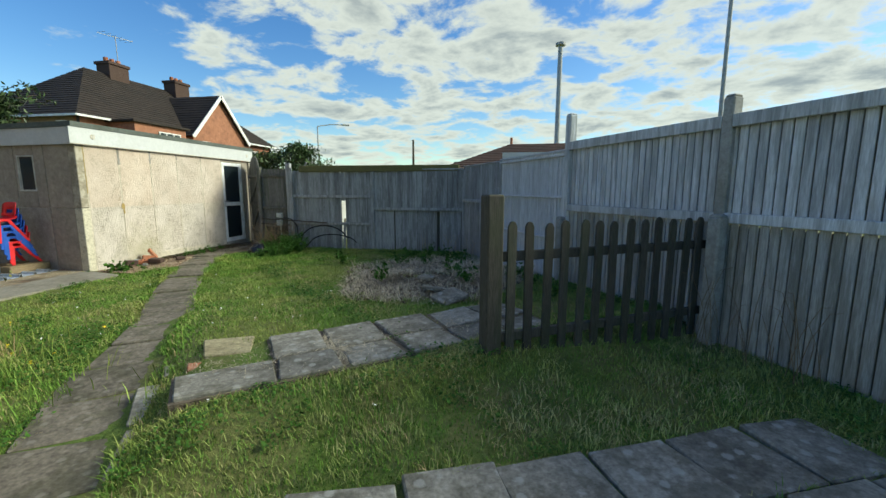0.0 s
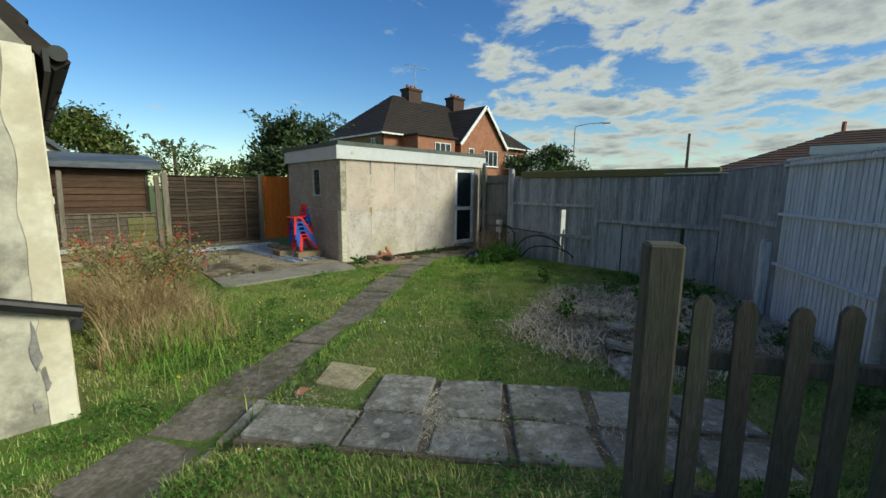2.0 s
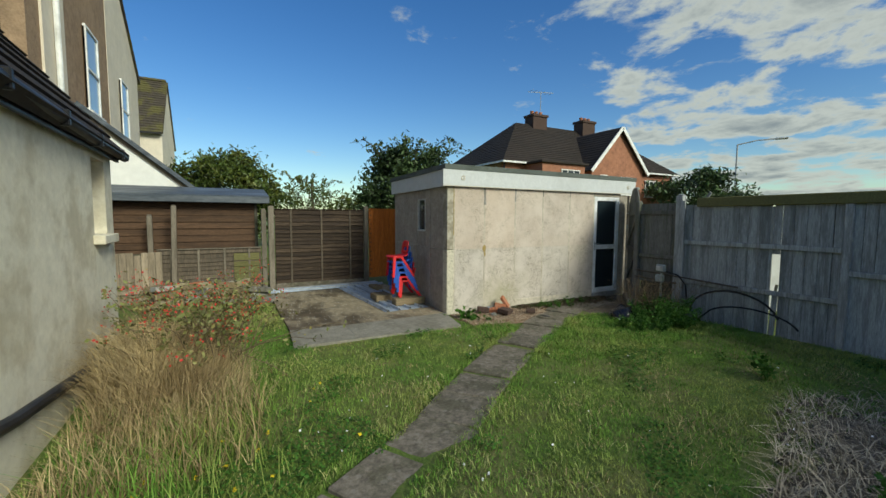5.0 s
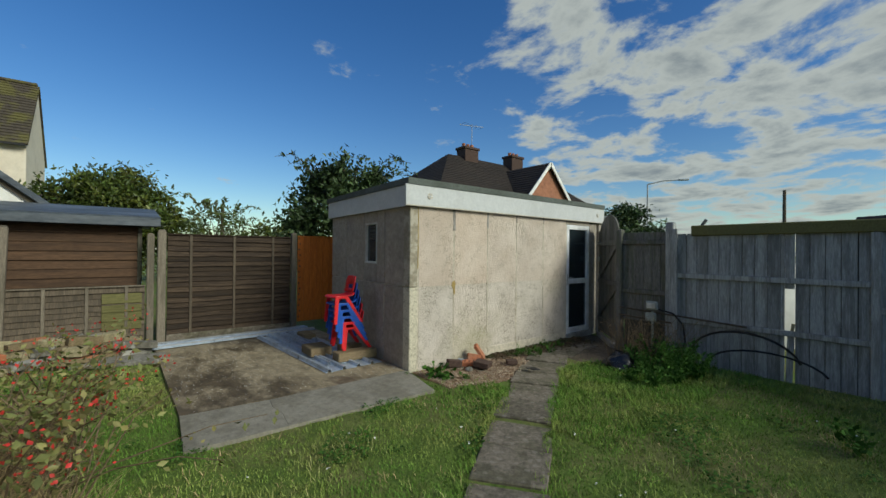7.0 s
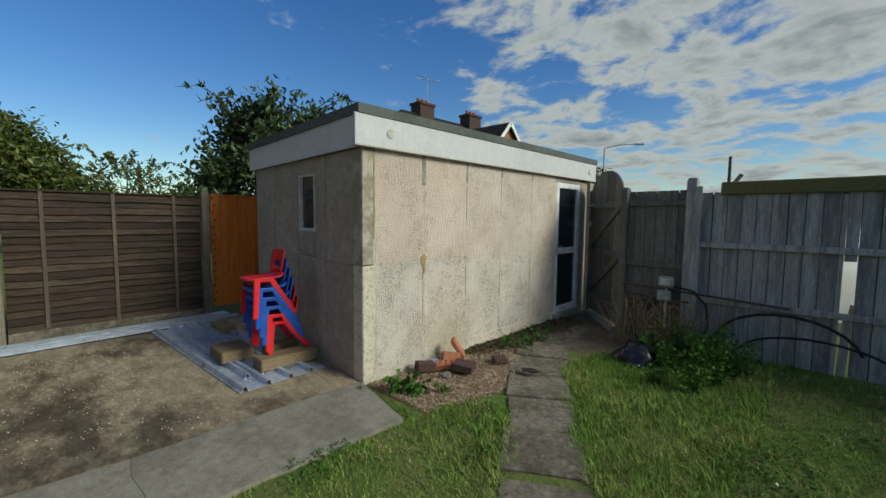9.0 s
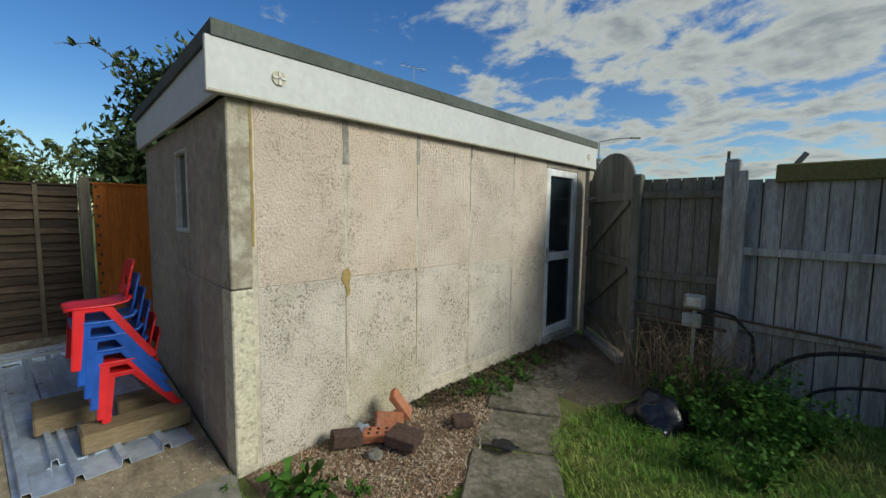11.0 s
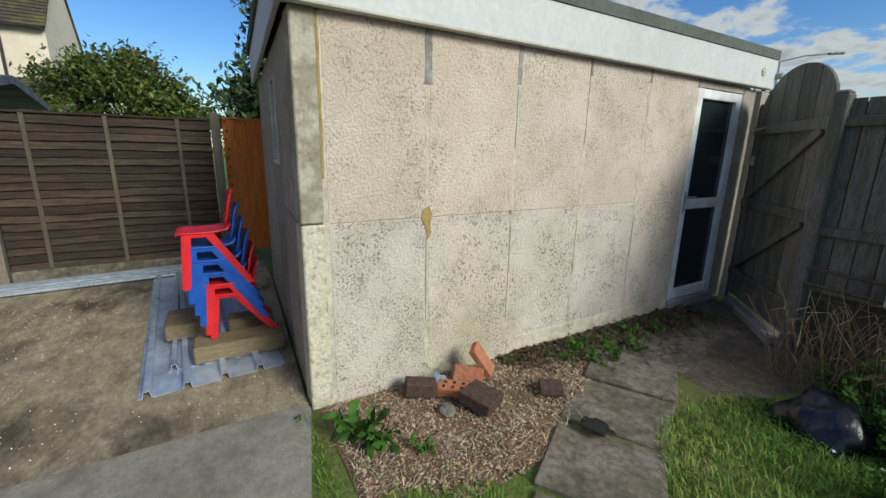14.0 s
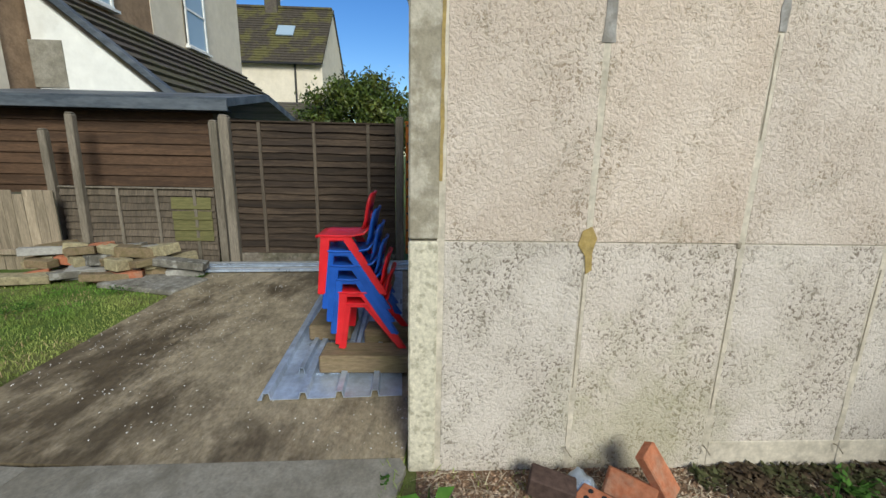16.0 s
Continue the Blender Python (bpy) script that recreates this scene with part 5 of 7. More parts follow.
street_lamp(-18.4, 36.8, 7.3, (1.9, 1.5))
p_ = thing("telegraph_pole", "bare brown telegraph pole", "pole", (-11.3, 45.2, -0.05))
part("pole", tube([(0, 0, 0), (0, 0, 6.9)], 0.16, 8, taper=0.7), M["bark"], p_)
p_ = thing("tall_pole", "tall grey pole with a flat cap", "pole", (2.44, 26.9, -0.05))
part("pole", tube([(0, 0, 0), (0, 0, 10.1)], 0.17, 10, taper=0.8), M["polegrey"], p_)
part("cap", tube([(0, 0, 10.05), (0, 0, 10.2)], 0.3, 10), M["polegrey"], p_)
p_ = thing("tall_pole", "tall grey pole behind the fence", "pole", (7.3, 17.0, -0.05))
part("pole", tube([(0, 0, 0), (0, 0, 9.6)], 0.08, 10, taper=0.8), M["polegrey"], p_)
p_ = thing("telegraph_pole", "distant thin utility pole", "pole", (-34, 8.6, -0.05))
part("pole", tube([(0, 0, 0), (0, 0, 4.4)], 0.12, 6), M["bark"], p_)

# added backdrop, turned towards the sun so the fence slit reads bright
tw = thing("boundary_wall", "added pale wall that brightens the slit in the back fence", "wall", (0, 0, 0))
tw.matrix_world = pose(-4.6, 12.2, 0, 0, 0, 55)
part("wall", box((4.4, 0.15, 1.5), (0, 0, 0.7), bevel=0.01), M["farwhite"], tw)
part("coping", box((4.5, 0.22, 0.06), (0, 0, 1.48), bevel=0.01), M["concrete"], tw)

# ---- paving ----


def slab(name, x0, x1, y0, y1, thick, mat_key, parent, m, tilt=(0, 0), jag=0.028):
    """A worn paving slab with uneven corners; x0..x1 and y0..y1 in the frame m, its top at height 0."""
    cx, cy = (x0 + x1) / 2, (y0 + y1) / 2
    pts = []
    for x, y in ((x0, y0), (x1, y0), (x1, y1), (x0, y1)):
        pts.append((x - cx + wob(jag), y - cy + wob(jag)))
    bm = prism(pts, thick, at=-thick)
    bmesh.ops.bevel(bm, geom=bm.edges[:], offset=0.009, segments=1, affect="EDGES")
    ob = part(name, bm, M[mat_key], parent)
    ob.matrix_local = m @ pose(cx, cy, 0, tilt[0] + wob(1.2), tilt[1] + wob(1.2), wob(1.8))
    return ob


PATIO = Matrix.Rotation(math.atan2(ROW.y, ROW.x), 4, "Z")
pt = thing("patio", "broken row of grey paving slabs with grass in the joints", "paving", (0, 0, 0), kind="structure")
for u0, u1, dip in ((0.27, 0.69, 0), (0.73, 1.17, 0), (1.22, 1.70, 0), (1.78, 2.24, -4), (2.28, 2.72, 0)):
    slab("paving_slab", u0, u1, 3.21, 3.68, 0.05, "slab", pt, Matrix.Translation((0, 0, 0.185 + wob(0.01))) @ PATIO, (0, dip))
for u0, u1 in ((-0.36, 0.22), (0.27, 0.71), (0.75, 1.19), (1.23, 1.69), (1.74, 2.20), (2.25, 2.70)):
    slab("paving_slab", u0, u1, 2.80, 3.17, 0.05, "slab", pt, Matrix.Translation((0, 0, 0.185 + wob(0.012))) @ PATIO)
for u0, u1, v0, v1 in ((0.24, 2.74, 3.16, 3.70), (-0.38, 2.74, 2.78, 3.20)):
    bed = prism([(u0 + wob(0.02), v0 + wob(0.02)), (u1 + wob(0.03), v0 + wob(0.02)), (u1 + wob(0.03), v1 + wob(0.02)), (u0 + wob(0.02), v1 + wob(0.02))], 0.10, at=0.065 if v0 > 3 else 0.068)
    bmesh.ops.transform(bed, matrix=PATIO, verts=bed.verts)
    part("joint_earth", bed, M["soil"], pt, "dark earth in the joints between the slabs")
slab("buff_slab", -0.22, 0.14, 3.49, 3.86, 0.05, "yslab", pt, Matrix.Translation((0, 0, 0.175)) @ PATIO, (2, 2))
slab("broken_brick", -0.30, -0.20, 3.42, 3.50, 0.05, "brick", pt, Matrix.Translation((0, 0, 0.14)) @ PATIO, (6, 3))
for u0, u1, v0, v1, z in ((-0.62, -0.42, 2.95, 3.45, 0.035), (-0.60, -0.42, 2.45, 2.90, 0.02), (-0.50, -0.27, 3.55, 3.75, 0.06), (0.80, 1.12, 2.52, 2.66, 0.055)):
    slab("edging_stone", u0, u1, v0, v1, 0.07, "slab", pt, Matrix.Translation((0, 0, z)) @ PATIO, (wob(4), wob(4)))
for x, y, a, w, d, tl in ((-0.72, 4.62, 50, 0.34, 0.30, (14, -10)), (-0.95, 4.95, 20, 0.30, 0.22, (-8, 9)), (-1.15, 5.35, 80, 0.26, 0.2, (9, 5))):
    slab("broken_slab", -w / 2, w / 2, -d / 2, d / 2, 0.045, "slab", pt, pose(x, y, gz(x, y) + 0.07, 0, 0, a), tl, 0.04)

NEAR = Matrix.Translation((-0.98, 1.52, 0.075)) @ Matrix.Rotation(radians(23.5), 4, "Z")
for j in range(4):
    for i in range(6):
        if (i, j) in ((0, 3), (5, 0), (3, 0)) and j:
            continue
        off = 0.2 if j % 2 else 0.0
        slab("paving_slab", i * 0.50 + off, i * 0.50 + 0.485 + off, -0.485 - j * 0.5, -j * 0.5, 0.05, "slab", pt, NEAR @ Matrix.Translation((0, 0, wob(0.006))))

PATH_LINE = [(-2.22, 1.35), (-2.62, 1.95), (-3.05, 2.52), (-3.5, 3.2), (-4.1, 4.12), (-4.93, 5.12), (-5.47, 5.95), (-5.98, 6.72), (-6.36, 7.3), (-6.80, 8.1), (-6.98, 9.0), (-7.0, 9.7)]


def along_line(pts, d):
    """Points every d along a broken line, with the way it goes there."""
    out, carry = [], d / 2
    for p, q in zip(pts, pts[1:]):
        p, q = Vector(p), Vector(q)
        l = (q - p).length
        while carry < l:
            out.append((p.lerp(q, carry / l), math.degrees(math.atan2(q.y - p.y, q.x - p.x))))
            carry += d
        carry -= l
    return out


path = thing("path", "narrow sunken path of worn brown flagstones through the lawn", "path", (0, 0, 0), kind="structure")
for k, (p, a) in enumerate(along_line(PATH_LINE, 0.56)):
    w = 0.66 if k < 3 else 0.56
    slab("flagstone", -0.262, 0.262, -w / 2, w / 2, 0.05, "flag", path, pose(p.x + wob(0.02), p.y + wob(0.02), gz(p.x, p.y) + 0.018 + wob(0.006), 0, 0, a + wob(3)), (wob(1), wob(1)), 0.022)

# ---- stacking chairs and what they stand on ----


def strut(p, q, w0, w1, d0, d1):
    """A bar from p to q with its own width (x) and depth (y) at each end."""
    bm = bmesh.new()
    p, q = Vector(p), Vector(q)
    a = [bm.verts.new(p + Vector((sx * w0 / 2, sy * d0 / 2, 0))) for sx, sy in ((-1, -1), (1, -1), (1, 1), (-1, 1))]
    b = [bm.verts.new(q + Vector((sx * w1 / 2, sy * d1 / 2, 0))) for sx, sy in ((-1, -1), (1, -1), (1, 1), (-1, 1))]
    bm.faces.new(a[::-1]), bm.faces.new(b)
    for i in range(4):
        bm.faces.new((a[i], a[(i + 1) % 4], b[(i + 1) % 4], b[i]))
    bmesh.ops.recalc_face_normals(bm, faces=bm.faces[:])
    bmesh.ops.bevel(bm, geom=bm.edges[:], offset=0.006, segments=2, affect="EDGES")
    return bm


def shell(rows, thick):
    """A moulded shell from rows of (y, z, half width, dip)."""
    bm = bmesh.new()
    n = 8
    grid = []
    for y, z, hw, dip in rows:
        grid.append([bm.verts.new(((2 * i / n - 1) * hw, y, z - dip * (1 - (2 * i / n - 1) ** 2))) for i in range(n + 1)])
    for r0, r1 in zip(grid, grid[1:]):
        for i in range(n):
            bm.faces.new((r0[i], r0[i + 1], r1[i + 1], r1[i]))
    bmesh.ops.recalc_face_normals(bm, faces=bm.faces[:])
    bmesh.ops.solidify(bm, geom=bm.faces[:], thickness=thick)
    return bm


def child_chair(mat_key, label):
    c = thing("childs_chair", label, "chair", None, "stacked children's chairs")
    mt = M[mat_key]
    part("seat", shell([(-0.185, -0.030, 0.13, 0), (-0.18, -0.008, 0.155, 0.002), (-0.13, 0.0, 0.17, 0.008), (-0.04, -0.002, 0.172, 0.012), (0.06, 0.0, 0.168, 0.012), (0.13, 0.012, 0.16, 0.006), (0.155, 0.04, 0.15, 0)], 0.012), mt, c, smooth=True)
    back = bmesh.new()
    rows = [(0.150, 0.035, 0.15), (0.168, 0.09, 0.148), (0.178, 0.15, 0.150), (0.188, 0.20, 0.150), (0.198, 0.24, 0.145), (0.206, 0.262, 0.132), (0.209, 0.275, 0.10)]
    n = 8
    grid = [[back.verts.new(((2 * i / n - 1) * hw, y - 0.02 * (2 * i / n - 1) ** 2, z)) for i in range(n + 1)] for y, z, hw in rows]
    for j in range(len(rows) - 1):
        for i in range(n):
            if j == 1 and 2 <= i <= 5:      # carrying slot
                continue
            back.faces.new((grid[j][i], grid[j][i + 1], grid[j + 1][i + 1], grid[j + 1][i]))
    bmesh.ops.recalc_face_normals(back, faces=back.faces[:])
    bmesh.ops.solidify(back, geom=back.faces[:], thickness=0.012)
    part("backrest", back, mt, c, smooth=True)
    for s in (-1, 1):
        part("front_leg", strut((s * 0.152, -0.115, -0.01), (s * 0.18, -0.15, -0.40), 0.030, 0.028, 0.060, 0.048), mt, c)
        part("rear_leg", strut((s * 0.152, 0.015, -0.01), (s * 0.18, 0.262, -0.40), 0.030, 0.028, 0.066, 0.056), mt, c)
        part("side_rail", box((0.03, 0.15, 0.034), (s * 0.152, -0.045, -0.024), bevel=0.006), mt, c)
    part("front_rail", box((0.29, 0.022, 0.034), (0, -0.115, -0.028), bevel=0.006), mt, c)
    part("rear_rail", box((0.29, 0.022, 0.034), (0, 0.03, -0.028), bevel=0.006), mt, c)
    return c


STACK = (("red", 0.945, 5.455, 0.95, 1.0), ("blue", 0.842, 5.482, 0.97, 1.0), ("blue", 0.745, 5.508, 0.99, 0.98), ("blue", 0.650, 5.534, 1.01, 0.96), ("red", 0.562, 5.560, 1.03, 0.92), ("red", 0.482, 5.585, 1.05, 0.80))
first = {}
for mk, z, y, wide, tall in STACK:
    m_ = pose(-8.51 + wob(0.004), y, z, 0, 0, wob(0.8))
    if mk not in first:
        first[mk] = ch_ = child_chair(mk, "bright %s moulded plastic child's stacking chair" % mk)
        ch_.matrix_world = m_
    else:
        ch_ = copy_thing(first[mk], m_)
    ch_.scale = (wide, 1, tall)


def timber(x0, x1, y0, y1, z, h, label):
    t = thing("timber_block", label, "timber", (0, 0, 0), "timber blocks")
    part("block", box((x1 - x0, y1 - y0, h), ((x0 + x1) / 2, (y0 + y1) / 2, z + h / 2), Matrix.Rotation(radians(wob(2)), 4, "Z"), bevel=0.012), M["block"], t)


timber(-8.42, -8.20, 5.30, 5.90, 0.035, 0.125, "old brown timber block under the stacked chairs")
timber(-9.10, -8.70, 5.10, 5.42, 0.035, 0.125, "old brown timber block under the stacked chairs")
timber(-8.80, -8.62, 5.54, 5.88, 0.035, 0.125, "old brown timber block under the stacked chairs")
timber(-10.3, -9.9, 5.45, 5.65, 0.035, 0.09, "old brown timber offcut on the metal sheet")


def corrugated(name, p, length, width, turn, z, label):
    t = thing(name, label, "metal sheet", pose(p[0], p[1], z, 0, 0, turn))
    prof, y = [], 0.0
    for k in range(4):
        w = width / 4
        prof += [(y, 0), (y + w * 0.66, 0), (y + w * 0.70, 0.042), (y + w * 0.84, 0.042), (y + w * 0.88, 0)]
        y += w
    prof.append((y, 0))
    bm = bmesh.new()
    rows = [[bm.verts.new((x, py, pz)) for py, pz in prof] for x in (0, length * 0.25, length)]
    for a, b in zip(rows, rows[1:]):
        for i in range(len(prof) - 1):
            bm.faces.new((a[i], b[i], b[i + 1], a[i + 1]))
    bmesh.ops.recalc_face_normals(bm, faces=bm.faces[:])
    bmesh.ops.solidify(bm, geom=bm.faces[:], thickness=0.004)
    part("sheet", bm, M["zinc"], t)


corrugated("metal_sheet", (-7.98, 5.86), 2.75, 0.86, 183, 0.012, "profiled blue-grey galvanised sheet lying on the concrete")
corrugated("metal_sheet", (-8.25, 5.80), 2.5, 0.66, 182, 0.018, "second profiled galvanised sheet lying on the first")
rails = thing("metal_rails", "bundle of long pale grey metal rails on the concrete edge", "metal rails", (0, 0, 0))
for k in range(6):
    o = 0.055 * k
    part("rail", box((0.045, 2.72, 0.03), (-10.72 - o, 4.56 + wob(0.12), 0.025 + 0.012 * (k % 3) + 0.01), Matrix.Rotation(radians(4 + wob(0.7)), 4, "Z"), bevel=0.005), M["steel" if k % 2 else "zinc"], rails)

# ---- small clutter by the garage wall ----


def loose_brick(at, turn, mat_key, label, size=(0.215, 0.10, 0.065), holes=False, name="brick"):
    t = thing(name, label, "brick", pose(*at, *turn), "loose bricks")
    part("body", box(size, bevel=0.006), M[mat_key], t)
    if holes:
        for i in range(3):
            for j in range(2):
                part("hole", tube([(-0.06 + 0.06 * i, -0.02 + 0.04 * j, size[2] / 2 - 0.01), (-0.06 + 0.06 * i, -0.02 + 0.04 * j, size[2] / 2 + 0.001)], 0.012, 8), M["dark"], t)


loose_brick((-7.22, 6.56, 0.045), (0, 8, 70), "darkbrick", "dark burnt brick lying by the garage wall", (0.20, 0.11, 0.09))
loose_brick((-7.10, 6.74, 0.045), (10, -6, 40), "brick", "perforated orange-red brick by the garage wall", holes=True)
loose_brick((-7.16, 6.88, 0.075), (58, 10, 60), "brick", "broken red brick propped in a pile", (0.20, 0.11, 0.07))
loose_brick((-7.17, 7.00, 0.150), (24, 56, 62), "brick", "pale red brick leaning on top of the pile", (0.23, 0.11, 0.05))
loose_brick((-6.93, 6.83, 0.055), (0, 6, 25), "darkbrick", "dark square block beside the brick pile", (0.21, 0.19, 0.075))
loose_brick((-6.85, 7.33, 0.02), (0, 0, 55), "darkbrick", "dark brown broken brick on the gravel", (0.15, 0.12, 0.06))


def lump(name, label, cat, at, r, squash, mat_key, seed, rough=0.3, sub=3):
    t = thing(name, label, cat, at)
    bm = bmesh.new()
    bmesh.ops.create_icosphere(bm, subdivisions=sub, radius=1)
    for v in bm.verts:
        k = 1 + rough * noise.noise(v.co * 1.6 + Vector((seed, 0, 0))) + rough * 0.5 * noise.noise(v.co * 4 + Vector((seed, 5, 0)))
        v.co = Vector((v.co.x * r * k, v.co.y * r * k * squash[0], max(-0.15, v.co.z) * r * k * squash[1]))
    part("body", bm, M[mat_key], t, smooth=sub > 2)
    return t


lump("stone", "small pale grey stone on the gravel", "stone", (-6.98, 6.62, 0.0), 0.06, (0.8, 0.7), "slab", 3, sub=2)
lump("foil_bag", "crumpled clear plastic scrap behind the bricks", "litter", (-7.24, 6.70, 0.0), 0.085, (0.8, 0.9), "zinc", 8, 0.5)
lump("rubbish_bag", "black plastic bag slumped among the weeds", "bag", (-5.80, 8.42, 0.0), 0.21, (0.9, 0.95), "binbag", 5, 0.45)
lump("dark_scrap", "flat torn scrap of dark felt on the path", "litter", (-6.42, 7.26, 0.035), 0.085, (0.75, 0.06), "blackplastic", 9, 0.6)
lump("green_scrap", "tiny green plastic scrap on the gravel", "litter", (-6.82, 6.42, 0.0), 0.018, (0.6, 0.5), "weed", 2, 0.4, 2)


def stones(name, pts, r0, r1, mat_key, label, cat):
    """Many small stones in one mesh."""
    verts, faces = [], []
    oct_f = ((0, 2, 4), (2, 1, 4), (1, 3, 4), (3, 0, 4), (2, 0, 5), (1, 2, 5), (3, 1, 5), (0, 3, 5))
    for x, y, z in pts:
        r = random.uniform(r0, r1)
        a = random.uniform(0, 6.28)
        c, s = math.cos(a) * r, math.sin(a) * r
        n = len(verts)
        verts += [(x + c, y + s, z + wob(r * 0.3)), (x - c, y - s, z + wob(r * 0.3)), (x - s * 0.8, y + c * 0.8, z), (x + s * 0.8, y - c * 0.8, z), (x, y, z + r * 0.7), (x, y, z - r * 0.7)]
        faces += [tuple(n + i for i in f) for f in oct_f]
    return tagged(raw(name, verts, faces, M[mat_key]), label, cat, kind="stuff")


def bed_edge(y):
    """How far east the gravel reaches: to the grass near the corner, to the path further on."""
    px = float(np.interp(y, [p[1] for p in PATH_LINE], [p[0] for p in PATH_LINE]))
    return min(px - 0.26, -6.42 + 0.08 * math.sin(y * 5) + 0.05 * math.sin(y * 13)) if y > 6.4 else -6.62 + 0.35 * (y - 5.9) + 0.06 * math.sin(y * 11)


def in_gravel(x, y):
    return -7.42 < x < bed_edge(y) and 5.98 < y < 8.9


gv = []
while len(gv) < 7000:
    x, y = random.uniform(-7.4, -6.4), random.uniform(5.98, 8.9)
    if in_gravel(x, y) and (noise.noise(Vector((x * 4, y * 4, 9))) > -0.22 or random.random() < 0.3):
        gv.append((x, y, gz(x, y) + 0.008))
M["pebbles"] = surface("brown_pebbles", (0.13, 0.072, 0.042), (0.30, 0.195, 0.125), (0.55, 0.48, 0.40), 60, 30, 0.85, 0, vary=0, amount=0.42)
stones("gravel", gv, 0.006, 0.016, "pebbles", "brown and white gravel along the garage foot", "gravel")
verts, faces = [], []
for j in range(30):
    for i in range(12):
        y = 5.96 + j * 0.1
        x = -7.42 + i / 11 * max(0.06, bed_edge(y) + 7.44)
        verts.append((x, y, gz(x, y) + 0.006 - (0.03 if i == 11 else 0)))
for j in range(29):
    for i in range(11):
        a = j * 12 + i
        faces.append((a, a + 1, a + 13, a + 12))
tagged(raw("gravel_bed", verts, faces, M["gravel"], smooth=True), "bed of brown gravel and soil along the garage wall", "gravel", kind="structure")
yard = []
for j in range(17):
    for i in range(14):
        y = 8.25 + j * 0.125
        x0_, x1_ = -7.40, -5.92 + 0.10 * math.sin(y * 7) - max(0, 8.7 - y) * 0.9 - max(0, y - 9.45) * 1.1
        x = x0_ + (x1_ - x0_) * i / 13
        yard.append((x, y, gz(x, y) + 0.010 - (0.03 if i == 13 or j == 0 else 0)))
tagged(raw("yard_soil", yard, [(j * 14 + i, j * 14 + i + 1, j * 14 + i + 15, j * 14 + i + 14) for j in range(16) for i in range(13)], M["soil"], smooth=True), "dark damp trodden soil before the gate and garage door", "soil", kind="structure")
grit = []
while len(grit) < 700:
    x, y = random.uniform(-11, -7.5), random.uniform(3.4, 5.9)
    if random.random() < 0.25 + 0.75 * (noise.noise(Vector((x * 0.9, y * 0.9, 4))) > -0.05):
        grit.append((x, y, 0.007))
stones("grit", grit, 0.0025, 0.006, "paint", "pale grit scattered on the concrete pad", "grit")

# rubble heap against the low fence
rub = [(0.30, 0.16, 0.09), (0.22, 0.11, 0.07), (0.36, 0.20, 0.06), (0.18, 0.14, 0.10), (0.42, 0.14, 0.07)]
RK = ("brick", "yslab", "slab", "block", "concrete", "yslab", "block")
for k in range(34):
    y = 1.45 + (k % 12) * 0.15 + wob(0.05)
    lay = k // 12
    x = -10.78 + 0.22 * (2 - lay) * random.random() + 0.12 * (k % 2) + wob(0.05)
    sz = [1.3 * q_ for q_ in random.choice(rub)]
    loose_brick((x, y, 0.045 + lay * 0.12 + wob(0.012)), (wob(9), wob(9), 90 + wob(40)), RK[k % 7], ("broken red brick in a rubble heap", "buff stone in a rubble heap", "grey slab piece in a rubble heap", "brown block in a rubble heap")[(0, 1, 2, 3, 2, 1, 3)[k % 7]], sz, name="rubble_piece")
st = thing("kerb_stone", "flat dark grey stone beside the rubble heap", "stone", (0, 0, 0))
part("stone", box((0.5, 1.0, 0.06), (-10.25, 2.95, 0.0), Matrix.Rotation(radians(-15), 4, "Z"), bevel=0.012), M["slab"], st)

# electrical box, cables and the sleeper at the gate
jb = thing("junction_box", "grey weatherproof electrical box on a stub of fence", "electrical box", (-5.80, 9.40, 0.70))
part("box_body", box((0.17, 0.07, 0.13), (0, -0.02, 0.09), bevel=0.015), M["boxgrey"], jb)
part("box_lid", box((0.12, 0.02, 0.08), (0, -0.065, 0.09), bevel=0.006), M["winframe"], jb)
part("lower_box", box((0.15, 0.06, 0.13), (-0.02, -0.01, -0.09), bevel=0.012), M["boxgrey"], jb, "yellowed grey lower box")
part("conduit", tube([(0, 0, -0.7), (0, 0, 0)], 0.018, 6), M["boxgrey"], jb)
cb = thing("cable", "black cable looping down the back fence", "cable", (0, 0, 0))
part("loop", tube([(-5.70, 9.38, 0.74), (-5.5, 9.40, 0.70), (-5.36, 9.40, 0.55), (-5.33, 9.40, 0.30), (-5.40, 9.38, 0.08)], 0.014, 6), M["blackplastic"], cb)
hs_pts = [(-5.38, 9.40, 0.02)] + [(-5.25 + 0.62 * (1 - math.cos(a)), 9.38, 0.16 + 0.40 * math.sin(a)) for a in np.linspace(0.2, 2.9, 12)]
part("hose", tube(hs_pts, 0.016, 6), M["blackplastic"], cb)
part("hose", tube([(p[0] + 0.25, p[1] - 0.03, p[2] * 0.62) for p in hs_pts], 0.014, 6), M["blackplastic"], cb)
sl = thing("sleeper", "frost-pale weathered sleeper under the gate", "timber", (0, 0, 0))
m_, l_ = along((-7.22, 10.30, 0.01), (-6.50, 9.52))
bm_ = box((l_, 0.10, 0.08), (l_ / 2, 0, 0.0), bevel=0.012)
bmesh.ops.transform(bm_, matrix=m_, verts=bm_.verts)
part("beam", bm_, M["concrete"], sl)

# ---- plants ----
M["deadstalk"] = surface("grey_dead_stalk", (0.444, 0.383, 0.282), (0.646, 0.564, 0.430), (0.269, 0.215, 0.148), 12, 2, 0.9, 0, vary=0)


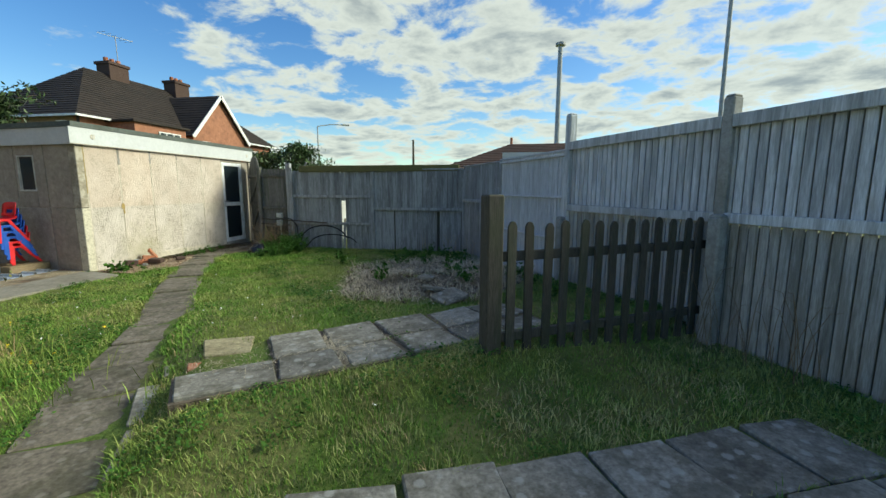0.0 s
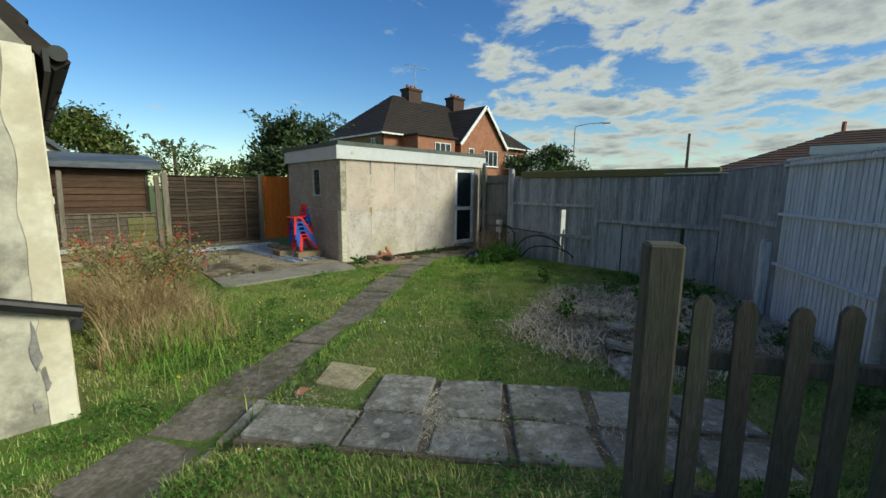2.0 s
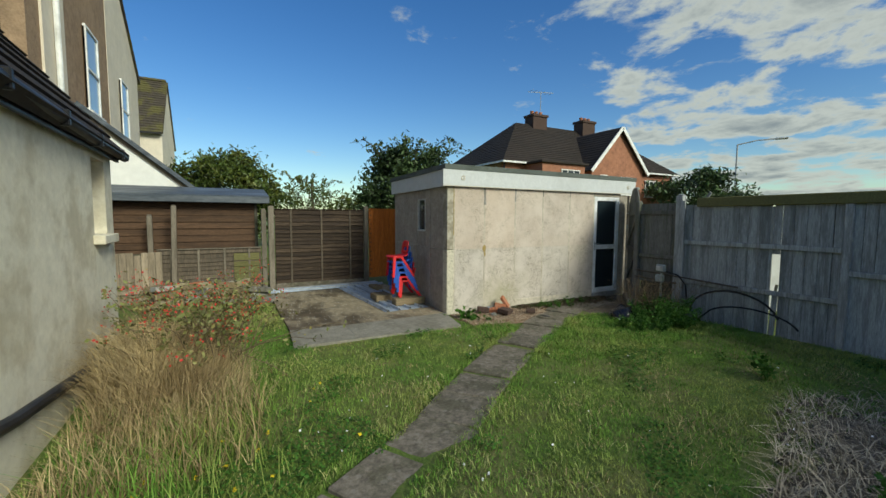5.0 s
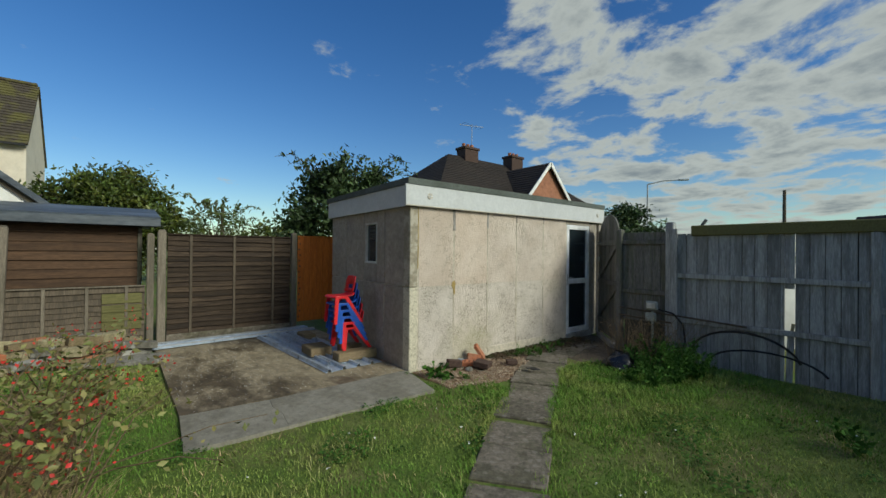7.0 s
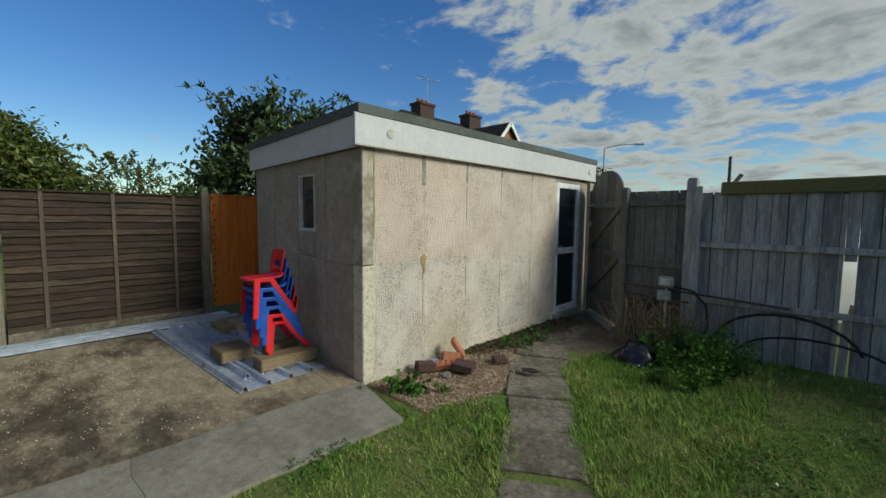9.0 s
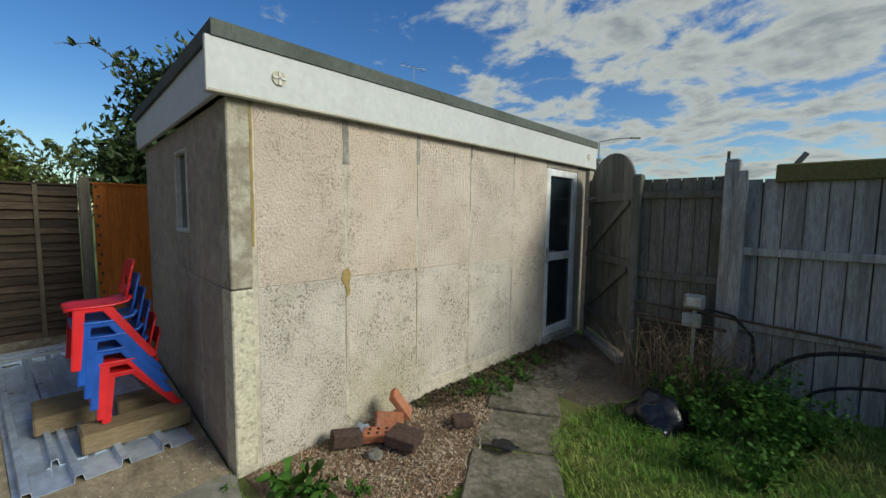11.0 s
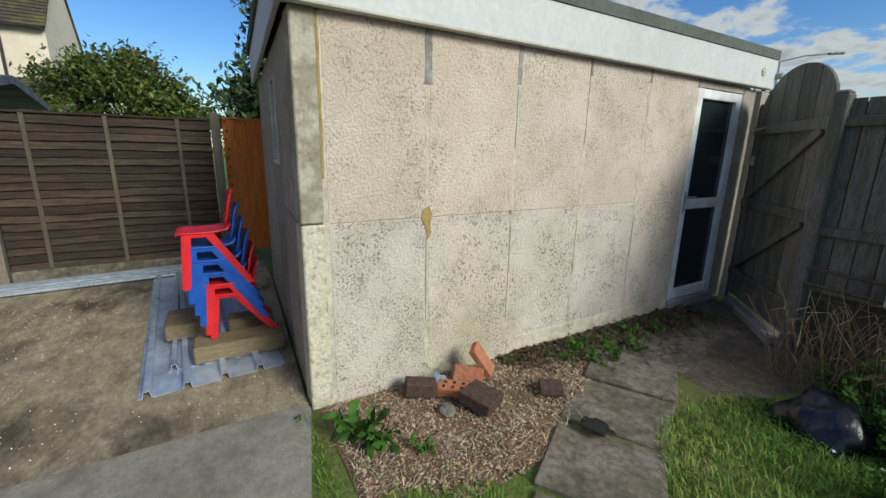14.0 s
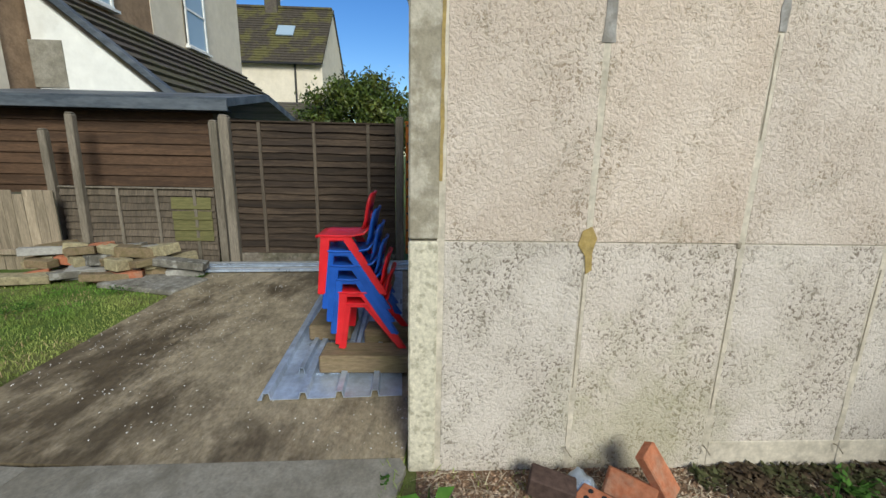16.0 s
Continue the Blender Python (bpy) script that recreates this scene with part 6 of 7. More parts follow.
def island_vary(m, lo, hi):
    """Lets each separate leaf or blade of a joined mesh have a tone of its own."""
    nt = m.node_tree
    g = nt.nodes.new("ShaderNodeNewGeometry")
    r = nt.nodes.new("ShaderNodeMapRange")
    r.inputs[3].default_value, r.inputs[4].default_value = lo, hi
    nt.links.new(g.outputs["Random Per Island"], r.inputs[0])
    hs = next(n for n in nt.nodes if n.bl_idname == "ShaderNodeHueSaturation")
    for l in list(hs.inputs["Value"].links):
        nt.links.remove(l)
    nt.links.new(r.outputs[0], hs.inputs["Value"])


for k_, lo_, hi_ in (("blade", 0.65, 1.35), ("weed", 0.65, 1.35), ("straw", 0.6, 1.3), ("deadstalk", 0.5, 1.35), ("bushleaf", 0.55, 1.4), ("berry", 0.7, 1.25), ("treeleaf", 0.5, 1.6), ("laurel", 0.5, 1.6), ("pebbles", 0.5, 1.6)):
    island_vary(M[k_], lo_, hi_)
for k_ in ("blade", "weed", "bushleaf", "treeleaf", "laurel", "straw"):
    b_ = M[k_].node_tree.nodes["Principled BSDF"]
    b_.inputs["Transmission Weight"].default_value = 0.0
    b_.inputs["Subsurface Weight"].default_value = 0.0


def np_mesh(name, verts, quads, tris, material):
    me = bpy.data.meshes.new(name)
    me.vertices.add(len(verts))
    me.vertices.foreach_set("co", verts.astype(np.float32).ravel())
    nl = quads.size + tris.size
    me.loops.add(nl)
    me.polygons.add(len(quads) + len(tris))
    me.loops.foreach_set("vertex_index", np.concatenate([quads.ravel(), tris.ravel()]).astype(np.int32))
    starts = np.concatenate([np.arange(len(quads)) * 4, quads.size + np.arange(len(tris)) * 3])
    me.polygons.foreach_set("loop_start", starts.astype(np.int32))
    me.update(calc_edges=True)
    me.validate()
    me.materials.append(material)
    return new(name, me)


def blades(name, roots, heights, widths, material, lean=0.5, label="", category="", heading=None):
    """Bent tapering blades on the given roots, as one mesh."""
    n = len(roots)
    rng = np.random.default_rng(len(name) + n)
    a = rng.uniform(0, 2 * np.pi, n)
    side = np.stack([np.cos(a), np.sin(a), np.zeros(n)], 1) * (widths / 2)[:, None]
    b = a + np.pi / 2 if heading is None else heading
    tip = np.stack([np.cos(b), np.sin(b), np.zeros(n)], 1) * (heights * lean * rng.uniform(0.2, 1.2, n))[:, None]
    up = np.zeros((n, 3))
    up[:, 2] = heights
    mid = roots + up * 0.55 + tip * 0.35
    top = roots + up * (1 - 0.15 * lean) + tip
    v = np.stack([roots - side, roots + side, mid + side * 0.75, mid - side * 0.75, top], 1).reshape(-1, 3)
    i = np.arange(n)[:, None] * 5
    return tagged(np_mesh(name, v, i + np.array([[0, 1, 2, 3]]), i + np.array([[3, 2, 4]]), material), label, category, kind="stuff")


def leaves(name, centres, size, material, parent=None, flat=0.0, seed=1, aspect=0.45, hang=0.0):
    """Small folded leaves at the given centres, as one mesh."""
    n = len(centres)
    rng = np.random.default_rng(seed)
    d = rng.normal(size=(n, 3))
    d[:, 2] = d[:, 2] * (1 - flat) - hang
    d /= np.linalg.norm(d, axis=1)[:, None]
    e = np.cross(d, rng.normal(size=(n, 3)) * np.array([1, 1, 1 - flat]) + np.array([0, 0, flat * 3]))
    e /= np.linalg.norm(e, axis=1)[:, None] + 1e-9
    s = size * rng.uniform(0.6, 1.3, n)[:, None]
    up = np.cross(d, e) * s * 0.12
    v = np.stack([centres - d * s * 0.5, centres + e * s * aspect * 0.5 + up, centres + d * s * 0.5, centres - e * s * aspect * 0.5 + up], 1).reshape(-1, 3)
    i = np.arange(n)[:, None] * 4
    ob = np_mesh(name, v, np.zeros((0, 4), int), np.concatenate([i + np.array([[0, 1, 2]]), i + np.array([[0, 2, 3]])]), material)
    ob.parent = parent
    return ob


# lawn
rng0 = np.random.default_rng(11)
PL = np.array(PATH_LINE)


def path_gap(x, y):
    p = np.stack([x, y], 1)
    best = np.full(len(x), 9.0)
    for a, b in zip(PL, PL[1:]):
        d = b - a
        t = np.clip(((p - a) @ d) / (d @ d), 0, 1)
        best = np.minimum(best, np.linalg.norm(p - a - t[:, None] * d, axis=1))
    return best


def wave(x, y, f, s):
    return (np.sin(x * f + s) * np.cos(y * f * 0.9 - s * 1.7) + np.sin((x + y) * f * 1.7 + 2 * s) * 0.6 + np.cos((x - 0.6 * y) * f * 2.9 + s) * 0.4) / 2


def lawn_points(n):
    x, y = rng0.uniform(-11.1, 3.4, n), rng0.uniform(0.0, 9.6, n)
    keep = np.ones(n, bool)
    keep &= ~((x < -7.42) & (y > 3.4))                       # garage and pad
    keep &= ~((x < -6.66) & (y > 3.34) & (y < 5.8))
    keep &= ~((x < -3.36) & (y < 1.4) & (x > -7.7))          # house wing
    keep &= ~((x < -7.6) & (y < 1.3))
    g = path_gap(x, y)
    keep &= g > np.where(y < 2.9, 0.29, 0.22) + 0.06 * wave(x, y, 6.0, 1.0) + 0.05 * wave(x, y, 17.0, 2.0)
    u, v = x * ROW.x + y * ROW.y, x * ACROSS.x + y * ACROSS.y
    keep &= ~((u > -0.34) & (u < 2.72) & (v > 2.84) & (v < 3.66) & (rng0.random(n) > 0.05 + 0.5 * (np.abs(v - 3.19) < 0.03) + 0.5 * (np.abs((u - 0.25) % 0.49) < 0.04)))
    lx, ly = (x + 0.98) * 0.917 + (y - 1.52) * 0.399, -(x + 0.98) * 0.399 + (y - 1.52) * 0.917
    seam = np.minimum(np.abs(((ly + 0.0) % 0.5)), 0.5 - ((ly + 0.0) % 0.5))
    keep &= ~((lx > 0.03) & (lx < 2.9) & (ly < -0.02) & (ly > -1.9) & ((seam > 0.03) | (rng0.random(n) > 0.4)))
    keep &= ~((x < -6.62 + 0.35 * (y - 5.9) + 0.08 * wave(x, y, 9.0, 2.0)) & (x < -6.3) & (y > 5.9) & (rng0.random(n) > 0.05))
    px = np.interp(y, PL[:, 1], PL[:, 0])
    keep &= ~((x < px) & (y > 6.55 + 0.12 * wave(x, y, 7.0, 1.0)))
    keep &= ~((x < -5.92 - 0.9 * np.maximum(0, 8.7 - y) + 0.08 * wave(x, y, 6.0, 3.0)) & (y > 8.2))
    r = np.hypot((x + 1.25) / 1.5, (y - 6.5) / 2.0)
    keep &= ~((r < 0.95 + 0.30 * wave(x, y, 3.0, 2.0)) & (rng0.random(n) > 0.05 + 0.5 * np.clip(wave(x, y, 4.3, 5.0), 0, 1)))
    fx = np.interp(y, [0.5, 2.35, 4.1, 6.04, 7.85, 9.48], [3.75, 2.82, 1.85, 0.72, -0.27, -1.16])
    keep &= (x < fx - 0.02) & (y < 9.5)
    bare = wave(x, y, 1.7, 0.4) + 0.5 * wave(x, y, 5.1, 2.2)
    keep &= rng0.random(n) > np.clip((bare - 0.45) * 1.2, 0, 0.75) * ~((y > 6.4) & (x < -4.4))
    return x[keep], y[keep], g[keep]


gx_, gy_, gg_ = lawn_points(520000)
gx_, gy_, gg_ = gx_[:300000], gy_[:300000], gg_[:300000]
root = np.stack([gx_, gy_, np.array([gz(a, b) for a, b in zip(gx_, gy_)])], 1)
hh = rng0.uniform(0.014, 0.034, len(gx_)) * (1 + 0.5 * wave(gx_, gy_, 2.3, 0.9) + 0.25 * wave(gx_, gy_, 9.0, 0.3))
hh *= 1 + 0.7 * np.exp(-((gg_ - 0.3) / 0.12) ** 2)
_v = gx_ * ACROSS.x + gy_ * ACROSS.y
_u = gx_ * ROW.x + gy_ * ROW.y
hh *= 1 + 0.8 * ((_v > 2.25) & (_v < 2.72) & (_u > -0.6)) + 0.8 * ((gy_ > 8.8) | (gx_ > 1.2))
blades("grass", root, np.clip(hh, 0.012, 0.16), rng0.uniform(0.003, 0.0065, len(gx_)), M["blade"], 0.9, "short patchy green lawn grass with yellowed tips", "grass")

# dead blades in the lawn
dx_, dy_, dg_ = lawn_points(60000)
keep_ = wave(dx_, dy_, 2.6, 4.1) + 0.7 * wave(dx_, dy_, 7.3, 0.7) > 0.15
dx_, dy_ = dx_[keep_], dy_[keep_]
blades("dead_grass", np.stack([dx_, dy_, np.array([gz(a, b) for a, b in zip(dx_, dy_)])], 1), rng0.uniform(0.02, 0.055, len(dx_)), rng0.uniform(0.003, 0.006, len(dx_)), M["straw"], 1.6, "dry yellowed grass among the green lawn", "grass")
# taller tufts
tx_, ty_, tg_ = lawn_points(150000)
keep_ = np.maximum(0, wave(tx_, ty_, 8.3, 1.9)) * np.maximum(0, wave(tx_, ty_, 3.1, 5.5) + 0.3) > 0.22
tx_, ty_ = tx_[keep_], ty_[keep_]
blades("grass_tufts", np.stack([tx_, ty_, np.array([gz(a, b) for a, b in zip(tx_, ty_)])], 1), rng0.uniform(0.03, 0.065, len(tx_)), rng0.uniform(0.003, 0.007, len(tx_)), M["blade"], 0.8, "taller tufts of grass in the lawn", "grass")

# longer, paler grass in the rough strip round the old patio and along the house; its light colour also brightens the
# shaded foreground
M["paleblade"] = surface("pale_grass_blade", (0.23, 0.30, 0.08), (0.37, 0.41, 0.15), (0.50, 0.44, 0.23), 9, 1.4, 0.85, 0, vary=0, amount=0.7, mottle=0.3, spec=0.1)
island_vary(M["paleblade"], 0.6, 1.35)
px_, py_, pg_ = lawn_points(560000)
pv_, pu_ = px_ * ACROSS.x + py_ * ACROSS.y, px_ * ROW.x + py_ * ROW.y
zone = ((pv_ < 2.75) & (px_ > -3.3) & (py_ > 0.2)) * 0.75 + ((px_ < -3.0) & (px_ > -6.2) & (py_ < 4.6) & (pg_ > 0.3)) * 0.22 + ((px_ > -4.4) & (py_ > 3.6) & (py_ < 6.4)) * 0.14
sel = (rng0.random(len(px_)) < zone * np.clip(0.45 + wave(px_, py_, 3.7, 2.7) + 0.6 * wave(px_, py_, 11.0, 1.2), 0, 1))
px_, py_ = px_[sel][:80000], py_[sel][:80000]
blades("pale_grass", np.stack([px_, py_, np.array([gz(a, b) for a, b in zip(px_, py_)])], 1), rng0.uniform(0.025, 0.075, len(px_)), rng0.uniform(0.003, 0.0065, len(px_)), M["paleblade"], 1.1, "longer pale yellow-green grass in rough patches", "grass")

# lush grass hanging over the path edge and round the weeds by the gate
lx_, ly_, lg_ = lawn_points(480000)
near_ = ((lx_ < -4.6) & (ly_ > 6.0)) * 1.1 + (lg_ < 0.42) * 0.30 + ((lx_ < -5.6) & (ly_ > 5.6)) * 0.5
sel = rng0.random(len(lx_)) < near_ * np.clip(0.75 + wave(lx_, ly_, 5.3, 0.7), 0.15, 1)
lx_, ly_ = lx_[sel][:60000], ly_[sel][:60000]
blades("edge_grass", np.stack([lx_, ly_, np.array([gz(a, b) for a, b in zip(lx_, ly_)])], 1), rng0.uniform(0.025, 0.07, len(lx_)) * np.where(ly_ < 4.5, 0.6, 1.2), rng0.uniform(0.003, 0.007, len(lx_)), M["blade"], 1.0, "longer lush grass along the path and by the gate", "grass")

# low clover and dandelion leaves in the lawn
wx_, wy_, wg_ = lawn_points(230000)
sel = (wave(wx_, wy_, 1.9, 3.3) + 0.6 * wave(wx_, wy_, 4.7, 1.3) + 0.9 * np.exp(-((wx_ + 4.2) ** 2 + (wy_ - 2.4) ** 2) / 1.2) + 0.8 * np.exp(-((wx_ * ACROSS.x + wy_ * ACROSS.y - 2.5) / 0.22) ** 2) * (wx_ > -2.4)) > 0.55
wx_, wy_ = wx_[sel][:48000], wy_[sel][:48000]
cen = np.stack([wx_, wy_, np.array([gz(a, b) for a, b in zip(wx_, wy_)]) + rng0.uniform(0.015, 0.06, len(wx_))], 1)
tagged(leaves("clover", cen, 0.026, M["weed"], None, 0.75, 5, 0.8), "low clover and weed leaves among the grass", "weeds", kind="stuff")

# dandelions by the path and daisies in the lawn
M["yellow"] = surface("dandelion_petal", (0.70, 0.50, 0.02), (0.80, 0.62, 0.04), None, 30, 2, 0.7, 0)
for nm, mk, lb, n_, cx_, cy_, sp_, sz_ in (("dandelions", "yellow", "yellow dandelion heads among clover", 22, -4.1, 2.6, 0.55, 0.03), ("daisies", "paint", "scattered small white daisies in the lawn", 90, -4.0, 4.6, 1.9, 0.017)):
    fx_, fy_ = rng0.normal(cx_, sp_, n_), rng0.normal(cy_, sp_ * 0.9, n_)
    ok = (path_gap(fx_, fy_) > 0.35) & (fx_ > -6.4) & (fx_ < -0.5) & (fy_ > 1.7)
    cen = np.stack([fx_, fy_, np.array([gz(a, b) for a, b in zip(fx_, fy_)]) + 0.055], 1)[ok]
    cen = np.repeat(cen, 3, 0) + rng0.normal(0, sz_ * 0.2, (3 * int(ok.sum()), 3))
    tagged(leaves(nm, cen, sz_, M[mk], None, 0.8, 12, 0.9), lb, "flowers", kind="stuff")

# dry stalks and dead stems on the bare heap, and debris in slab joints
n_ = 11000
th, rr = rng0.uniform(0, 6.28, n_), np.sqrt(rng0.uniform(0, 1, n_))
hx, hy = -1.2 + 1.65 * rr * np.cos(th) * (1 + 0.15 * np.sin(3 * th)), 6.55 + 2.15 * rr * np.sin(th)
fe_ = np.interp(hy, [4.1, 6.04, 7.85, 9.48], [1.85, 0.72, -0.27, -1.16]) - 0.1
hx = np.minimum(hx, fe_)
hr = np.stack([hx, hy, np.array([gz(a, b) for a, b in zip(hx, hy)]) - 0.01], 1)
blades("dead_stalks", hr, rng0.uniform(0.03, 0.17, n_), rng0.uniform(0.004, 0.009, n_), M["deadstalk"], 2.2, "matted dry stalks on the bare soil heap", "dead plants")
clods = [(x, y, gz(x, y) + 0.01) for x, y in zip(hx[:900], hy[:900])]
stones("soil_clods", clods, 0.012, 0.05, "soil", "dark soil clods on the bare heap", "soil")
n_ = 2400
du, dv = rng0.uniform(-0.3, 2.4, n_), 3.2 + rng0.normal(0, 0.16, n_)
du = np.where(rng0.random(n_) < 0.45, 0.71 + rng0.normal(0, 0.07, n_), du)
jx, jy = du * ROW.x + dv * ACROSS.x, du * ROW.y + dv * ACROSS.y
blades("joint_debris", np.stack([jx, jy, np.full(n_, 0.185)], 1), rng0.uniform(0.006, 0.02, n_), rng0.uniform(0.003, 0.006, n_), M["deadstalk"], 3.5, "dry plant debris lying in the slab joints", "dead plants")

verts_, faces_ = [(-1.25, 6.5, gz(-1.25, 6.5) + 0.012)], []
for j in range(1, 9):
    for i in range(36):
        a_ = i * math.pi / 18
        k_ = j / 8 * (1 + 0.30 * noise.noise(Vector((math.cos(a_) * 2, math.sin(a_) * 2, 1))) + 0.07 * noise.noise(Vector((math.cos(a_) * 6, math.sin(a_) * 6, 4))))
        x_, y_ = -1.25 + 1.5 * k_ * math.cos(a_), 6.5 + 2.0 * k_ * math.sin(a_)
        verts_.append((x_, y_, gz(x_, y_) + (0.012 if j < 8 else -0.03) + 0.02 * noise.noise(Vector((x_ * 9, y_ * 9, 2)))))
for i in range(36):
    faces_.append((0, 1 + i, 1 + (i + 1) % 36))
    for j in range(7):
        p_, q_ = 1 + j * 36, 1 + (j + 1) * 36
        faces_.append((p_ + i, q_ + i, q_ + (i + 1) % 36, p_ + (i + 1) % 36))
tagged(raw("soil_bed", verts_, faces_, M["soil"], smooth=True), "bare dug soil heap in the lawn", "soil", kind="structure")

n_ = 2600
qx, qy = rng0.uniform(-7.38, -6.45, n_), rng0.uniform(5.98, 8.7, n_)
ok = np.array([in_gravel(a, b) for a, b in zip(qx, qy)])
qx, qy = qx[ok], qy[ok]
blades("gravel_litter", np.stack([qx, qy, np.array([gz(a, b) for a, b in zip(qx, qy)]) + 0.012], 1), rng0.uniform(0.01, 0.035, len(qx)), rng0.uniform(0.002, 0.005, len(qx)), M["deadstalk"], 4.0, "dry twigs and straw lying on the gravel", "dead plants")

# fallen leaves and low weeds along the garage foot
n_ = 2600
ly_ = rng0.uniform(7.3, 9.7, n_)
lx_ = -7.38 + np.abs(rng0.normal(0, 0.22, n_)) * np.clip((ly_ - 6.9) * 0.9, 0.3, 1.0)
ok = lx_ < -6.5
cen = np.stack([lx_, ly_, np.array([gz(a, b) for a, b in zip(lx_, ly_)]) + rng0.uniform(0.012, 0.05, n_)], 1)[ok]
M["deadleaf"] = surface("dark_dead_leaf", (0.045, 0.030, 0.018), (0.11, 0.075, 0.045), (0.05, 0.075, 0.02), 20, 4, 0.8, 0, vary=0, amount=0.6)
tagged(leaves("leaf_litter", cen, 0.042, M["deadleaf"], None, 0.7, 9, 0.6), "dark fallen leaves drifted along the garage foot", "dead leaves", kind="stuff")

# small plants


def weed_plant(x, y, r, n, size, mat_key, label, stem=True, z=None, name="weed"):
    z0 = gz(x, y) if z is None else z
    t = thing(name, label, "weed", (x, y, z0))
    cs = []
    bm = bmesh.new()
    for k in range(max(4, n // 9)):
        a, l = random.uniform(0, 6.28), random.uniform(0.5, 1.0)
        tipp = Vector((math.cos(a) * r * l * 0.8, math.sin(a) * r * l * 0.8, r * random.uniform(0.5, 1.3)))
        tube([(0, 0, 0), tipp * 0.5 + Vector((0, 0, r * 0.15)), tipp], 0.004, 4, bm, 0.5)
        for q in range(9):
            p = tipp * random.uniform(0.35, 1.05)
            cs.append((p.x + wob(size * 0.6), p.y + wob(size * 0.6), max(0.01, p.z + wob(size * 0.5))))
    tagged(part("stem", bm, M["weed" if stem else "twig"], t), kind="stuff")
    leaves("foliage", np.array(cs), size, M[mat_key], t, 0.35, int(abs(x * 100) + abs(y * 10)), 0.6)
    return t


weed_plant(-7.02, 6.08, 0.15, 27, 0.11, "weed", "broad-leaved green weed at the garage corner")
weed_plant(-6.90, 6.17, 0.09, 18, 0.08, "weed", "broad-leaved green weed at the garage corner")
for x, y in ((-7.2, 7.95), (-7.05, 8.15), (-6.98, 7.9), (-7.22, 8.6), (-7.1, 8.85), (-6.9, 8.05)):
    weed_plant(x, y, 0.11, 54, 0.04, "weed", "small green weed at the garage foot")
weed_plant(-6.75, 6.35, 0.09, 30, 0.04, "weed", "small green weed in the gravel")
weed_plant(-7.1, 7.75, 0.12, 60, 0.035, "weed", "small green weed at the garage foot")
weed_plant(-6.95, 8.35, 0.14, 60, 0.04, "weed", "small green weed at the garage foot")
for x, y, r, n, s in ((-5.25, 9.0, 0.50, 520, 0.06), (-4.95, 8.75, 0.42, 420, 0.055), (-5.6, 8.95, 0.48, 420, 0.06), (-5.45, 8.45, 0.30, 260, 0.05), (-5.05, 8.35, 0.24, 200, 0.045), (-5.9, 8.9, 0.3, 200, 0.05), (-5.15, 8.0, 0.30, 300, 0.05), (-5.45, 8.0, 0.22, 220, 0.045), (-5.1, 8.6, 0.50, 480, 0.06), (-5.65, 8.6, 0.34, 300, 0.055)):
    weed_plant(x, y, r * 0.72, n, s * 0.82, "weed", "leafy green weeds along the back fence", name="weed_clump")
for x, y in ((-3.35, 7.55), (-2.2, 8.6), (-1.5, 8.7), (-1.1, 8.2), (-1.9, 8.9), (0.2, 5.6), (0.5, 5.0), (0.0, 6.2), (-0.4, 7.0), (-1.9, 5.6), (-1.5, 6.9), (-0.9, 5.9), (-2.1, 7.4), (-1.2, 7.9), (-0.6, 5.3)):
    weed_plant(x, y, 0.22, 90, 0.06, "weed", "low green weeds beside the fence", name="weed_clump")


def stems(name, label, roots, h, n, lean, mat_key="twig", rad=0.004):
    t = thing(name, label, "dead plants", (0, 0, 0))
    for k in range(n):
        x, y = random.choice(roots)
        x, y = x + wob(0.16), y + wob(0.12)
        z = gz(x, y)
        a, hh_ = random.uniform(0, 6.28), h * random.uniform(0.5, 1.1)
        dx, dy = math.cos(a) * hh_ * lean, math.sin(a) * hh_ * lean
        part("stem", tube([(x, y, z - 0.02), (x + dx * 0.3, y + dy * 0.3, z + hh_ * 0.55), (x + dx * 0.7, y + dy * 0.7, z + hh_ * 0.9), (x + dx, y + dy, z + hh_ * (1.0 - 0.2 * lean))], rad, 4, None, 0.4), M[mat_key], t)
    return t


stems("dead_stems", "bare brown dead stems among the weeds by the gate", [(-5.95, 9.1), (-5.7, 9.15), (-6.15, 9.0), (-5.4, 9.2), (-5.85, 8.85), (-5.6, 8.9)], 0.72, 150, 0.6)
stems("dead_stems", "thin bare climbing stems at the foot of the fence post", [(1.95, 3.6), (1.75, 3.85), (2.1, 3.3)], 0.75, 26, 0.35, rad=0.003)
stems("dead_stems", "dry stems at the back fence corner", [(-1.4, 9.0), (-0.9, 8.7), (-2.1, 9.2)], 0.5, 20, 0.4, "straw")

# red-flowered bush and dry grass beside the house wing


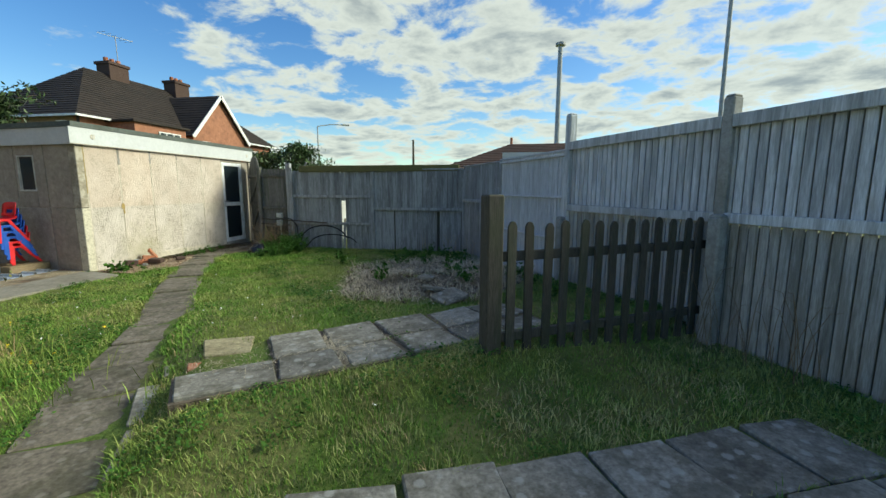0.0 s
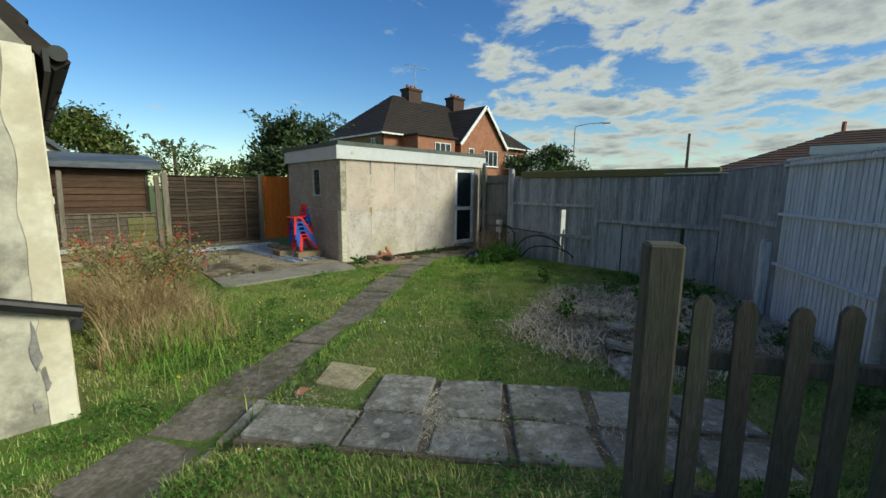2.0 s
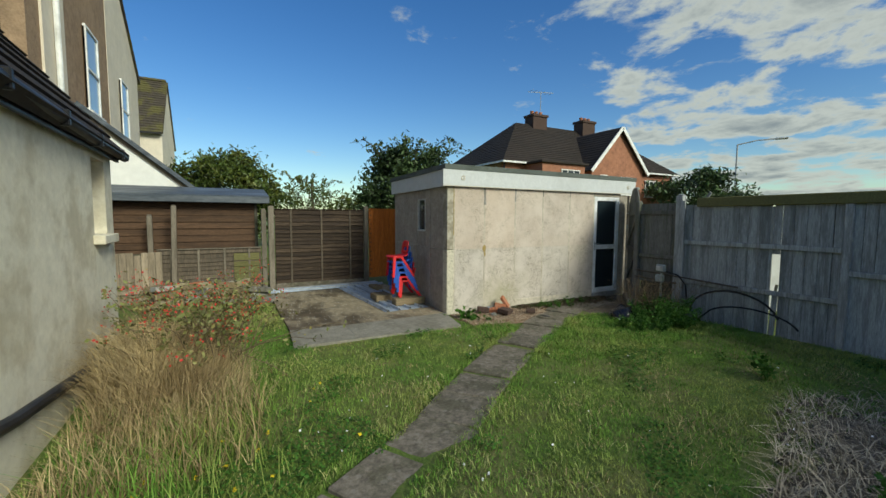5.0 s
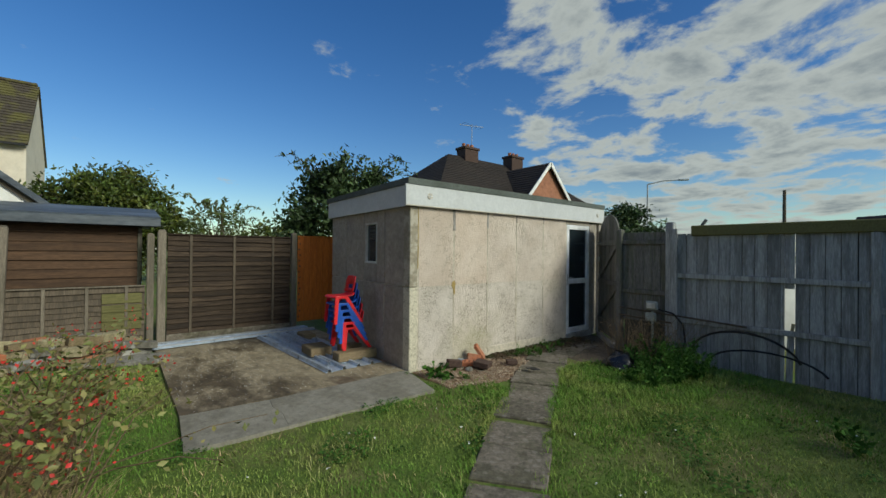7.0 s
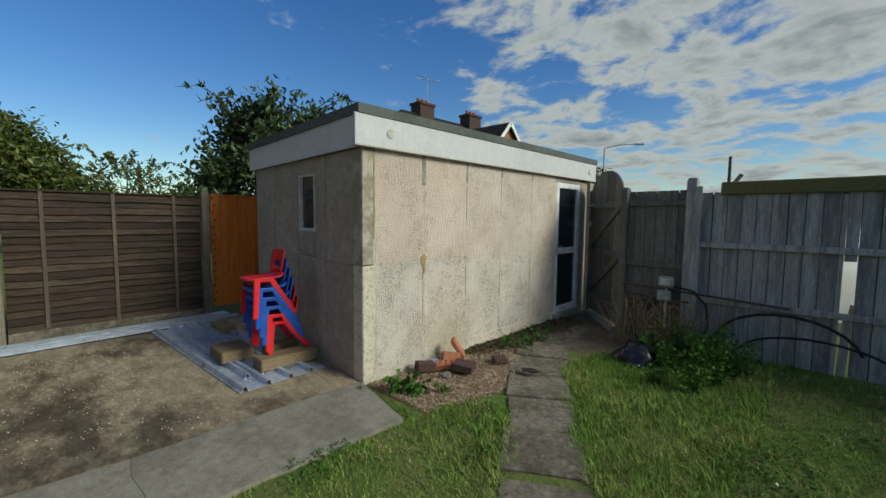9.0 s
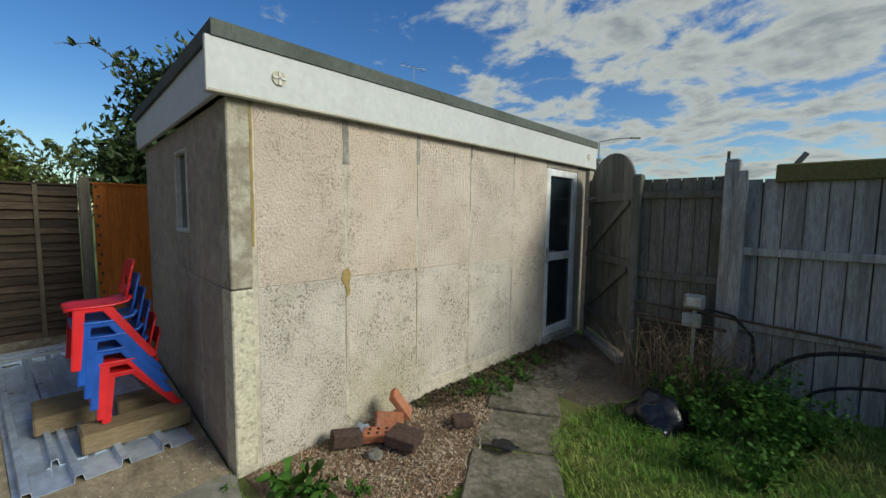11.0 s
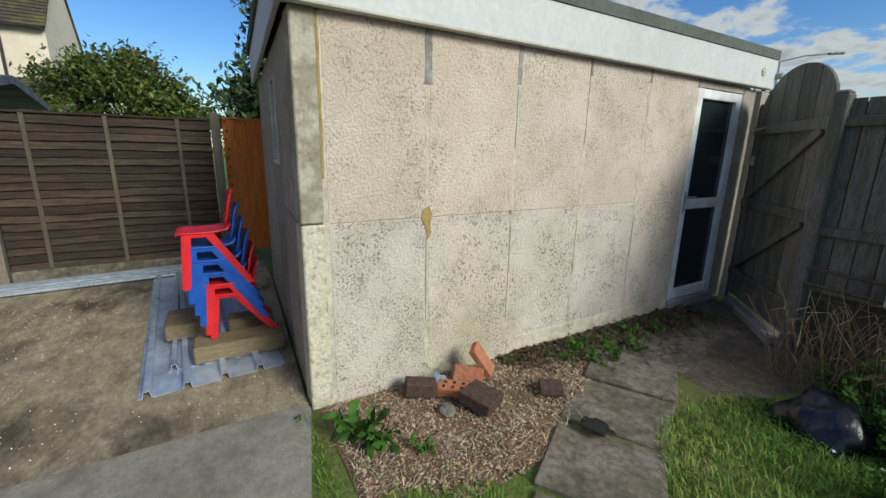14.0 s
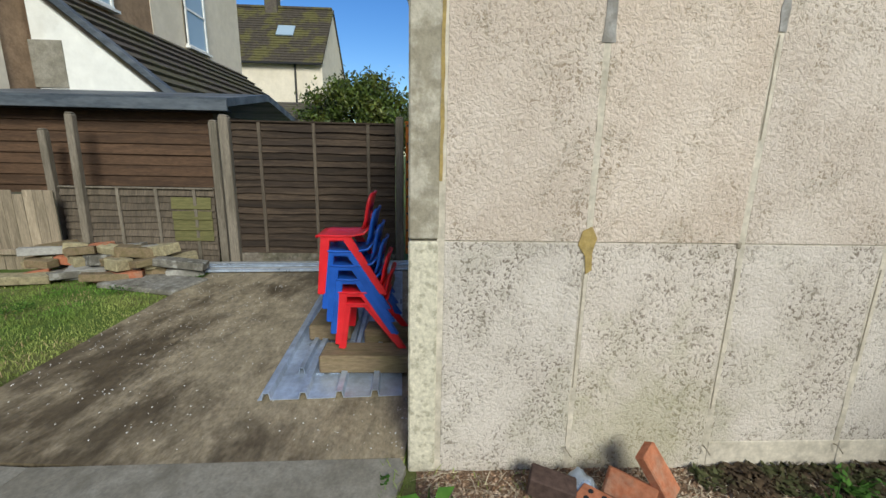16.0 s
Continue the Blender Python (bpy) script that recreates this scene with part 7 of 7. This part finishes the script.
def build_bush():
    t = thing("red_bush", "straggly bush with small green leaves and red flowers beside the house", "bush", (-6.55, 2.38, gz(-6.55, 2.38)))
    bm = bmesh.new()
    lv, rd = [], []
    for k in range(95):
        a = random.uniform(0, 6.28)
        l = random.uniform(0.45, 1.0)
        base = Vector((wob(0.75), wob(0.35), 0))
        tip_ = base * 0.6 + Vector((math.cos(a) * 1.45 * l, math.sin(a) * 0.80 * l, random.uniform(0.40, 1.02)))
        midp = base.lerp(tip_, 0.55) + Vector((0, 0, 0.18))
        tube([base, midp, tip_], 0.007, 5, bm, 0.3)
        for q in range(24):
            s = random.uniform(0.35, 1.0)
            p = (base.lerp(midp, s * 2) if s < 0.5 else midp.lerp(tip_, s * 2 - 1)) + Vector((wob(0.10), wob(0.10), wob(0.09)))
            lv.append(tuple(p))
        if random.random() < 0.75:
            for q in range(12):
                rd.append(tuple(tip_ + Vector((wob(0.09), wob(0.09), wob(0.06)))))
    for k in range(22):
        base = Vector((wob(0.5), -0.45 + wob(0.12), 0))
        tip_ = base + Vector((wob(0.55), -0.28 + wob(0.12), random.uniform(0.6, 1.05)))
        tube([base, base.lerp(tip_, 0.5) + Vector((0, 0.08, 0.05)), tip_], 0.006, 5, bm, 0.3)
        for q in range(12):
            lv.append(tuple(base.lerp(tip_, random.uniform(0.6, 1.05)) + Vector((wob(0.09), wob(0.07), wob(0.05)))))
        for q in range(6):
            rd.append(tuple(tip_ + Vector((wob(0.08), wob(0.06), wob(0.05)))))
    for p, q in (((0.6, 0.5, 0.35), (1.2, 0.95, 0.50)), ((0.4, 0.5, 0.3), (0.75, 1.3, 0.52)), ((0.7, 0.3, 0.3), (1.35, 0.75, 0.15))):
        p, q = Vector(p), Vector(q)
        tube([p * 0.4, p, p.lerp(q, 0.6) + Vector((0, 0, 0.04)), q], 0.006, 5, bm, 0.4)
        for k in range(10):
            lv.append(tuple(p.lerp(q, random.uniform(0.4, 1.05)) + Vector((wob(0.05), wob(0.05), wob(0.05)))))
    part("branch", bm, M["twig"], t)
    leaves("foliage", np.array(lv), 0.052, M["bushleaf"], t, 0.2, 3, 0.55)
    leaves("blossom", np.array(rd), 0.024, M["berry"], t, 0.1, 4, 0.8)["label"] = "small bright red flowers"
    return t


build_bush()
n_ = 15000
ax, ay = rng0.normal(0, 0.72, n_), rng0.normal(0, 0.33, n_)
ax, ay = np.clip(ax, -1.6, 1.5), np.clip(ay, -0.42, 0.7)
sx_, sy_ = -5.95 + ax * 1.15, 1.95 + ay + 0.15 * np.sin(ax * 2)
sr = np.stack([sx_, sy_, np.array([gz(a, b) for a, b in zip(sx_, sy_)])], 1)
fall = np.exp(-(ax / 1.1) ** 2 - (ay / 0.6) ** 2)
blades("dry_grass", sr, rng0.uniform(0.15, 0.80, n_) * (0.42 + 0.70 * fall), rng0.uniform(0.003, 0.008, n_), M["straw"], 1.0, "tall dry straw-coloured grass beside the house wall", "dry grass")
n_ = 5200
ax, ay = rng0.normal(0, 0.8, n_), rng0.normal(0, 0.38, n_)
ok = (1.98 + ay > 1.45)
sx_, sy_ = (-5.3 + ax)[ok], (2.1 + ay)[ok]
sr = np.stack([sx_, sy_, np.array([gz(a, b) for a, b in zip(sx_, sy_)])], 1)
blades("rough_grass", sr, rng0.uniform(0.06, 0.34, len(sx_)), rng0.uniform(0.004, 0.009, len(sx_)), M["blade"], 0.9, "long rough green grass around the bush", "grass")

# trees


def tree(name, label, at, crown, radii, n, size, mat_key, seed, wisps=0, clumps=46, hang=0.0):
    """A trunk with limbs and a crown of leaf clumps with gaps between them."""
    r_ = np.random.default_rng(seed)
    t = thing(name, label, "tree", at)
    c = Vector(crown)
    bm = tube([(0, 0, -0.1), (wob(0.1), wob(0.1), c.z * 0.4), (c.x * 0.6, c.y * 0.6, c.z * 0.8), tuple(c)], 0.05 * max(radii), 7, None, 0.35)
    cs = []
    for k in range(clumps):
        d = r_.normal(size=3)
        d /= np.linalg.norm(d)
        q = r_.uniform(0.35, 1.0) ** 0.5
        p = np.array(crown) + d * np.array(radii) * q * r_.uniform(0.75, 1.12)
        p[2] = max(p[2], 0.25)
        if k % 3 == 0:
            tube([tuple(c * 0.75), tuple((Vector(p) + c) / 2), tuple(p)], 0.012 * max(radii), 5, bm, 0.3)
        s = r_.uniform(0.16, 0.30) * max(radii)
        cs.append(p + r_.normal(size=(n // clumps, 3)) * s * np.array([1, 1, 0.7]) * 0.62)
    for k in range(wisps):
        a = r_.uniform(0, 6.28)
        p0 = np.array(crown) + np.array([math.cos(a) * radii[0] * 0.5, math.sin(a) * radii[1] * 0.5, radii[2] * 0.55])
        l = r_.uniform(0.5, 1.0) * radii[2] * 0.75
        out = np.array([math.cos(a), math.sin(a), 0]) * l * r_.uniform(0.5, 1.3)
        pts = [p0, p0 + out * 0.4 + np.array([0, 0, l * 0.55]), p0 + out * 0.8 + np.array([0, 0, l * 0.72]), p0 + out * 1.25 + np.array([0, 0, l * 0.58])]
        tube([tuple(p) for p in pts], 0.012, 4, bm, 0.4)
        for j in range(26):
            s = r_.uniform(0.1, 3.0)
            i = min(2, int(s))
            cs.append((pts[i] + (pts[i + 1] - pts[i]) * (s - i) + r_.normal(size=3) * 0.035)[None])
    part("trunk", bm, M["bark"], t)
    leaves("crown", np.concatenate(cs), size, M[mat_key], t, 0.0, seed, 0.42, hang)
    return t


tree("dark_shrub_tree", "dark green arching shrub behind the garage and fence", (-12.3, 7.3, -0.05), (0, 0, 2.45), (1.3, 1.45, 1.3), 15000, 0.13, "treeleaf", 21, wisps=22, hang=0.5)
tree("round_tree", "rounded evergreen tree with yellow-green leaves", (-27.5, 2.8, -0.05), (0, 0, 3.1), (2.3, 2.6, 2.3), 19000, 0.25, "laurel", 22, clumps=90)
tree("hedge_tree", "thin-leaved small tree behind the fence", (-24.5, 6.6, -0.05), (0, 0, 2.5), (1.5, 1.7, 1.4), 1500, 0.20, "laurel", 23, wisps=10)
tree("hedge_tree", "low leafy hedge tree behind the fence", (-23.0, 9.2, -0.05), (0, 0, 1.8), (1.5, 2.0, 1.2), 2600, 0.24, "laurel", 24)
tree("hedge_tree", "low leafy hedge tree behind the fence", (-21.5, 11.8, -0.05), (0, 0, 1.8), (1.5, 2.0, 1.2), 2600, 0.24, "laurel", 25)
tree("street_tree", "rounded green street tree beyond the back fence", (-18.2, 31.5, -0.05), (0, 0, 3.1), (2.6, 3.0, 2.3), 7500, 0.32, "treeleaf", 26, clumps=60)
tree("ivy_mound", "dark ivy mound over the back gate", (-9.0, 11.4, -0.05), (0, 0, 1.4), (0.8, 0.6, 0.85), 1500, 0.09, "treeleaf", 27)
